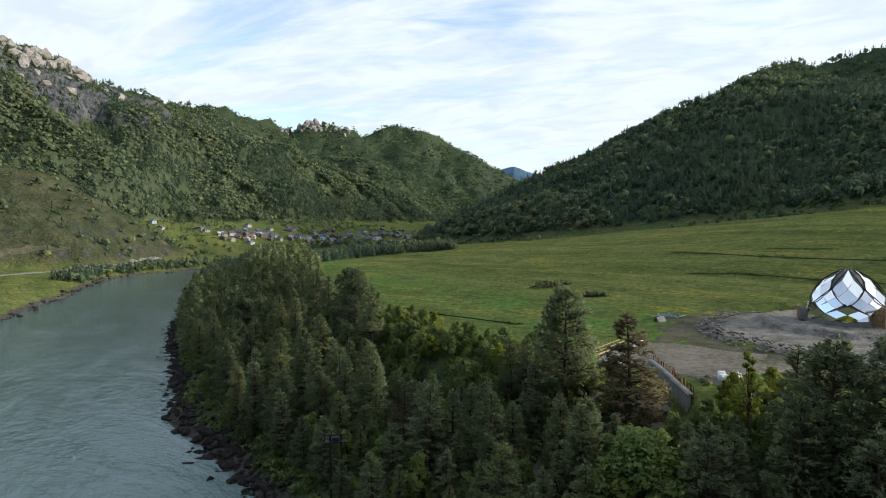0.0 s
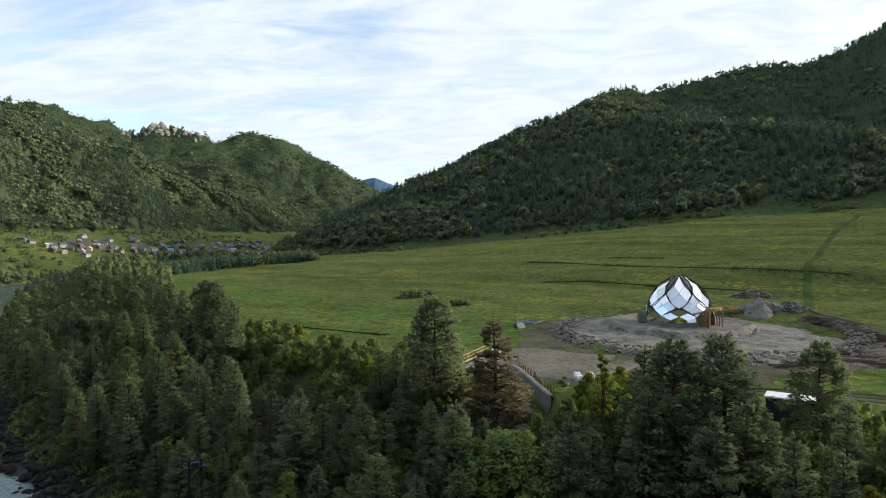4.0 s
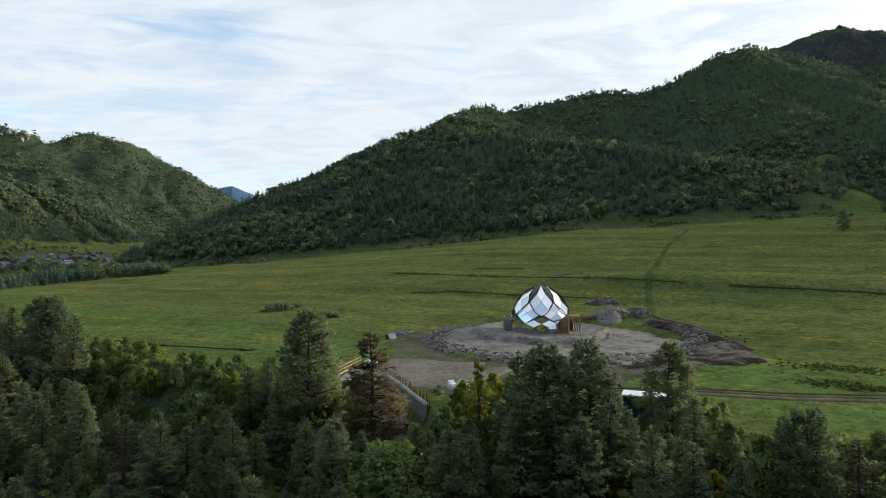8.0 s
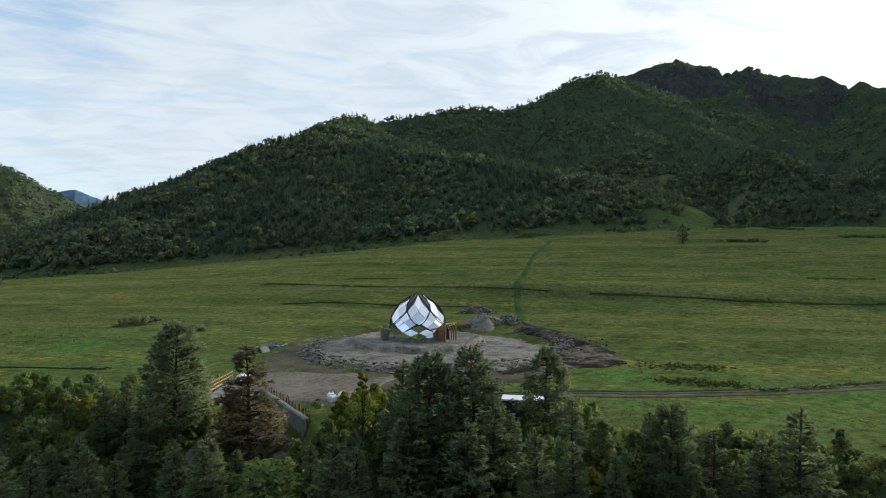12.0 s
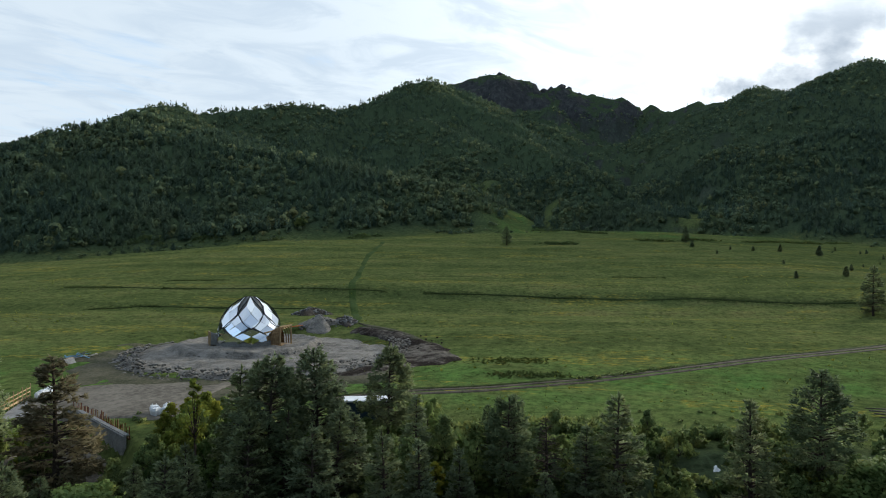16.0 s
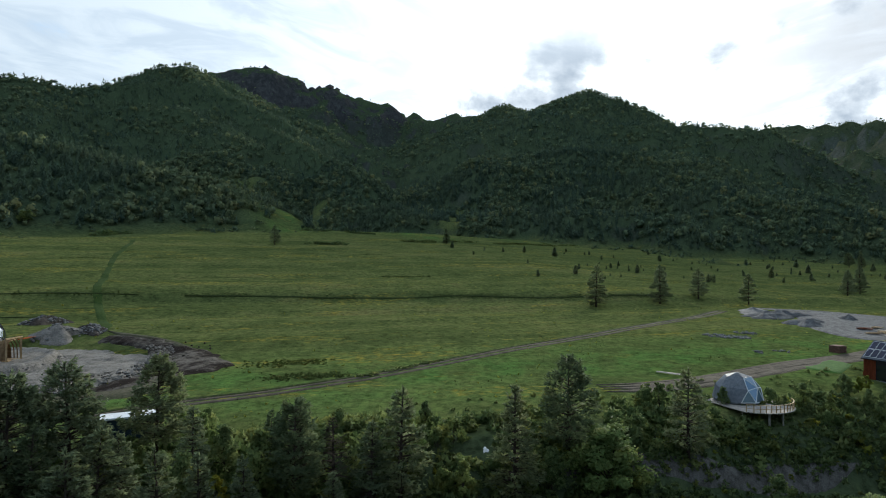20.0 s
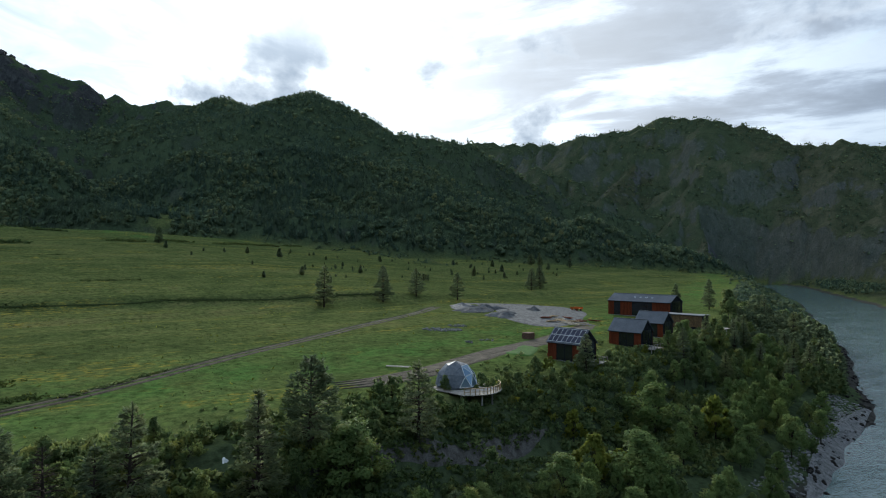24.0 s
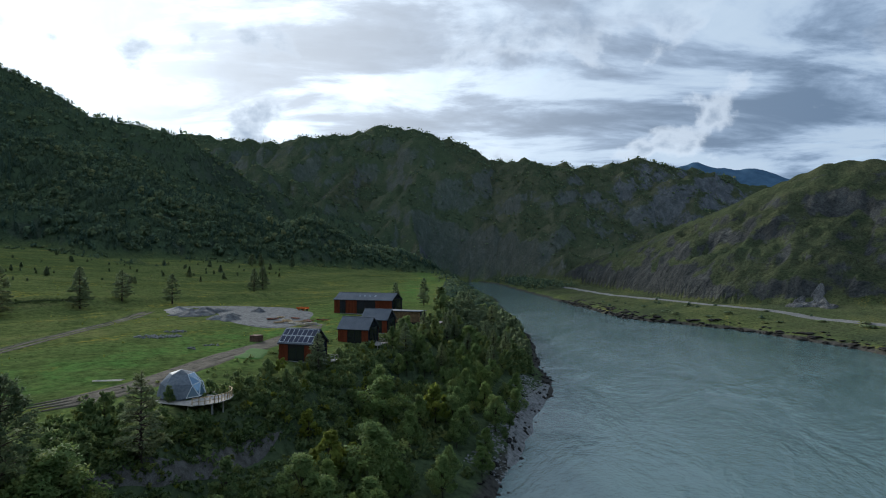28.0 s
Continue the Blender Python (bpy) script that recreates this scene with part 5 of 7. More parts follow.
DARK_ROCK = surface("dark_river_rock", (0.012, 0.011, 0.010), (0.046, 0.042, 0.037), 1.5, 0.75, 0.8, 0.1)
WHITE_PAINT = surface("white_sheet", (0.62, 0.63, 0.64), (0.82, 0.83, 0.84), 1.5, 0.5, 0.1, 0.01)
TEAL = surface("dark_teal_sheet", (0.018, 0.032, 0.042), (0.035, 0.055, 0.068), 1.5, 0.5, 0.1, 0.01)
SHINGLE = surface("slate_shingle", (0.13, 0.145, 0.165), (0.23, 0.25, 0.275), 0.5, 0.6, 0.6, 0.02)
RIB = surface("dark_metal_rib", (0.020, 0.021, 0.023), (0.050, 0.052, 0.055), 0.6, 0.5, 0.2, 0.01, 0.6)
MESH_GREY = surface("grey_stone_cladding", (0.12, 0.12, 0.112), (0.27, 0.27, 0.25), 0.35, 0.75, 0.9, 0.04)
ORANGE = surface("orange_paint", (0.42, 0.09, 0.02), (0.62, 0.16, 0.04), 0.8, 0.5, 0.1, 0.01)
BRICK = surface("old_red_block", (0.11, 0.06, 0.045), (0.20, 0.12, 0.09), 0.5, 0.85, 0.4, 0.02)
BLUE = surface("blue_tarpaulin", (0.06, 0.15, 0.24), (0.14, 0.30, 0.42), 0.6, 0.5, 0.3, 0.02)


def mirror_material():
    m, n = material("mirror_sheet")
    at = n.add("ShaderNodeTexCoord").outputs["Object"]
    finish(n, (0.86, 0.88, 0.90), 0.04, n.noise(at, 0.8, 2.0), 0.05, 0.02, 1.0, 0.5)
    return m


def glass_material(name, tint, rough=0.06, metal=0.0):
    m, n = material(name)
    at = n.add("ShaderNodeTexCoord").outputs["Object"]
    finish(n, tint, rough, n.noise(at, 0.7, 2.0), 0.03, 0.02, metal, 0.5)
    return m


MIRROR = mirror_material()
GLASS = glass_material("dark_window_glass", (0.012, 0.014, 0.017))
# blue of the reflected sky is partly put into this base colour
DOME_GLASS = glass_material("sky_glass", (0.20, 0.30, 0.40), 0.03, 0.45)
SOLAR = surface("solar_cell", (0.006, 0.010, 0.034), (0.012, 0.020, 0.060), 2.0, 0.3, 0.05, 0.005, 0.0, 0.25)


def box(x0, y0, z0, x1, y1, z1, bevel=0.0):
    b = bmesh.new()
    bmesh.ops.create_cube(b, size=1, matrix=Matrix.LocRotScale(((x0 + x1) / 2, (y0 + y1) / 2, (z0 + z1) / 2), None, (abs(x1 - x0), abs(y1 - y0), abs(z1 - z0))))
    if bevel:
        bmesh.ops.bevel(b, geom=list(b.edges), offset=bevel, segments=1, affect="EDGES")
    return b


def beam(a, b, w, h=None):
    """A squared timber from a to b."""
    a, b, h = Vector(a), Vector(b), h or w
    d = (b - a).normalized()
    side = d.cross(Vector((0, 0, 1))) if abs(d.z) < 0.95 else Vector((1, 0, 0))
    side = side.normalized() * w / 2
    up = side.cross(d).normalized() * h / 2
    v = [p + i * side + j * up for p in (a, b) for i, j in ((-1, -1), (1, -1), (1, 1), (-1, 1))]
    return v, [(3, 2, 1, 0), (4, 5, 6, 7), (0, 1, 5, 4), (1, 2, 6, 5), (2, 3, 7, 6), (3, 0, 4, 7)]


def slab(points, thick):
    """A flat panel with thickness, from its corners (counter-clockwise seen from outside)."""
    p = [Vector(q) for q in points]
    nrm = (p[1] - p[0]).cross(p[2] - p[0]).normalized() * thick
    n = len(p)
    v = p + [q - nrm for q in p]
    f = [tuple(range(n)), tuple(range(2 * n - 1, n - 1, -1))] + [(i, n + i, n + (i + 1) % n, (i + 1) % n) for i in range(n)]
    return v, f


def draped(name, fx, fy, rows, cols, mat, label, category, lift=0.15, height=None, kind="structure"):
    """A sheet laid over the ground: fx, fy give places for k along and q across, both 0 to 1."""
    K, Q = np.meshgrid(np.linspace(0, 1, rows), np.linspace(0, 1, cols), indexing="ij")
    X, Y = fx(K, Q), fy(K, Q)
    Z = land(X, Y)[0] + lift
    if height is not None:
        Z = height(X, Y, Z, K, Q)
    return tagged(grid_mesh(name, X, Y, Z, mat), label, category, kind=kind)


def strip(name, points, width, mat, label, category, lift=0.14, rough=0.5, shift=0.0):
    """A track along points, with uneven edges."""
    P = np.array(points, float)
    seg = np.concatenate([[0], np.cumsum(np.hypot(*np.diff(P, axis=0).T))])
    n = max(12, int(seg[-1] / 1.5))
    d = np.linspace(0, seg[-1], n)
    x, y = np.interp(d, seg, P[:, 0]), np.interp(d, seg, P[:, 1])
    for _ in range(6):
        x[1:-1], y[1:-1] = (x[:-2] + x[1:-1] * 2 + x[2:]) / 4, (y[:-2] + y[1:-1] * 2 + y[2:]) / 4
    tx, ty = np.gradient(x), np.gradient(y)
    L = np.hypot(tx, ty)
    x, y = x - ty / L * shift, y + tx / L * shift
    wid = width * (1 + rough * 0.5 * fbm(x, y, 9.0, 3, 41 + int(shift * 10)))
    wid = wid * np.clip(np.minimum(d, d[-1] - d) / min(7.0, 0.3 * d[-1]), 0.08, 1)   # thins out at its ends
    q = np.linspace(-0.5, 0.5, 7)
    X = x[:, None] - (ty / L * wid)[:, None] * q
    Y = y[:, None] + (tx / L * wid)[:, None] * q
    edge = lift - 0.5 * lift * (abs(q) > 0.45) * 2
    Z = land(X, Y)[0] + edge
    return tagged(grid_mesh(name, X, Y, Z, mat), label, category, kind="structure")


def rocks(name, places, sizes, mat, label, category="rubble", seed=1, tall=1.0):
    """Loose stones too many to count, as one piece of stuff."""
    r = np.random.default_rng(abs(int(seed)))
    b = bmesh.new()
    bmesh.ops.create_icosphere(b, subdivisions=1, radius=1)
    base = np.array([v.co for v in b.verts])
    tris = [[v.index for v in f.verts] for f in b.faces]
    b.free()
    verts, faces = [], []
    for (x, y, z), s in zip(places, sizes):
        v = base * r.uniform(0.6, 1.15, (len(base), 1)) * s * r.uniform((0.7, 0.7, 0.4 * tall), (1.3, 1.1, 0.8 * tall))
        a = r.uniform(0, 6.28)
        rot = np.array([[math.cos(a), -math.sin(a), 0], [math.sin(a), math.cos(a), 0], [0, 0, 1]])
        o = len(verts)
        verts += (v @ rot.T + (x, y, z)).tolist()
        faces += [tuple(i + o for i in t) for t in tris]
    return tagged(mesh_object(name, verts, faces, mat, False), label, category, kind="stuff")


def mound(name, x, y, rx, ry, h, mat, label, seed, turn=0.0, category="heap"):
    """A heap of loose earth or stone with a rough skin."""
    K, Q = np.meshgrid(np.linspace(0, 1, 14), np.linspace(0, 1, 33)[:-1], indexing="ij")
    a = Q * 6.28319
    wob = 1 + 0.25 * np.sin(3 * a + seed) + 0.15 * np.sin(5 * a + 2.1 * seed)
    lx, ly = K * rx * wob * np.cos(a), K * ry * wob * np.sin(a)
    c, s = math.cos(turn), math.sin(turn)
    X, Y = x + lx * c - ly * s, y + lx * s + ly * c
    Z = land(X, Y)[0] - 0.05 + h * (1 - K) ** 0.9 * (1 + 0.5 * fbm(X, Y, 2.2, 3, 50 + seed)) - 0.4 * (K > 0.97)
    return tagged(grid_mesh(name, X, Y, Z, mat, True), label, category)


# --- ground works round the mirrored bud ---
EGG = (83.0, 127.5)
PAD_Z = 22.35


def disc(cx, cy, r):
    wave = lambda a: r * (1 + 0.05 * np.sin(3 * a + 1) + 0.03 * np.sin(7 * a))
    return (lambda k, q: cx + (k * wave(q * 6.28319)) * np.cos(q * 6.28319)), (lambda k, q: cy + (k * wave(q * 6.28319)) * np.sin(q * 6.28319))


def pad_height(X, Y, Z, K, Q):
    r = np.hypot(X - EGG[0], Y - EGG[1])
    top = PAD_Z + 0.6 * fbm(X, Y, 6.0, 5, 61) * np.clip((r - 7) / 4, 0.2, 1) - 1.0 * np.clip((r - 15.6 + 1.2 * fbm(X, Y, 5.0, 3, 60)) / 1.3, 0, 1) + 0.35 * np.exp(-((r - 15.0) / 1.2) ** 2) + 0.24 * fbm(X, Y, 1.3, 3, 62)
    skirt = np.clip((K - 0.89 + 0.05 * fbm(X, Y, 4.0, 3, 63)) / 0.12, 0, 1)
    top = top + 0.55 * fbm(X, Y, 1.6, 4, 65) * skirt * (1 - skirt) * 2
    return top * (1 - skirt) + (Z - 0.6) * skirt


def apron_reach(q):
    a = q * 360 - 180
    r0 = np.interp(a, (-180, -158, -142, -125, -98, -75, -40, -2, 20, 34, 49, 70, 180), (20, 22, 25, 20, 20, 20, 17, 16.5, 22, 29, 36, 20, 20))
    return r0 * (1 + 0.16 * fbm(20 * np.cos(q * 6.28319), 20 * np.sin(q * 6.28319), 5.0, 4, 64))


draped("earth_apron", lambda k, q: 93 - k * apron_reach(q) * np.cos(q * 6.28319), lambda k, q: 98 - k * apron_reach(q) * np.sin(q * 6.28319), 40, 150, CHURNED, "churned dark brown soil beside the gravel pad", "soil", 0.34, lambda X, Y, Z, K, Q: Z - 1.6 * np.clip((27.6 - np.hypot(X - 82, Y - 118) + 2.5 * fbm(X, Y, 6.0, 3, 70)) / 2.5, 0, 1) + 0.4 * fbm(X, Y, 4.0, 5, 66) - 0.6 * 1.3 * np.clip((K - 0.86) / 0.14, 0, 1) ** 2)
strip("soil_ridge", [(119, 128), (116.4, 115), (113, 106), (108.5, 98), (103, 88), (98.5, 80.5), (92, 78)], 2.4, DRY_SOIL, "ridge of dry brown soil along the churned ground", "soil", 0.32, 1.3)
fx, fy = disc(76, 112, 38)
draped("soil_margin", fx, fy, 44, 160, DRY_SOIL, "bare brown soil scraped round the gravel pad", "soil", 0.14, lambda X, Y, Z, K, Q: Z + 0.25 * fbm(X, Y, 3.0, 4, 72) - 2.0 * np.clip((30 - np.hypot(X - 82, Y - 118)) / 2, 0, 1) - 1.2 * np.clip((K - 0.90 + 0.14 * fbm(X, Y, 7.0, 4, 73)) / 0.1, 0, 1))
fx, fy = disc(82, 118, 31.5)
draped("gravel_pad", fx, fy, 90, 200, GRAVEL, "round raised pad of pale gravel under the mirrored house", "gravel", 0.1, pad_height)
r = np.random.default_rng(3)
ang = r.uniform(0, 6.28, 3000)
rad = 31.2 * (1.02 - 0.17 * r.random(3000))
px, py = 82 + rad * np.cos(ang), 118 + rad * np.sin(ang)
front = (px - 82) * 0.75 + (py - 118) * 0.66 < 6 + 6 * r.random(3000)
px, py, rad = px[front], py[front], rad[front]
rocks("rubble_edge", np.stack([px, py, land(px, py)[0] + np.clip((1.02 - rad / 31.2) * 9, 0, 1.2)], -1), 0.07 + 0.55 * r.random(len(px)) ** 3.0, GRAVEL, "loose grey stones along the edge of the gravel pad", seed=4)
ang, rad = r.uniform(0, 6.28, 620), r.normal(16.2, 0.55, 620)
rocks("stone_step", np.stack([EGG[0] + rad * np.cos(ang), EGG[1] + rad * np.sin(ang), PAD_Z - 0.25 - 0.35 * np.clip(rad - 15.6, -0.3, 1.6)], -1), 0.06 + 0.32 * r.random(620) ** 2, GRAVEL, "low ring of stones round the mirrored house", seed=6)
ang, rad = r.uniform(0, 6.28, 90), 20 * np.sqrt(r.random(90))
px, py = 104 + rad * np.cos(ang), 101 + rad * np.sin(ang)
off = (np.hypot(px - 82, py - 118) > 31) & (np.hypot(px - 100, py - 100) < 15)
px, py = px[off], py[off]
rocks("clods", np.stack([px, py, land(px, py)[0] + 0.25], -1), r.uniform(0.15, 0.45, len(px)), SOIL, "clods of dark earth on the churned soil", seed=8)
for x, y, rx, ry, h, mat, lab, seed, turn in ((111, 135, 6.5, 5.0, 3.0, GRAVEL, "heap of grey stony spoil behind the pad", 3, 0.4), (127, 157, 9.0, 4.0, 2.6, SOIL, "long heap of dark broken stone on the meadow", 9, 0.2), (118, 132, 5.0, 3.2, 1.8, SOIL, "heap of dark stony spoil at the meadow edge", 5, 0.9)):
    mound("earth_mound", x, y, rx, ry, h, mat, lab, seed, turn)
    k, a = np.sqrt(r.random(170)), r.uniform(0, 6.28, 170)
    px, py = x + k * (rx * np.cos(a) * math.cos(turn) - ry * np.sin(a) * math.sin(turn)), y + k * (rx * np.cos(a) * math.sin(turn) + ry * np.sin(a) * math.cos(turn))
    rocks("heap_stones", np.stack([px, py, land(px, py)[0] + h * (1 - k) ** 0.9], -1), 0.12 + 0.55 * r.random(170) ** 2, STONE, "loose broken stones lying on the spoil heap", seed=seed + 20)

# --- mirrored bud house ---
def bud_house():
    look_at = math.degrees(math.atan2(-EGG[1], -EGG[0]))
    egg = thing("mirrored_dome_house", pose(EGG[0], EGG[1], PAD_Z, 0, 0, look_at), "mirror-clad bud-shaped house with dark ribs on a gravel pad", "house")
    prof_z = (0.0, 1.5, 3.0, 5.0, 6.5, 8.0, 9.2, 10.1, 10.7)
    prof_r = (7.6, 7.52, 7.2, 6.6, 5.8, 4.7, 3.45, 2.15, 0.85)

    def at(a, z, out=0.0):
        q = float(np.interp(z, prof_z, prof_r)) + out
        return Vector((q * math.cos(a), q * math.sin(a), z))

    # stone-clad skirt with a wavy upper edge
    n = 24
    for k in range(n):
        a0, a1 = 6.28319 * k / n, 6.28319 * (k + 1) / n
        h0, h1 = (0.45 + 0.7 * abs(math.sin(3 * a)) for a in (a0, a1))
        part("skirt_panel", slab([at(a0, 0, 0.1), at(a1, 0, 0.1), at(a1, h1, 0.06), at(a0, h0, 0.06)], 0.2), MESH_GREY, egg, "grey stone-clad skirt panel")
    b = bmesh.new()
    rows = [[b.verts.new(at(6.28319 * k / 24, z, -0.3)) for k in range(24)] for z in prof_z]
    for r0, r1 in zip(rows, rows[1:]):
        for k in range(24):
            b.faces.new((r0[k], r0[(k + 1) % 24], r1[(k + 1) % 24], r1[k]))
    b.faces.new(rows[-1])
    part("shell", b, MESH_GREY, egg, "grey clad shell between the mirrors")
    rr = random.Random(4)

    def panel(a, z, wide, low, high, count, tilt=0.05, name="mirror_panel"):
        """A kite-shaped mirror that spans from low to high, cut into count x count flat sheets."""
        corners = [(a, low), (a + wide, z), (a, high), (a - wide, z)]
        for i in range(count):
            for j in range(count):
                q = []
                for u, v in ((i, j), (i + 1, j), (i + 1, j + 1), (i, j + 1)):
                    u, v = (u + (0.012 if u == i else -0.012)) / count, (v + (0.012 if v == j else -0.012)) / count
                    w4 = ((1 - u) * (1 - v), u * (1 - v), u * v, (1 - u) * v)
                    q.append(at(sum(w * c[0] for w, c in zip(w4, corners)), sum(w * c[1] for w, c in zip(w4, corners)), 0.12))
                mid = sum(q, Vector()) / 4
                nrm = (q[2] - q[0]).cross(q[3] - q[1]).normalized()
                side = Vector((-math.sin(a), math.cos(a), 0))
                t1, t2 = rr.uniform(-tilt, tilt), rr.uniform(-tilt, tilt)
                q = [p - nrm * (p - mid).dot(nrm) + nrm * (t1 * (p - mid).dot(side) + t2 * (p.z - mid.z)) for p in q]
                part(name, slab(q, 0.04), MIRROR, egg)

    def rib(pts, w=0.15):
        pts = [at(a, z, 0.26) for a, z in pts]
        part("rib", tube(pts, [w * 0.75] * len(pts), 4), RIB, egg)

    step = 6.28319 / 6
    for k in range(6):
        a = step * k
        panel(a, 7.0, 0.50, 3.9, 10.6, 2, 0.03)                  # tall upper petals
        panel(a + step / 2, 4.4, 0.50, 2.2, 6.9, 2, 0.06)         # middle ring
        panel(a, 2.2, 0.50, 0.5, 3.85, 2, 0.12)                   # small lower diamonds
        panel(a + step / 2, 1.25, 0.36, 0.3, 2.2, 1, 0.1)
        for sgn in (-1, 1):
            rib([(a + sgn * 0.50 * t, 3.8 + 3.2 * t ** 1.3) for t in (0, 0.25, 0.5, 0.75, 1.0)])
            rib([(a + sgn * 0.50 * (1 - t * t * 0.75), 7.0 + 3.7 * t) for t in (0, 0.25, 0.5, 0.75, 1.0)], 0.18)
    # two entrance porches: an open timber arch and a shell clad in grey
    for turn, mat, name, lab, k in ((48, BROWN_WOOD, "timber_porch", "open porch of curved fresh timber", 1.0), (-84, MESH_GREY, "shell_porch", "porch clad in grey scales", 0.66)):
        a = radians(turn)
        d, s = Vector((math.cos(a), math.sin(a), 0)), Vector((-math.sin(a), math.cos(a), 0))
        porch = part(name, beam(d * 6.0 + Vector((0, 0, 0.12)), d * (6.0 + 4.2 * k) + Vector((0, 0, 0.12)), 3.4 * k, 0.18), WOOD, egg, lab)
        for m in range(7):
            t = m / 6
            top, half = k * (3.3 + 1.0 * t), k * (1.7 + 0.35 * t)
            foot = d * (6.4 + 3.6 * k * t)
            arch = [foot + s * half * math.cos(x) + Vector((0, 0, top * math.sin(x) ** (0.7 if mat is BROWN_WOOD else 0.95))) for x in [0.02 + 0.31 * i for i in range(11)]]
            part("arch", tube(arch, [0.13] * len(arch), 4), mat, porch)
            if m:
                for x0 in range(0, 10):
                    if mat is BROWN_WOOD and (x0 < 5 and m > 3):
                        continue
                    part("cladding_board", slab([last[x0], arch[x0], arch[x0 + 1], last[x0 + 1]], 0.06), mat, porch)
            last = arch
        for side in (-1, 1):
            foot = d * (6.4 + 3.7 * k) + s * 2.0 * side * k
            part("post", beam(foot, foot + Vector((0, 0, 4.3 * k)), 0.28), WOOD, porch)
        head = d * (6.4 + 3.7 * k) + Vector((0, 0, 4.35 * k))
        part("lintel", beam(head - s * 2.2 * k, head + s * 2.2 * k, 0.28), WOOD, porch)
    return egg


bud_house()


def bucket(x, y, z):
    pot = thing("bucket", pose(x, y, z), "black plastic bucket standing on the gravel", "bucket")
    v, f = tube([(0, 0, 0), (0, 0, 0.7)], [0.38, 0.5], 12)
    part("body", (v, f[:-1]), RIB, pot)
    part("rim", tube([(0, 0, 0.66), (0, 0, 0.72)], [0.53, 0.53], 12), RIB, pot)


bucket(70.6, 117.5, PAD_Z - 0.65)


def stack(name, x, y, turn, l, mat, label, count=5, z=None, category="timber"):
    """Planks lying on each other, none quite straight."""
    z = ground_z(x, y) + 0.25 if z is None else z
    ob = thing(name, pose(x, y, z, 0, 0, turn), label, category)
    rr = random.Random(int(x * 10))
    for k in range(count):
        dy, dz, t = rr.uniform(-0.9, 0.9), 0.12 + 0.13 * (k // 3), rr.uniform(-0.18, 0.18)
        part("plank", beam((-l / 2 + rr.uniform(-.3, .3), dy - t * l / 2, dz), (l / 2 * rr.uniform(0.6, 1), dy + t * l / 2, dz + rr.uniform(0, .1)), 0.3, 0.1), mat, ob)
    return ob


stack("plank_stack", 100.5, 137.5, 20, 5.5, WOOD, "stack of pale planks behind the mirrored house", 9, 23.4)
stack("board_stack", 104.5, 137, 12, 4.5, ORANGE, "stack of reddish boards on the ground", 6, 23.6)

# --- clay yard, concrete wall and formwork ---
def yard_x(k, q):
    return (27 + 13 * k) * (1 - q) + (38 + 21 * k) * q + 0.6 * np.sin(9 * k + 5 * q) + 1.6 * fbm(20 * k, 20 * q, 5.0, 4, 68)


def yard_y(k, q):
    return (106 - 22.5 * k) * (1 - q) + (116 - 18 * k) * q + 0.6 * np.sin(7 * q + 4 * k) + 1.6 * fbm(20 * k, 20 * q, 5.0, 4, 69)


draped("clay_yard", yard_x, yard_y, 60, 60, CLAY, "level yard of packed brown clay", "ground", 0.2, lambda X, Y, Z, K, Q: Z - 0.45 * np.clip((np.maximum(abs(2 * K - 1), abs(2 * Q - 1)) - 0.93) / 0.05, 0, 1))
WALL = [(33.6, 100.5), (33.7, 97.0), (33.6, 92.5), (33.4, 88.0), (33.2, 83.0)]
retaining = thing("retaining_wall", pose(0, 0, 0), "raw concrete retaining wall below the clay yard", "wall")
for a, b in zip(WALL, WALL[1:]):
    za, zb = (19.75 - 0.055 * (100.5 - p[1]) for p in (a, b))
    part("wall_section", slab([(a[0], a[1], za - 3.2), (b[0], b[1], zb - 3.2), (b[0], b[1], zb + 0.6), (a[0], a[1], za + 0.6)][::-1], 0.4), CONCRETE, retaining)
    part("coping", beam((a[0] + 0.1, a[1], za + 0.62), (b[0] + 0.1, b[1], zb + 0.62), 0.6, 0.14), CONCRETE, retaining)
form = thing("timber_formwork", pose(0, 0, 0), "row of upright timber stakes along the concrete wall", "fence")
for k in range(44):
    t = k / 43 * 4
    i, w = min(int(t), 3), t - min(int(t), 3)
    x, y = WALL[i][0] * (1 - w) + WALL[i + 1][0] * w + 0.45, WALL[i][1] * (1 - w) + WALL[i + 1][1] * w
    z = ground_z(x, y) + 0.1
    rr = random.Random(k)
    part("stake", beam((x, y, z - 0.4), (x + rr.uniform(-.12, .12), y, z + rr.uniform(1.0, 1.7)), 0.07), WOOD if k % 3 == 0 else RED_BOARD, form)
part("rail", join([beam((a[0] + 0.45, a[1], ground_z(*a) + 0.6), (b[0] + 0.45, b[1], ground_z(*b) + 0.6), 0.06, 0.14) for a, b in zip(WALL[:4], WALL[1:5])]), RED_BOARD, form)


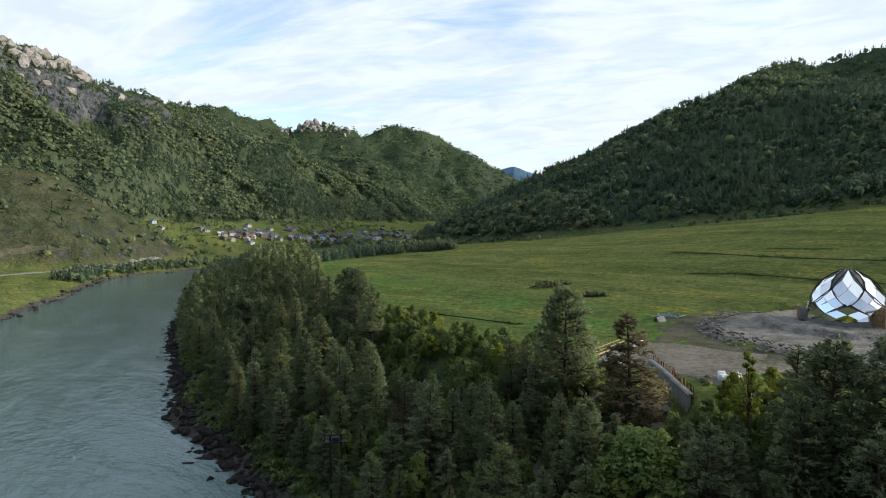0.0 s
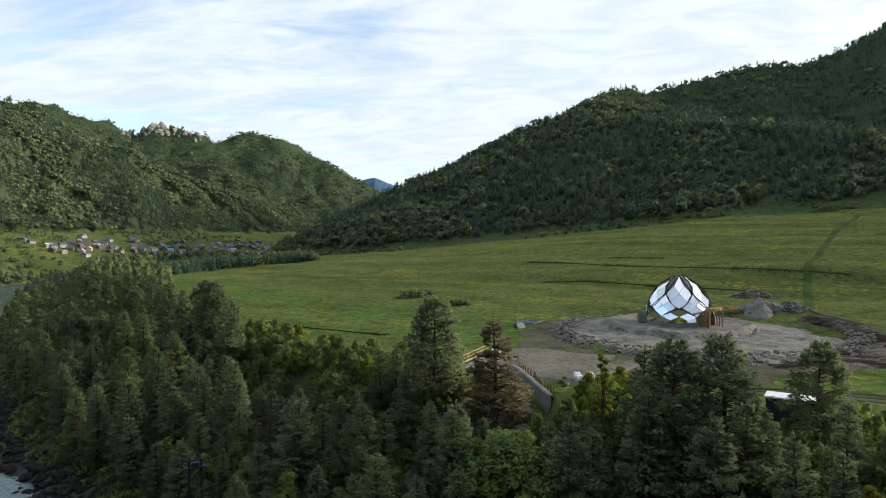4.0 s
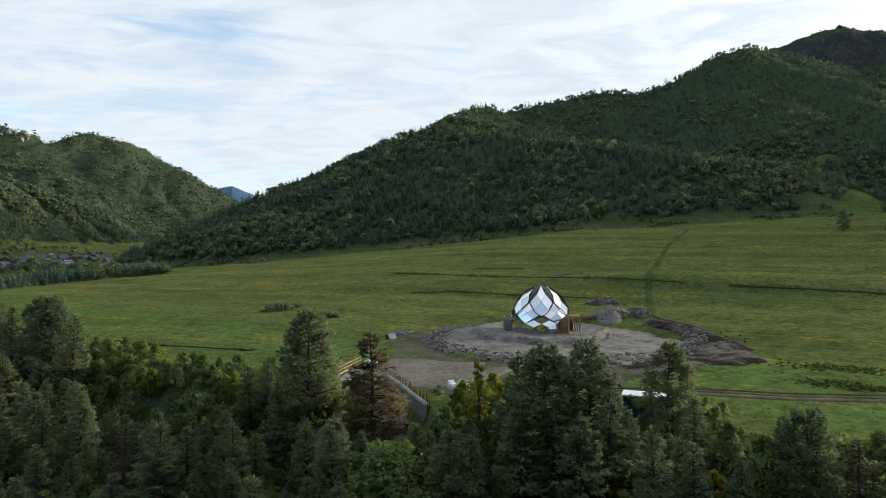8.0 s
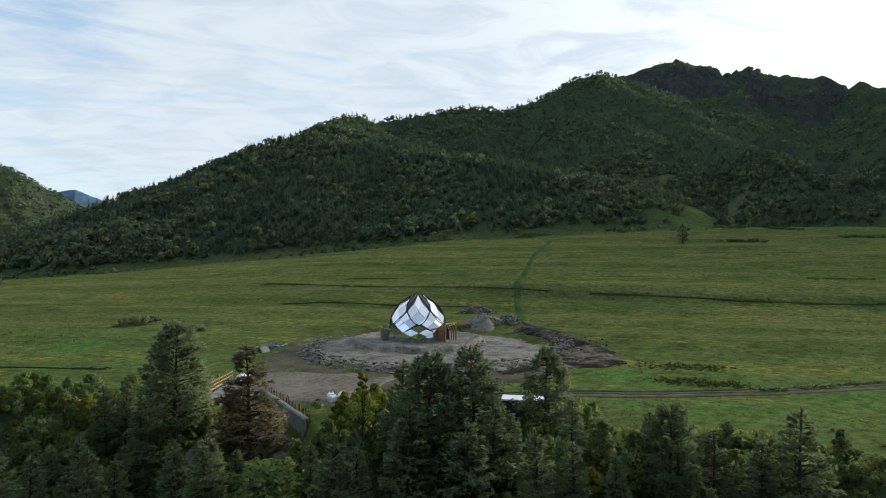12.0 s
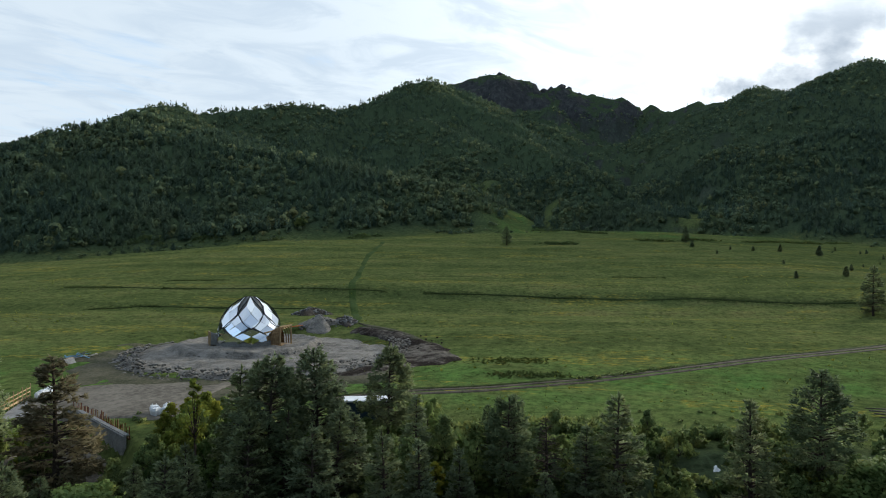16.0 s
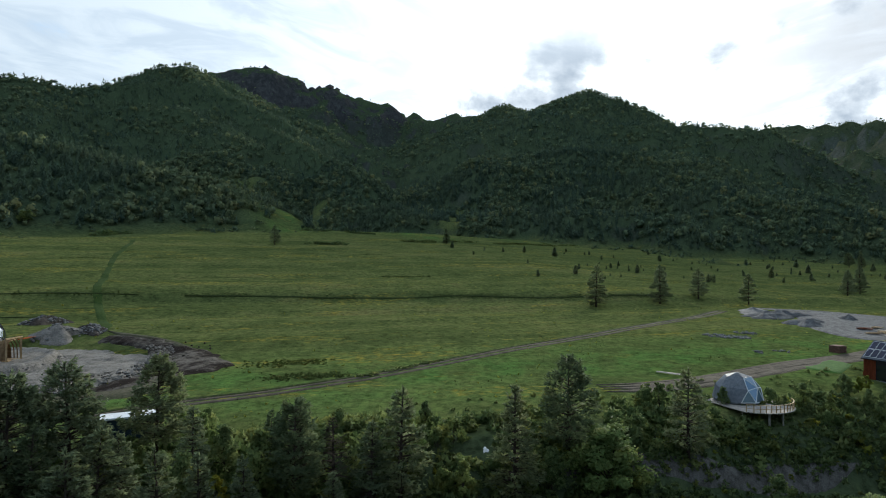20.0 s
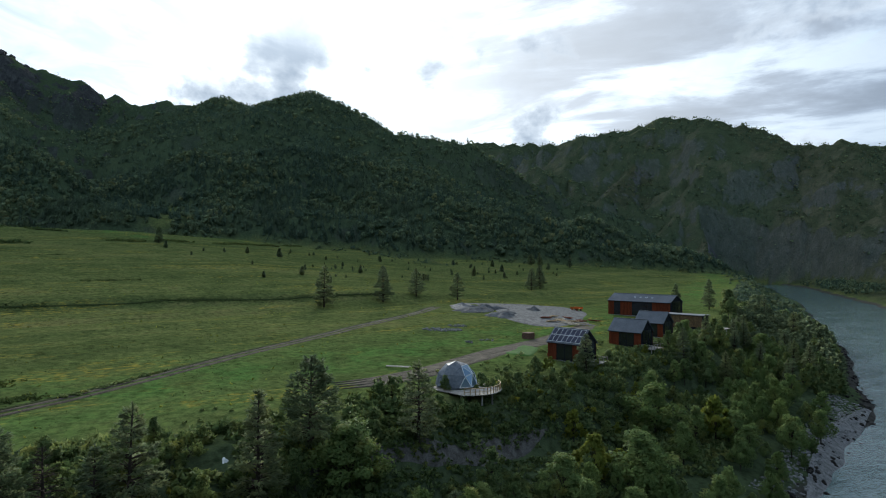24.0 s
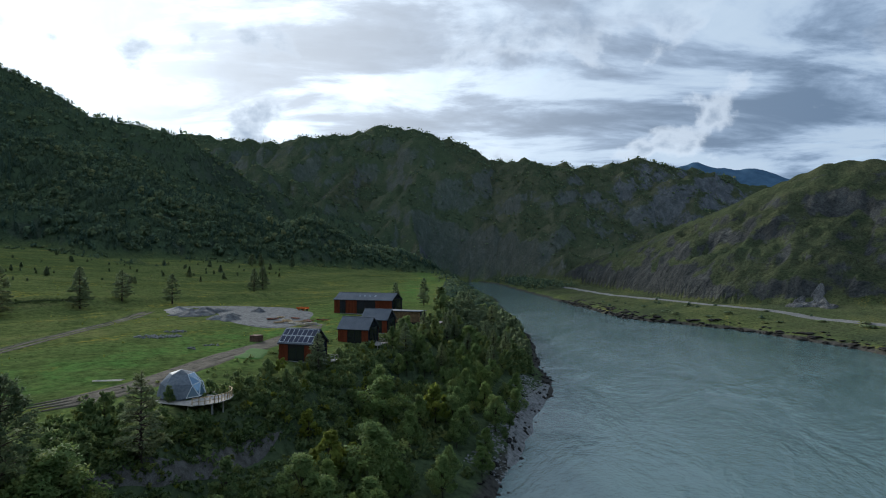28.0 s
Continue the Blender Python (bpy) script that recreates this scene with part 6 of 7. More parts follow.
def timber_fence():
    a, b = Vector((25.6, 104.5, 0)), Vector((33.5, 114.7, 0))
    z = max(ground_z(a.x, a.y), ground_z(b.x, b.y))
    f = thing("timber_fence", pose(0, 0, 0), "pale timber guard rail at the edge of a concrete platform", "fence")
    for k in range(9):
        p = a.lerp(b, k / 8)
        part("post", beam((p.x, p.y, z - 0.5), (p.x, p.y, z + 2.0 - 0.3 * (k % 2)), 0.12), WOOD, f)
    for h in (0.75, 1.35):
        part("rail", beam((a.x, a.y, z + h), (b.x, b.y, z + h), 0.05, 0.16), WOOD, f)
    part("kick_board", beam((a.x, a.y, z + 0.15), (b.x, b.y, z + 0.15), 0.06, 0.3), WOOD, f)
    plat = thing("concrete_platform", pose(0, 0, 0), "bare concrete platform with a crumbling edge", "platform")
    side = Vector((2.8, -2.2, 0))
    part("slab", slab([(a.x - 0.6, a.y - 1.5, z - 0.35), (a.x + side.x, a.y + side.y - 1.5, z - 0.35), (b.x + side.x, b.y + side.y, z - 0.1), (b.x, b.y, z - 0.1)], 2.4), CONCRETE, plat)


timber_fence()


def big_bag(x, y, turn, s=1.0):
    z = ground_z(x, y) + 0.15
    bag = thing("bulk_bag", pose(x, y, z, 0, 0, turn), "white woven bulk bag full of sand", "bag", "bulk bags")
    b = box(-0.55 * s, -0.55 * s, 0, 0.55 * s, 0.55 * s, 1.05 * s)
    bmesh.ops.subdivide_edges(b, edges=list(b.edges), cuts=3, use_grid_fill=True)
    for v in b.verts:
        t = v.co.z / (1.05 * s)
        k = 1 + 0.16 * math.sin(t * 3.0) - 0.12 * (t > 0.9)
        v.co.x, v.co.y = v.co.x * k + 0.03 * noise.noise(v.co * 3), v.co.y * k
    part("sack", b, WHITE_PAINT, bag)
    for sx in (-1, 1):
        for sy in (-1, 1):
            part("loop", beam((sx * 0.35 * s, sy * 0.35 * s, 1.0 * s), (sx * 0.28 * s, sy * 0.2 * s, 1.28 * s), 0.06), WHITE_PAINT, bag)


for x, y, t in ((40.2, 88.9, 10), (41.4, 88.3, 40), (40.6, 90.2, -20), (42.3, 89.4, 5), (34.6, 112.5, 15), (35.9, 113.6, 40), (33.6, 111.2, 0)):
    big_bag(x, y, t, 0.92)


def teal_shed():
    x, y = 57.5, 64.5
    z = ground_z(x, y)
    s = thing("shed", pose(x, y, z, 0, 0, -47), "dark teal site cabin with a white flat roof", "shed")
    part("wall", box(-3.2, -1.3, 0.1, 3.2, 1.3, 2.7, 0.03), TEAL, s)
    part("roof", box(-3.4, -1.5, 2.72, 3.4, 1.5, 2.95, 0.03), WHITE_PAINT, s)
    part("floor_frame", box(-3.2, -1.3, -0.3, 3.2, 1.3, 0.1), RIB, s)
    part("stove_pipe", tube([(0.3, 0.6, 2.9), (0.3, 0.6, 3.9)], [0.09, 0.09], 8), RIB, s)
    for k in range(13):
        part("seam", box(-3.2 + 0.5 * k, -1.345, 0.15, -3.15 + 0.5 * k, -1.302, 2.68), TEAL, s)


teal_shed()

# --- brush and debris on the meadow ---
def brush_pile(x, y, r0, h, seed):
    rr = np.random.default_rng(abs(int(seed)))
    pile = thing("brush_pile", pose(x, y, ground_z(x, y)), "heap of cut branches and dark brush on the meadow", "brush", "brush piles")
    twigs = []
    for _ in range(150):
        a, q = rr.uniform(0, 6.28), r0 * math.sqrt(rr.random())
        p = Vector((q * math.cos(a), q * math.sin(a) * 0.6, h * (1 - q / r0) * rr.uniform(0.2, 1)))
        d = Vector(rr.normal(0, 1, 3) * (1, 1, 0.35)).normalized() * float(rr.uniform(0.6, 1.6))
        twigs.append(tube([p - d, p, p + d], [0.05, 0.04, 0.015], 4))
    part("brushwood", join(twigs), BARK, pile)
    c = [np.array((rr.uniform(-r0, r0) * 0.7, rr.uniform(-r0, r0) * 0.4, rr.uniform(0.2, h * 0.8))) for _ in range(120)]
    foliage("dry_foliage", sprays(rr, c, [np.array((0, 0, 1.0))] * 120, [0.8] * 120), 3, NEEDLES, pile, 0.0)


brush_pile(33.8, 199.5, 6.0, 2.6, 1)
brush_pile(38.5, 205, 4.0, 1.3, 2)
brush_pile(43.3, 175.5, 4.0, 1.4, 3)


def debris():
    x, y = 51.0, 140.5
    d = thing("debris_pile", pose(x, y, ground_z(x, y)), "pile of planks, sheets and blue tarpaulin on the grass", "debris")
    rr = random.Random(8)
    for k in range(26):
        a = rr.uniform(0, 3.14)
        p = Vector((rr.uniform(-3, 3), rr.uniform(-1.5, 1.5), rr.uniform(0.1, 0.8)))
        q = Vector((math.cos(a), math.sin(a), rr.uniform(-.15, .3))) * rr.uniform(0.7, 1.6)
        part("plank", beam(p - q, p + q, rr.uniform(0.15, 0.5), 0.06), [GREY_WOOD, BLUE, SHEET, BLUE, RIB][k % 5], d)
    t = thing("tarpaulin_tent", pose(47.8, 136.8, ground_z(47.8, 136.8), 0, 0, 25), "small sagging grey tarpaulin tent", "tent")
    part("sheet", join([slab([(-1.2, -0.8, 0), (1.2, -0.8, 0), (1.1, 0, 1.1), (-1.1, 0, 1.0)], 0.03), slab([(1.2, 0.8, 0), (-1.2, 0.8, 0), (-1.1, 0, 1.0), (1.1, 0, 1.1)], 0.03)]), CONCRETE, t)
    part("ridge_pole", beam((-1.15, 0, 1.0), (1.15, 0, 1.1), 0.05), WOOD, t)


debris()

# --- tracks ---
FARM = [(58, 77), (66, 73), (73, 67.5), (80, 60), (95, 50), (113, 40.5), (141, 25), (177, 4.6), (205, -12), (240, -30)]
for off in (-0.95, 0.95):
    strip("farm_track", FARM, 1.1, TRACK, "wheel rut of the earth track across the meadow", "track", 0.12, 0.9, off)
strip("track_verge", FARM, 0.9, BANK_GRASS, "dark grassy verge beside the earth track", "track", 0.16, 1.4, 1.9)
SITE = ([(103, 9), (107, 0.7), (115, -8.6), (126, -18), (138, -28.5), (153, -44.5), (172, -60), (190, -73)])
for off, w in ((-1.9, 2.2), (-0.3, 1.6), (1.2, 2.4), (2.6, 1.2)):
    strip("site_track", SITE, w, TRACK, "muddy wheel rut of the site track past the cabins", "track", 0.13, 1.2, off)
strip("grass_path", [(120, 129), (133, 143), (152, 164), (170, 183), (195, 204), (242, 245), (311, 296)], 2.6, surface("worn_grass", (0.026, 0.052, 0.012), (0.058, 0.088, 0.022), 2.0, 0.95, 0.5, 0.05), "faint path worn into the meadow grass", "path", 0.12)
strip("wall_ramp", [(31.5, 98), (31, 93), (30.5, 88), (29, 82), (26, 78)], 4.2, CLAY, "bare earth ramp below the concrete wall", "track", 0.16, 0.9)
strip("bank_path", [(14.6, 74.5), (13.8, 76.9), (12.6, 81), (12.3, 84.8), (14.5, 87.2), (17.8, 88.4), (20.5, 88.8), (25, 93), (30, 98)], 1.6, CLAY, "narrow gravel path down through the pines", "path", 0.15)
strip("valley_road", [(-60, -320), (60, -340), (130, -361), (170, -375), (235, -398), (300, -425), (346, -447)] + [place_of(u, float(np.interp(u, FAR_U, FAR_S)) - 48) for u in (620, 700, 790, 860)], 6.0, ASPHALT, "grey valley road along the far bank", "road", 0.4, 0.1)

strip("eroded_scarp", [(71, 15), (75, 8), (80, -2), (86, -11), (92, -20), (97, -27)], 3.0, surface("eroded_bank", (0.060, 0.056, 0.049), (0.170, 0.160, 0.143), 1.2, 0.95, 1.0, 0.2, stretch=(1, 1, 0.3)), "bare grey eroded bank above the bench", "scarp", 0.25, 0.9)

# --- geodesic dome on its deck ---
def geodesic():
    x, y, z = 103.0, -12.0, 19.3
    r0 = 3.8
    dome = thing("geodesic_dome", pose(x, y, z, 0, 0, 35), "geodesic dome house, slate shingles and a glazed side", "dome house")
    b = bmesh.new()
    bmesh.ops.create_icosphere(b, subdivisions=2, radius=r0, matrix=Matrix.Rotation(radians(18), 4, "Z"))
    b.verts.ensure_lookup_table()
    for v in b.verts:
        v.co.z = max(v.co.z, -0.35) + 0.35
        v.co.z *= 1.08
    faces = [[v.co.copy() for v in f.verts] for f in b.faces if f.calc_area() > 0.15 and f.calc_center_median().z > 0.05]
    b.free()
    edges = set()
    for tri in faces:
        c = sum(tri, Vector()) / 3
        glazed = -0.72 * c.x - 0.70 * c.y > 1.1 and c.z > 0.5
        if (tri[1] - tri[0]).cross(tri[2] - tri[0]).dot(c - Vector((0, 0, 1))) < 0:
            tri = tri[::-1]
        if glazed:
            part("glass_panel", slab([p.lerp(c, 0.03) for p in tri], 0.03), DOME_GLASS, dome, "triangular glass panel")
            for p, q in ((tri[0], tri[1]), (tri[1], tri[2]), (tri[2], tri[0])):
                edges.add(tuple(sorted((tuple(round(k, 3) for k in p), tuple(round(k, 3) for k in q)))))
        else:
            panel = part("shingle_panel", slab(tri, 0.08), SHINGLE, dome)
            n = 8
            rows = []
            for k in range(n):
                lo, hi = k / n, (k + 1.15) / n
                top = max(tri, key=lambda p: p.z)
                others = [p for p in tri if p is not top]
                nrm = (tri[1] - tri[0]).cross(tri[2] - tri[0]).normalized()
                p0, p1 = top.lerp(others[0], min(hi, 1)), top.lerp(others[1], min(hi, 1))
                q0, q1 = top.lerp(others[0], lo), top.lerp(others[1], lo)
                quad = [p0 + nrm * 0.06, p1 + nrm * 0.06, q1 + nrm * 0.015, q0 + nrm * 0.015]
                if (quad[1] - quad[0]).cross(quad[2] - quad[0]).dot(nrm) < 0:
                    quad = quad[::-1]
                rows.append(slab(quad, 0.02))
            part("shingling", join(rows), SHINGLE, panel)
    for p, q in edges:
        part("glazing_bar", beam(p, q, 0.10), WHITE_PAINT, dome)
    part("vent", tube([(1.2, 1.9, 2.95), (1.3, 2.1, 3.15)], [0.14, 0.14], 8), RIB, dome, "round dark vent")
    deck = thing("timber_deck", pose(x, y, z, 0, 0, 35), "curved grey timber deck with a pale rail", "deck")
    # boards run out towards the river, cut to a rounded end
    n = 26
    for k in range(n):
        yy = -5.6 + 10.4 * (k + 0.5) / n
        reach = -2.2 - 6.6 * math.sqrt(max(0.0, 1 - (yy / 6.2) ** 2))
        part("board", box(reach, yy - 0.19, -0.12, 2.8 if abs(yy) < 4.0 else 0.5, yy + 0.19, -0.02), GREY_WOOD, deck)
    last = None
    for k in range(15):
        yy = -5.4 + 10.0 * k / 14
        p = Vector((-2.1 - 6.5 * math.sqrt(max(0.0, 1 - (yy / 6.2) ** 2)), yy, 0))
        part("post", beam(p + Vector((0, 0, -0.1)), p + Vector((0, 0, 1.05)), 0.1), WOOD, deck)
        if last:
            part("top_rail", beam(last + Vector((0, 0, 1.07)), p + Vector((0, 0, 1.07)), 0.14, 0.08), WOOD, deck)
            part("mid_rail", beam(last + Vector((0, 0, 0.5)), p + Vector((0, 0, 0.5)), 0.05, 0.07), WOOD, deck)
        last = p
    for px in (-7.5, -5, -2.5, 1.5):
        for py in (-4, -1.3, 1.3, 3.8):
            if px > -6 or abs(py) < 3:
                w = Matrix.Rotation(radians(35), 3, "Z") @ Vector((px, py, 0))
                part("pile", beam((px, py, ground_z(x + w.x, y + w.y) - z - 0.3), (px, py, -0.12), 0.22), GREY_WOOD, deck)
    for py in (-4.5, -2.2, 0, 2.2, 4.0):
        part("joist", beam((-7.4 if abs(py) < 3 else -5.0, py, -0.24), (2.2, py, -0.24), 0.12, 0.22), GREY_WOOD, deck)


geodesic()


# --- cabins: local x runs from the river to the meadow, local y towards the upstream neighbour ---
def cabin(x, y, z, length, depth, eave, rise, label, solar=False, porch=True, roof_mat=SHEET, skylights=0, doors=((0.36, 0.62),)):
    h = thing("cabin", pose(x, y, z, 0, 0, 35), label, "cabin", "dark red cabins")
    L, D = length / 2, depth / 2
    part("foundation", box(-L, -D, -1.2, L, D, 0.08), CONCRETE, h)
    part("wall", box(-L + 0.05, -D + 0.05, 0.08, L - 0.05, D - 0.05, eave), DARK_BOARD, h, "dark wall")
    for sx in (-1, 1):
        gable = [(sx * (L - 0.05), -D + 0.05, eave), (sx * (L - 0.05), D - 0.05, eave), (sx * (L - 0.05), 0, eave + rise * 0.97)]
        part("gable", slab(gable if sx > 0 else gable[::-1], 0.12), DARK_BOARD if sx < 0 else RED_BOARD, h)
    # upright boards on the long sides, leaving the big dark doors free
    n = int(length / 0.22)
    w = length / n
    for k in range(n):
        f = (k + 0.5) / n
        open_side = any(a < f < b for a, b in doors)
        for sy in (1, -1):
            if sy > 0 and open_side:
                continue
            part("cladding_board", box(-L + k * w + 0.012, sy * (D - 0.04), 0.1, -L + (k + 1) * w - 0.012, sy * (D + 0.01 + 0.012 * (k % 2)), eave - 0.02), RED_BOARD, h)
    for a, b in doors:
        door = part("sliding_door", box(-L + a * length + 0.05, D - 0.03, 0.12, -L + b * length - 0.05, D + 0.0, eave - 0.15), GLASS, h, "dark glazed sliding door")
        for q in range(3):
            px = -L + length * (a + (b - a) * q / 2)
            part("door_frame", box(px - 0.05, D - 0.02, 0.1, px + 0.05, D + 0.05, eave - 0.1), DARK_BOARD, door)
    m = int(depth / 0.22)
    for k in range(m):
        q = -D + depth * (k + 0.5) / m
        top = eave + rise * (1 - abs(q) / D) - 0.1
        part("cladding_board", box(L - 0.05, q - 0.1, 0.1, L + 0.01 + 0.012 * (k % 2), q + 0.1, top), RED_BOARD, h)
    # river gable: glass behind a dark frame
    win = part("gable_window", box(-L - 0.02, -D * 0.72, 0.15, -L + 0.04, D * 0.72, eave + rise * 0.15), GLASS, h, "tall dark glazed gable")
    for q in (-0.72, -0.24, 0.24, 0.72):
        part("mullion", box(-L - 0.07, D * q - 0.06, 0.1, -L, D * q + 0.06, eave + rise * 0.15), DARK_BOARD, win)
    over = 0.3
    run = math.hypot(D + over, rise * (D + over) / D)
    for sy in (1, -1):
        e = (sy * (D + over), eave - rise * over / D)
        pts = [(-L - over, e[0], e[1]), (L + over, e[0], e[1]), (L + over, 0, eave + rise), (-L - over, 0, eave + rise)]
        if sy > 0:
            pts = pts[::-1]
        pts = [(p[0], p[1], p[2] + 0.14) for p in pts]
        slope = part("roof_slope", slab(pts, 0.14), roof_mat, h)
        for k in range(int(length / 0.55) + 1):
            px = -L - over + 0.05 + k * 0.55
            part("standing_seam", beam((px, e[0], e[1] + 0.16), (px, 0.0, eave + rise + 0.16), 0.035, 0.05), roof_mat, slope)
        part("gutter", beam((-L - over, e[0] + sy * 0.05, e[1] + 0.02), (L + over, e[0] + sy * 0.05, e[1] + 0.02), 0.12, 0.1), DARK_BOARD, slope)
    part("ridge_cap", beam((-L - over, 0, eave + rise + 0.17), (L + over, 0, eave + rise + 0.17), 0.3, 0.08), roof_mat, h)
    nrm = Vector((0, rise, D)).normalized()
    down = Vector((0, D, -rise)).normalized()
    top = Vector((0, 0, eave + rise + 0.14))
    if solar:
        for i in range(7):
            for j in range(2):
                a0, a1 = -L + 0.15 + i * (length - 0.1) / 7, -L + 0.15 + (i + 1) * (length - 0.1) / 7 - 0.12
                d0, d1 = 0.35 + j * (run - 0.6) / 2, 0.35 + (j + 1) * (run - 0.6) / 2 - 0.1
                q = [Vector((ax, 0, 0)) + top + down * dd + nrm * 0.14 for ax, dd in ((a1, d0), (a1, d1), (a0, d1), (a0, d0))]
                pv = part("solar_panel", slab(q, 0.05), WHITE_PAINT, h, "dark blue solar panel in a pale frame")
                c = sum(q, Vector()) / 4
                part("solar_glass", slab([p.lerp(c, 0.07) + nrm * 0.008 for p in q], 0.01), SOLAR, pv)
    for k in range(skylights):
        c = top + down * run * 0.45 + Vector((-L * 0.35 + k * 2.4 + 0.0, 0, 0))
        sky_win = part("skylight", slab([c + Vector((i * 0.32, 0, 0)) + down * j * 0.3 + nrm * 0.1 for i, j in ((-1, -1), (1, -1), (1, 1), (-1, 1))], 0.16), WHITE_PAINT, h, "small pale roof light")
        part("pane", slab([c + Vector((i * 0.26, 0, 0)) + down * j * 0.24 + nrm * 0.11 for i, j in ((-1, -1), (1, -1), (1, 1), (-1, 1))], 0.01), DOME_GLASS, sky_win)
    if porch:
        d = part("porch_deck", box(-L - 3.0, -D, -0.22, -L - 0.02, D, -0.04), GREY_WOOD, h, "timber porch facing the river")
        for q in (-D, -D / 2, 0, D / 2, D):
            part("rail_post", beam((-L - 2.9, q * 0.98, -1.6), (-L - 2.9, q * 0.98, 1.0), 0.11), GREY_WOOD, d)
        part("rail", beam((-L - 2.9, -D, 1.0), (-L - 2.9, D, 1.0), 0.1, 0.07), GREY_WOOD, d)
        for sy in (-1, 1):
            part("rail", beam((-L - 2.9, sy * D * 0.98, 1.0), (-L - 0.05, sy * D * 0.98, 1.0), 0.1, 0.07), GREY_WOOD, d)
        step = part("entry_step", box(L + 0.02, -1.2, -0.4, L + 1.6, 1.4, 0.0), RED_BOARD, h, "small red entry step with a rail")
        for q in (-1.1, 1.3):
            part("step_rail", beam((L + 1.5, q, -0.4), (L + 1.5, q, 1.0), 0.1), RED_BOARD, step)
    return h


def front(px, py, depth):
    """The middle of a cabin whose upstream wall stands at px, py."""
    return px + DU[0] * depth / 2, py + DU[1] * depth / 2


x, y = front(127.4, -41.2, 6.4)
cabin(x, y, 19.2, 8.8, 6.4, 4.1, 2.9, "rust-red cabin with a roof of solar panels", True, doors=((0.24, 0.72),))
x, y = front(148.8, -66.0, 6.4)
cabin(x, y, 19.0, 9.4, 6.4, 4.1, 3.0, "rust-red cabin with a grey sheet roof", doors=((0.22, 0.68),))
x, y = front(166.5, -82.0, 6.4)
cabin(x, y, 19.3, 9.0, 6.4, 4.2, 3.0, "rust-red cabin with a grey roof behind its neighbour", doors=((0.2, 0.6),))
x, y = front(218.5, -104.5, 10)
cabin(x, y, 20.6, 26.0, 10.0, 5.6, 2.6, "long rust-red barn with roof lights", skylights=4, porch=False, doors=((0.28, 0.60), (0.80, 0.90)))


def annex():
    x, y = 189.5, -106
    z = 20.0
    a = thing("timber_annex", pose(x, y, z, 0, 0, 35), "long timber-slatted annex with a flat pale roof", "annex")
    part("wall", box(-8, -2.5, -1.5, 6, 2.5, 3.6), DARK_BOARD, a)
    part("roof", box(-8.4, -3, 3.6, 6.4, 3, 3.85, 0.03), SHEET, a)
    for k in range(58):
        part("slat", box(-8 + k * 0.24, 2.5, -0.2, -7.85 + k * 0.24, 2.58, 3.5), BROWN_WOOD, a)
    deck = thing("river_terrace", pose(x, y, z, 0, 0, 35), "raised timber terrace jutting towards the river", "deck")
    for k in range(16):
        part("board", box(-15, -4 + k * 0.5, -0.35, -8.1, -3.52 + k * 0.5, -0.22), GREY_WOOD, deck)
    for px in (-14.8, -11.5, -8.5):
        for q in (-3.8, 0, 3.8):
            part("post", beam((px, q, -6), (px, q, -0.35), 0.25), GREY_WOOD, deck)


annex()

# --- yard by the barn ---
def gy_x(k, q):
    return 186 + 90 * k * (0.75 + 0.25 * q) + 4 * np.sin(6 * q)


def gy_y(k, q):
    return -76 + 24 * q + k * 10 * (q - 0.4) + 3 * np.sin(7 * k) - 12 * k * (1 - q)


draped("gravel_yard", gy_x, gy_y, 34, 18, GREY_GRAVEL, "yard of crushed grey stone beside the barn", "gravel", 0.22, lambda X, Y, Z, K, Q: Z - 0.4 * ((K < 0.02) | (K > 0.98) | (Q < 0.03) | (Q > 0.97)))
draped("lawn", lambda k, q: 131 + 13 * k + 3.5 * q, lambda k, q: -31.5 - 8 * k + 6 * (q - 0.5) * (1.2 - 0.5 * k), 16, 12, surface("mown_lawn", (0.036, 0.096, 0.016), (0.064, 0.150, 0.028), 1.5, 0.95, 0.6, 0.04), "bright green strip of lawn before the solar cabin", "lawn", 0.16, lambda X, Y, Z, K, Q: Z - 0.5 * np.clip((np.maximum(abs(2 * K - 1), abs(2 * Q - 1)) - 0.82 + 0.12 * fbm(X, Y, 3.0, 3, 74)) / 0.15, 0, 1))
mound("gravel_heap", 233, -46, 19, 5.5, 2.4, GREY_GRAVEL, "long bank of crushed grey stone beyond the yard", 8, -0.75)
mound("gravel_heap", 214, -50, 10, 5, 2.2, GREY_GRAVEL, "wide heap of crushed grey stone", 2, -0.5)
mound("gravel_heap", 236, -68, 4, 3, 1.8, GREY_GRAVEL, "pointed heap of crushed stone", 6, 0.2)
mound("gravel_heap", 244, -40, 12, 5, 1.5, STONE, "long low heap of broken stone", 4, -0.4)
for k, (x, y, t, l) in enumerate([(193, -66, 30, 5), (197, -70, 75, 4), (200, -74, 10, 5), (203, -67, 50, 3.5), (196, -62, 120, 4), (208, -72, 20, 4), (190, -70, 100, 5), (199, -66, 15, 5), (206, -63, 70, 4), (187, -66, 40, 4), (211, -68, 140, 4), (201, -79, 30, 5)]):
    stack("plank_stack", x, y, t, l, [PALE_TIMBER, WOOD, RED_BOARD][k % 3], ["loose pale planks on the yard", "yellowish planks on the yard", "dark red boards on the yard"][k % 3], 10)
stack("log", 118, -2.5, 62, 5, GREY_WOOD, "squared grey timbers lying beside the track", 3)


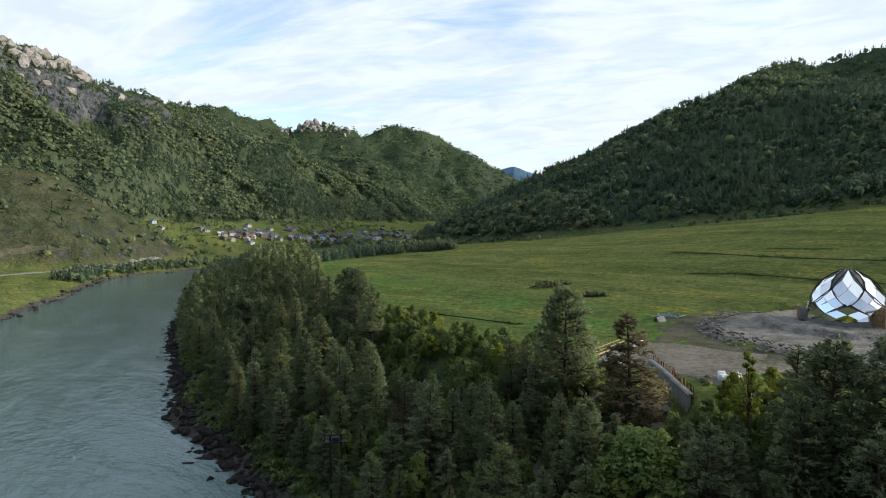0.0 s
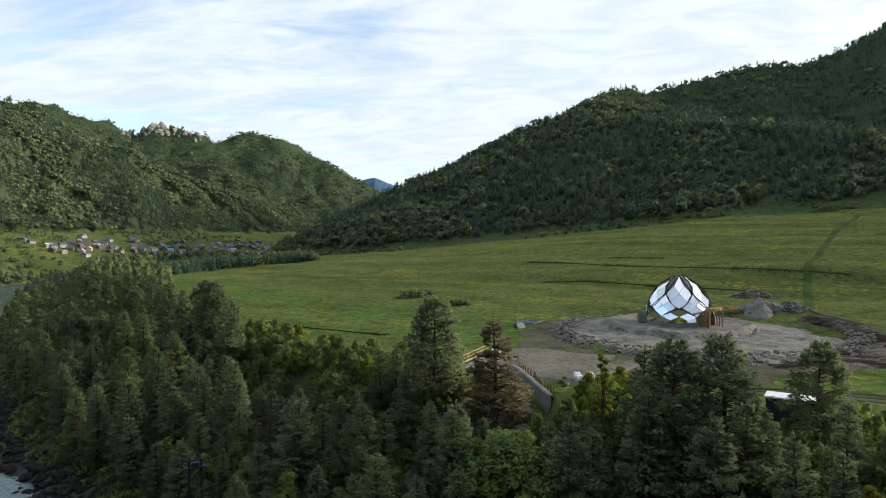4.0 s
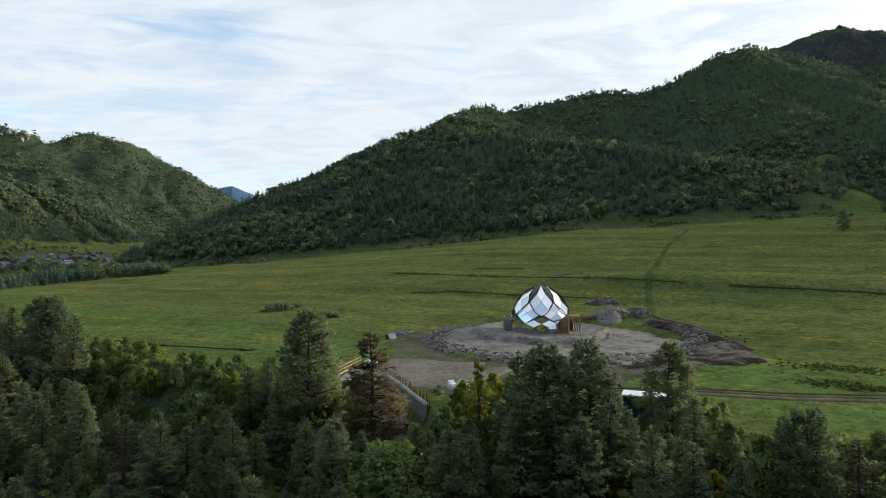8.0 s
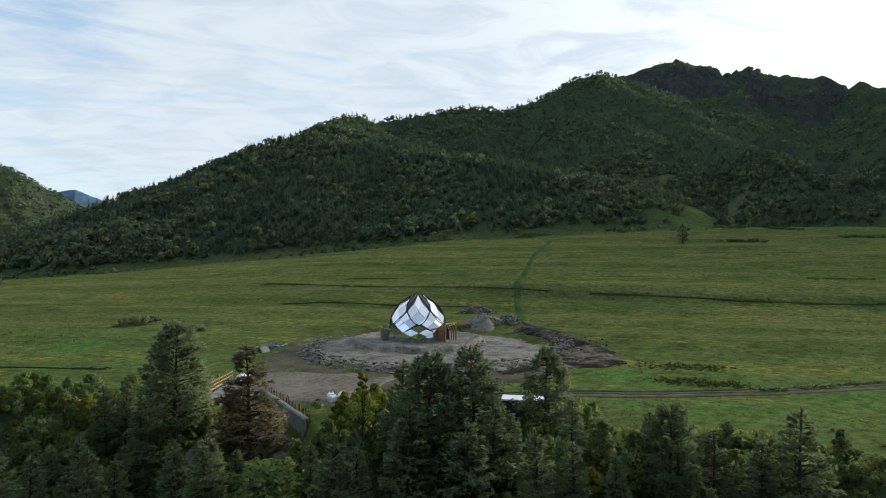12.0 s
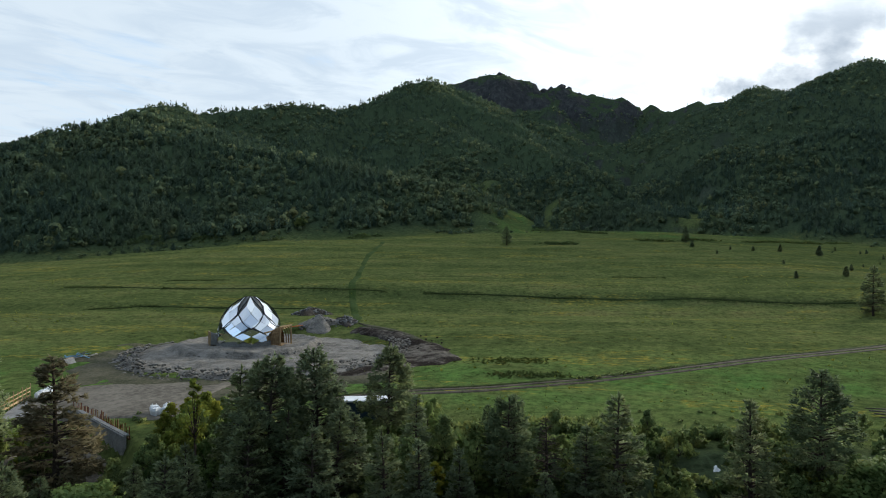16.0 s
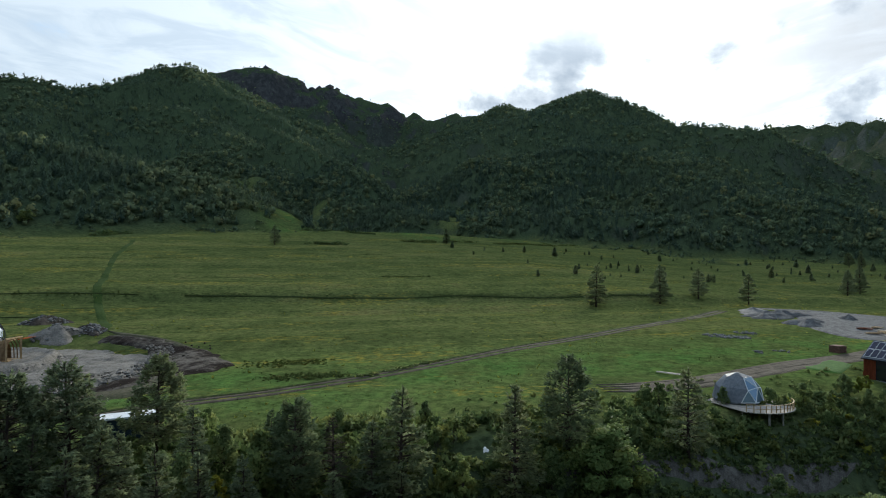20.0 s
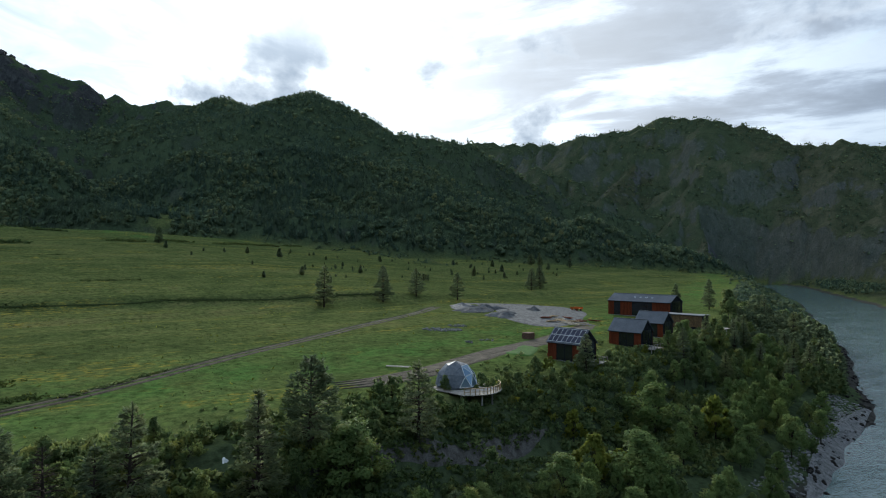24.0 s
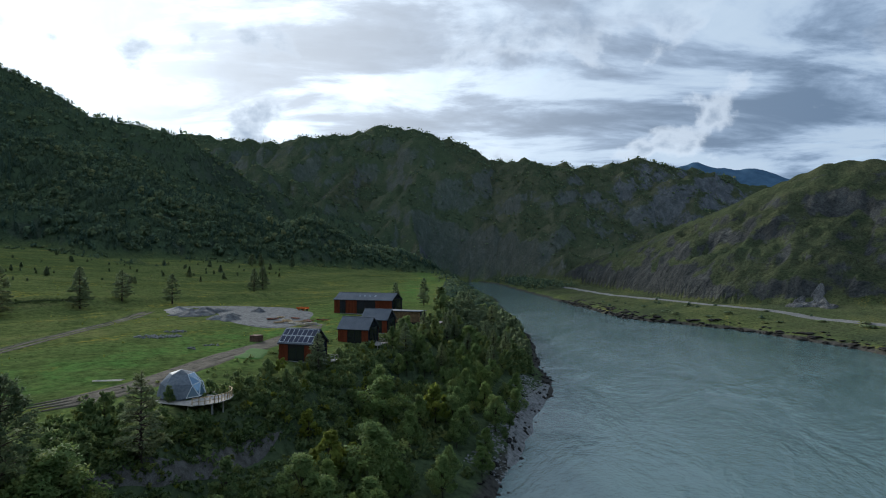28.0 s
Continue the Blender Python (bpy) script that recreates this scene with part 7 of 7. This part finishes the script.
def block_kiln(x, y):
    z = ground_z(x, y)
    k = thing("brick_kiln", pose(x, y, z, 0, 0, 40), "low square stove of old red brick", "stove")
    for row in range(6):
        for i in range(6):
            for side in range(4):
                t = radians(90 * side)
                p = Vector((-1.05 + 0.42 * i + (0.2 if row % 2 else 0) * 0.5, -1.1, 0.1 + row * 0.24))
                part("brick", [beam(Matrix.Rotation(t, 3, "Z") @ (p - Vector((0.19, 0, 0))), Matrix.Rotation(t, 3, "Z") @ (p + Vector((0.19, 0, 0))), 0.25, 0.21)][0], BRICK, k)
    part("cover", box(-1.3, -1.3, 1.5, 1.3, 1.3, 1.62, 0.02), BRICK, k)


block_kiln(158.5, -42.3)


def trailer(x, y):
    t = thing("farm_trailer", pose(x, y, ground_z(x, y), 0, 0, 20), "orange flatbed trailer parked by the barn", "trailer")
    part("bed", box(-2.6, -1.1, 0.85, 2.6, 1.1, 1.0), ORANGE, t)
    for sy in (-1, 1):
        part("side_board", box(-2.6, sy * 1.1 - 0.04, 1.0, 2.6, sy * 1.1 + 0.04, 1.55), ORANGE, t)
        for xx in (-1.5, 1.5):
            wheel = part("wheel", tube([(xx, sy * 0.8, 0.45), (xx, sy * 1.05, 0.45)], [0.45, 0.45], 14), RIB, t)
            part("rim", tube([(xx, sy * 1.02, 0.45), (xx, sy * 1.08, 0.45)], [0.22, 0.22], 10), ORANGE, wheel)
    part("drawbar", beam((2.6, 0, 0.8), (4.0, 0, 0.6), 0.14), RIB, t)


trailer(240.5, -88)


# --- power pole among the pines ---
def pylon():
    x, y = -15.2, 86.8
    z = ground_z(x, y)
    top = 12.9
    p = thing("power_pole", pose(x, y, z, 0, 0, 10), "twin-legged dark power pole with a switch platform", "power pole")
    h = top - z
    for s in (-0.75, 0.75):
        part("leg", tube([(s, 0, -0.4), (s, 0, h)], [0.17, 0.14], 8), RIB, p)
    part("platform", box(-1.5, -0.6, h - 1.1, 1.5, 0.6, h - 0.95), RIB, p)
    part("crossarm", beam((-1.8, 0, h - 0.1), (1.8, 0, h - 0.1), 0.14), RIB, p)
    part("brace", beam((-0.75, 0, h - 3.0), (0.75, 0, h - 1.2), 0.08), RIB, p)
    for s in (-1.6, -0.6, 0.6, 1.6):
        part("insulator", tube([(s, 0, h), (s, 0, h + 0.3)], [0.09, 0.05], 8), RIB, p)
    part("switch_box", box(-0.5, -0.45, h - 0.95, 0.5, 0.45, h - 0.35, 0.03), RIB, p)
    far = Vector((26, 62, 6))
    for s in (-1.6, 0.0, 1.6):
        line = [Vector((s, 0, h + 0.3)).lerp(far + Vector((0, s, 0)), k / 12) - Vector((0, 0, 1.4 * math.sin(math.pi * k / 12))) for k in range(13)]
        part("wire", tube(line, [0.015] * 13, 4), RIB, p)


pylon()

# --- village across the river ---
def cottage(x, y, turn, w, d, h, wall, roof, label):
    z = ground_z(x, y)
    c = thing("cottage", pose(x, y, z, 0, 0, turn), label, "cottage", "village cottages")
    part("wall", box(-w / 2, -d / 2, -1, w / 2, d / 2, h), wall, c)
    r0 = 0.38 * d
    pts = [(-w / 2 - .3, -d / 2 - .3, h - .15), (w / 2 + .3, -d / 2 - .3, h - .15), (w / 2 + .3, d / 2 + .3, h - .15), (-w / 2 - .3, d / 2 + .3, h - .15), (-w / 2 - .3, 0, h + r0), (w / 2 + .3, 0, h + r0)]
    part("roof", (pts, [(0, 1, 5, 4), (2, 3, 4, 5), (1, 2, 5), (3, 0, 4), (3, 2, 1, 0)]), roof, c)
    for k in (-1, 1):
        win = part("window", box(k * w / 4 - 0.5, -d / 2 - 0.05, 0.9, k * w / 4 + 0.5, -d / 2 - 0.005, 2.1), WHITE_PAINT, c)
        part("pane", box(k * w / 4 - 0.38, -d / 2 - 0.07, 1.02, k * w / 4 + 0.38, -d / 2 - 0.052, 1.98), GLASS, win)


vr = random.Random(21)
PALE_WALL = surface("limewashed_wall", (0.30, 0.30, 0.29), (0.48, 0.47, 0.45), 1.5, 0.8, 0.2, 0.02)
styles = [(GREY_WOOD, SHEET, "weathered timber cottage with a grey roof"), (PALE_WALL, SHEET, "white cottage with a grey roof"), (BRICK, SHEET, "brown brick cottage with a grey roof"), (PALE_WALL, BLUE, "white cottage with a blue roof"), (GREY_WOOD, PALE_WALL, "timber cottage with a pale roof")]
plots = [(-328, 558), (-316, 575), (-315, 598), (-307, 630), (-372, 800), (-350, 774), (-340, 640), (-362, 700)]
for k in range(90):                 # the rest along the village street below the mountain
    a, b = vr.random(), vr.gauss(0, 16)
    plots.append((-296 + 250 * a - 0.7 * b, 782 + 262 * a + 0.7 * b))
for x, y in plots:
    u, v = x * DU[0] + y * DU[1], x * DS[0] + y * DS[1]
    if np.interp(u, FAR_U, FAR_S) - v < 30 or land(np.array([x]), np.array([y]))[1][0] > 0.5:
        continue
    wall, roof, lab = styles[vr.choice((0, 0, 0, 1, 2, 2, 2, 2, 3, 4))]
    cottage(x, y, vr.uniform(0, 180), vr.uniform(6, 10.5), vr.uniform(5, 7), vr.uniform(2.2, 3.0), wall, roof, lab)

# --- dark rocks at the water's edge, gravel beach ---
r = np.random.default_rng(31)
draped("cobble_beach", lambda k, q: place_of(98 + 95 * k, np.interp(98 + 95 * k, NEAR_U, NEAR_S) - 1.5 + 5.5 * q * np.sin(3.14 * np.clip(0.06 + 0.9 * k, 0, 1)))[0], lambda k, q: place_of(98 + 95 * k, np.interp(98 + 95 * k, NEAR_U, NEAR_S) - 1.5 + 5.5 * q * np.sin(3.14 * np.clip(0.06 + 0.9 * k, 0, 1)))[1], 60, 16, COBBLE, "beach of pale grey cobbles beside the river", "beach", 0.15)
for u0, u1, n, s0, s1, mat, lab in ((-330, -90, 1500, 0.35, 1.9, DARK_ROCK, "dark wet rocks along the wooded bank"), (90, 330, 260, 0.3, 1.3, DARK_ROCK, "dark rocks at the edge of the river"), (100, 190, 1500, 0.15, 0.65, COBBLE, "pale cobbles of a small river beach")):
    u = r.uniform(u0, u1, n)
    e = np.interp(u, NEAR_U, NEAR_S) + (r.normal(1.2, 1.9, n) if mat is DARK_ROCK else r.uniform(0, 8, n))
    x, y = u * DU[0] + e * DS[0], u * DU[1] + e * DS[1]
    z = np.maximum(land(x, y)[0], -0.3)
    rocks("bank_rocks", np.stack([x, y, z], -1), r.uniform(s0, s1, n) * r.uniform(0.5, 1, n), mat, lab, "rocks", seed=int(u1) + 400)
u = r.uniform(-640, 620, 420)
e = np.interp(u, FAR_U, FAR_S) - r.normal(0, 2.0, 420)
x, y = u * DU[0] + e * DS[0], u * DU[1] + e * DS[1]
rocks("bank_rocks", np.stack([x, y, np.maximum(land(x, y)[0], -0.2)], -1), r.uniform(0.5, 2.4, 420), DARK_ROCK, "dark ledges of rock on the far bank", "rocks", seed=77)


u = r.uniform(300, 640, 420)
e = np.interp(u, FAR_U, FAR_S) - 0.5 - 13 * r.random(420) ** 2
x, y = u * DU[0] + e * DS[0], u * DU[1] + e * DS[1]
rocks("shore_ledges", np.stack([x, y, land(x, y)[0] + 0.1], -1), 0.6 + 3.4 * r.random(420) ** 2.5, DARK_ROCK, "dark flat ledges of rock on the far shore", "rocks", seed=78, tall=0.4)

# --- pale crags on the western crest, dark ones on the eastern ---
PALE_ROCK = surface("pale_cliff_rock", (0.16, 0.15, 0.135), (0.40, 0.375, 0.34), 14.0, 0.9, 0.9, 1.5)
GREY_ROCK = surface("grey_cliff_rock", (0.034, 0.033, 0.034), (0.100, 0.095, 0.094), 14.0, 0.9, 0.9, 1.5)


def crags(line, n, spread, down, s0, s1, mat, label, seed, tall=1.5):
    """Upright outcrops of rock along a crest."""
    q = np.random.default_rng(seed)
    P = np.array(line, float)
    k = q.uniform(0, len(P) - 1, n)
    x = np.interp(k, range(len(P)), P[:, 0]) + q.normal(0, spread, n)
    y = np.interp(k, range(len(P)), P[:, 1]) + q.normal(0, spread, n) - down * q.random(n)
    rocks("crags", np.stack([x, y, land(x, y)[0]], -1), q.uniform(s0, s1, n), mat, label, "rocks", seed, tall)


crags([(-723, 958), (-718, 1023), (-669, 1091), (-625, 1140)], 170, 20, 120, 5, 16, PALE_ROCK, "pale rocky crags along the western mountain crest", 51)
crags([(-560, 2235), (-480, 2250), (-463, 2253), (-400, 2230), (-330, 2224)], 70, 10, 55, 5, 13, PALE_ROCK, "jagged grey crags on the northern peak", 52, 1.9)
crags([(1560, 1060), (1549, 1007), (1590, 940), (1645, 839)], 50, 14, 70, 7, 15, GREY_ROCK, "jagged dark crags on the eastern peak", 53)

# --- old field terraces and a weedy ditch across the meadow ---
for line, wide in (([(177, 152), (190, 128), (200, 109), (223, 74), (243, 39), (256, 13), (275, -15)], 1.5), ([(101, 275), (119, 248), (137, 221), (158, 189), (170, 165)], 1.1),
                   ([(89, 225), (102, 213), (123, 184), (135, 168)], 1.0), ([(-15, 173), (2, 155), (17, 139)], 0.9)):
    strip("terrace_bank", line, wide * 0.6, BANK_GRASS, "narrow dark bank of rough grass across the meadow", "bank", 0.2, 1.6)


def weeds(line, n, spread, size, mat, label):
    """Rough weeds and low bushes along a line on the meadow."""
    P = np.array(line, float)
    seg = np.concatenate([[0], np.cumsum(np.hypot(*np.diff(P, axis=0).T))])
    d = rng.uniform(0, seg[-1], n)
    d = d[fbm(d, 0 * d, 16.0, 3, 93) > -0.25]
    m, per = len(d), 14
    x, y = np.interp(d, seg, P[:, 0]) + rng.normal(0, spread, m), np.interp(d, seg, P[:, 1]) + rng.normal(0, spread, m)
    h = size * rng.uniform(0.35, 1.25, m)
    c = np.repeat(np.stack([x, y, land(x, y)[0]], -1), per, 0)
    w = rng.normal(0, 1, (m * per, 3))
    w /= np.linalg.norm(w, axis=1)[:, None]
    hh = np.repeat(h, per)[:, None]
    c = c + w * hh * (1.0, 1.0, 0.4) * rng.uniform(0.4, 1.0, (m * per, 1)) + (0, 0, 1) * hh * 0.35
    tagged(blade_mesh("weeds", sprays(rng, c, w, 0.5 * hh[:, 0] + 0.06, 2, 0.42, wild=0.7), 3, mat, swell(w, 6)), label, "weeds", kind="stuff")


TERRACES = [([(177, 152), (190, 128), (200, 109), (223, 74), (243, 39), (256, 13), (275, -15)], 900, 0.8), ([(101, 275), (119, 248), (137, 221), (158, 189), (170, 165)], 500, 0.8), ([(89, 225), (102, 213), (123, 184), (135, 168)], 300, 0.7), ([(-15, 173), (2, 155), (17, 139)], 200, 0.5)]
for line, n, s in TERRACES:
    weeds(line, 2 * n, s * 1.3, 0.26, TUSSOCK, "rough dark grass on the old terrace bank")
# the fourth line, from (314, 330), draws a terrace shadow as dark scrub
for line, n in (([(430, 161), (442, 142), (486, 112), (556, 83), (630, 48)], 900), ([(169, 448), (186, 441), (199, 433), (216, 417)], 240), ([(462, 262), (471, 227), (466, 176)], 420), ([(314, 330), (343, 324)], 90), ([(364, 202), (382, 177)], 90), ([(228, 398), (249, 374), (284, 352)], 200)):
    weeds(line, n, 2.2, 1.5, LEAVES, "dark scrub, partly drawn for terrace shadow, along the upper edge of the meadow")
for line, n in (([(257, 110), (272, 90)], 120), ([(134, 256), (152, 237)], 160), ([(300, 190), (330, 150), (352, 120)], 200), ([(225, 260), (262, 215)], 160)):
    weeds(line, n, 1.4, 0.34, TUSSOCK, "rough tussocks along a faint field bank")
weeds([(98, 74), (106, 63)], 220, 1.6, 0.26, TUSSOCK, "patch of low nettles in the meadow")
weeds([(90, 65), (95, 57), (97, 54)], 240, 1.3, 0.28, TUSSOCK, "dark weeds along the dry ditch")
weeds([(96, 51), (102, 48), (113, 43), (128, 34)], 220, 0.35, 0.45, LEAVES, "dark weeds beside the farm track")
weeds([(58, 50), (64, 46), (70, 42.4), (72, 37), (73, 30), (75.5, 24), (79, 17)], 420, 1.1, 1.3, LEAVES, "hedge of dark bushes at the foot of the meadow")

# --- stones left on the meadow above the site track ---
def stones(x, y, rx, ry, n, s0, s1, mat, label, seed):
    q = np.random.default_rng(seed)
    k, a = np.sqrt(q.random(n)), q.uniform(0, 6.28, n)
    px, py = x + k * rx * np.cos(a), y + k * ry * np.sin(a)
    rocks("stone_scatter", np.stack([px, py, land(px, py)[0] + 0.1], -1), s0 + (s1 - s0) * q.random(n) ** 2, mat, label, seed=seed)


stones(175, -21, 3, 6, 160, 0.15, 0.7, COBBLE, "pale broken stones dumped on the grass", 91)
stones(12.6, 91, 2.2, 2.6, 60, 0.15, 0.5, COBBLE, "pale stones beside the gravel path in the wood", 96)
stones(8.5, 98, 1.5, 2.0, 24, 0.15, 0.5, COBBLE, "a few pale stones under the pines", 97)
stones(152, -24, 2, 2, 18, 0.15, 0.5, COBBLE, "a few pale stones in the grass", 92)
stones(155, -30, 1.5, 2, 14, 0.2, 0.5, COBBLE, "a few pale stones beside the site track", 93)
stones(183, -27, 2, 3, 40, 0.2, 0.8, STONE, "grey broken stones overgrown with weeds", 94)
weeds([(71, 17), (77, 6), (83, -5), (89, -14), (95, -22), (99, -28)], 260, 0.7, 0.8, LEAVES, "bushes hanging over the eroded bank")
weeds([(68, 14), (74, 3), (79, -8), (85, -17), (91, -25)], 200, 0.8, 0.7, LEAVES, "low bushes at the foot of the eroded bank")
weeds([(92, -14), (94, -20), (99, -24)], 60, 1.2, 0.9, LEAVES, "low bushes under the timber deck")
CLIFF_FACE = surface("streaked_cliff", (0.040, 0.040, 0.040), (0.185, 0.182, 0.176), 9.0, 0.9, 0.9, 0.8, stretch=(1.2, 1.2, 0.18))
draped("rock_face", lambda k, q: 190 + (52 * (q - 0.5)) * (0.35 + 0.65 * k) + 8 * (1 - k), lambda k, q: -440 + 36 * k + 3 * np.sin(11 * q), 30, 46, CLIFF_FACE, "streaked grey rock face above the valley road", "cliff", 0.5, lambda X, Y, Z, K, Q: Z + 1.6 * fbm(X, Y, 5.0, 4, 67, True) - 4 * np.clip((np.hypot(2 * Q - 1, 2 * K - 1) - 0.84 + 0.14 * fbm(X, Y, 9.0, 3, 68)) / 0.14, 0, 1))
strip("valley_road", [(-300, 380), (-312, 440), (-318, 484), (-316, 525), (-300, 548), (-290, 578), (-280, 620)], 4.0, ASPHALT, "narrow grey road along the far bank below the village", "road", 0.4, 0.1)
strip("earth_bank", [(-366, 490), (-361, 509), (-347, 528), (-327, 547)], 7.0, DRY_SOIL, "crumbling bank of yellow earth above the far shore", "bank", 0.4, 1.2)
strip("earth_bank", [(-296, 652), (-293, 662)], 6.0, DRY_SOIL, "small crumbling earth bank beside the village", "bank", 0.4, 1.2)
mound("covered_pile", 70.6, 22.2, 0.6, 0.4, 0.30, WHITE_PAINT, "small pile under a white sheet on the grass bench", 7, 0.3, "tarpaulin")
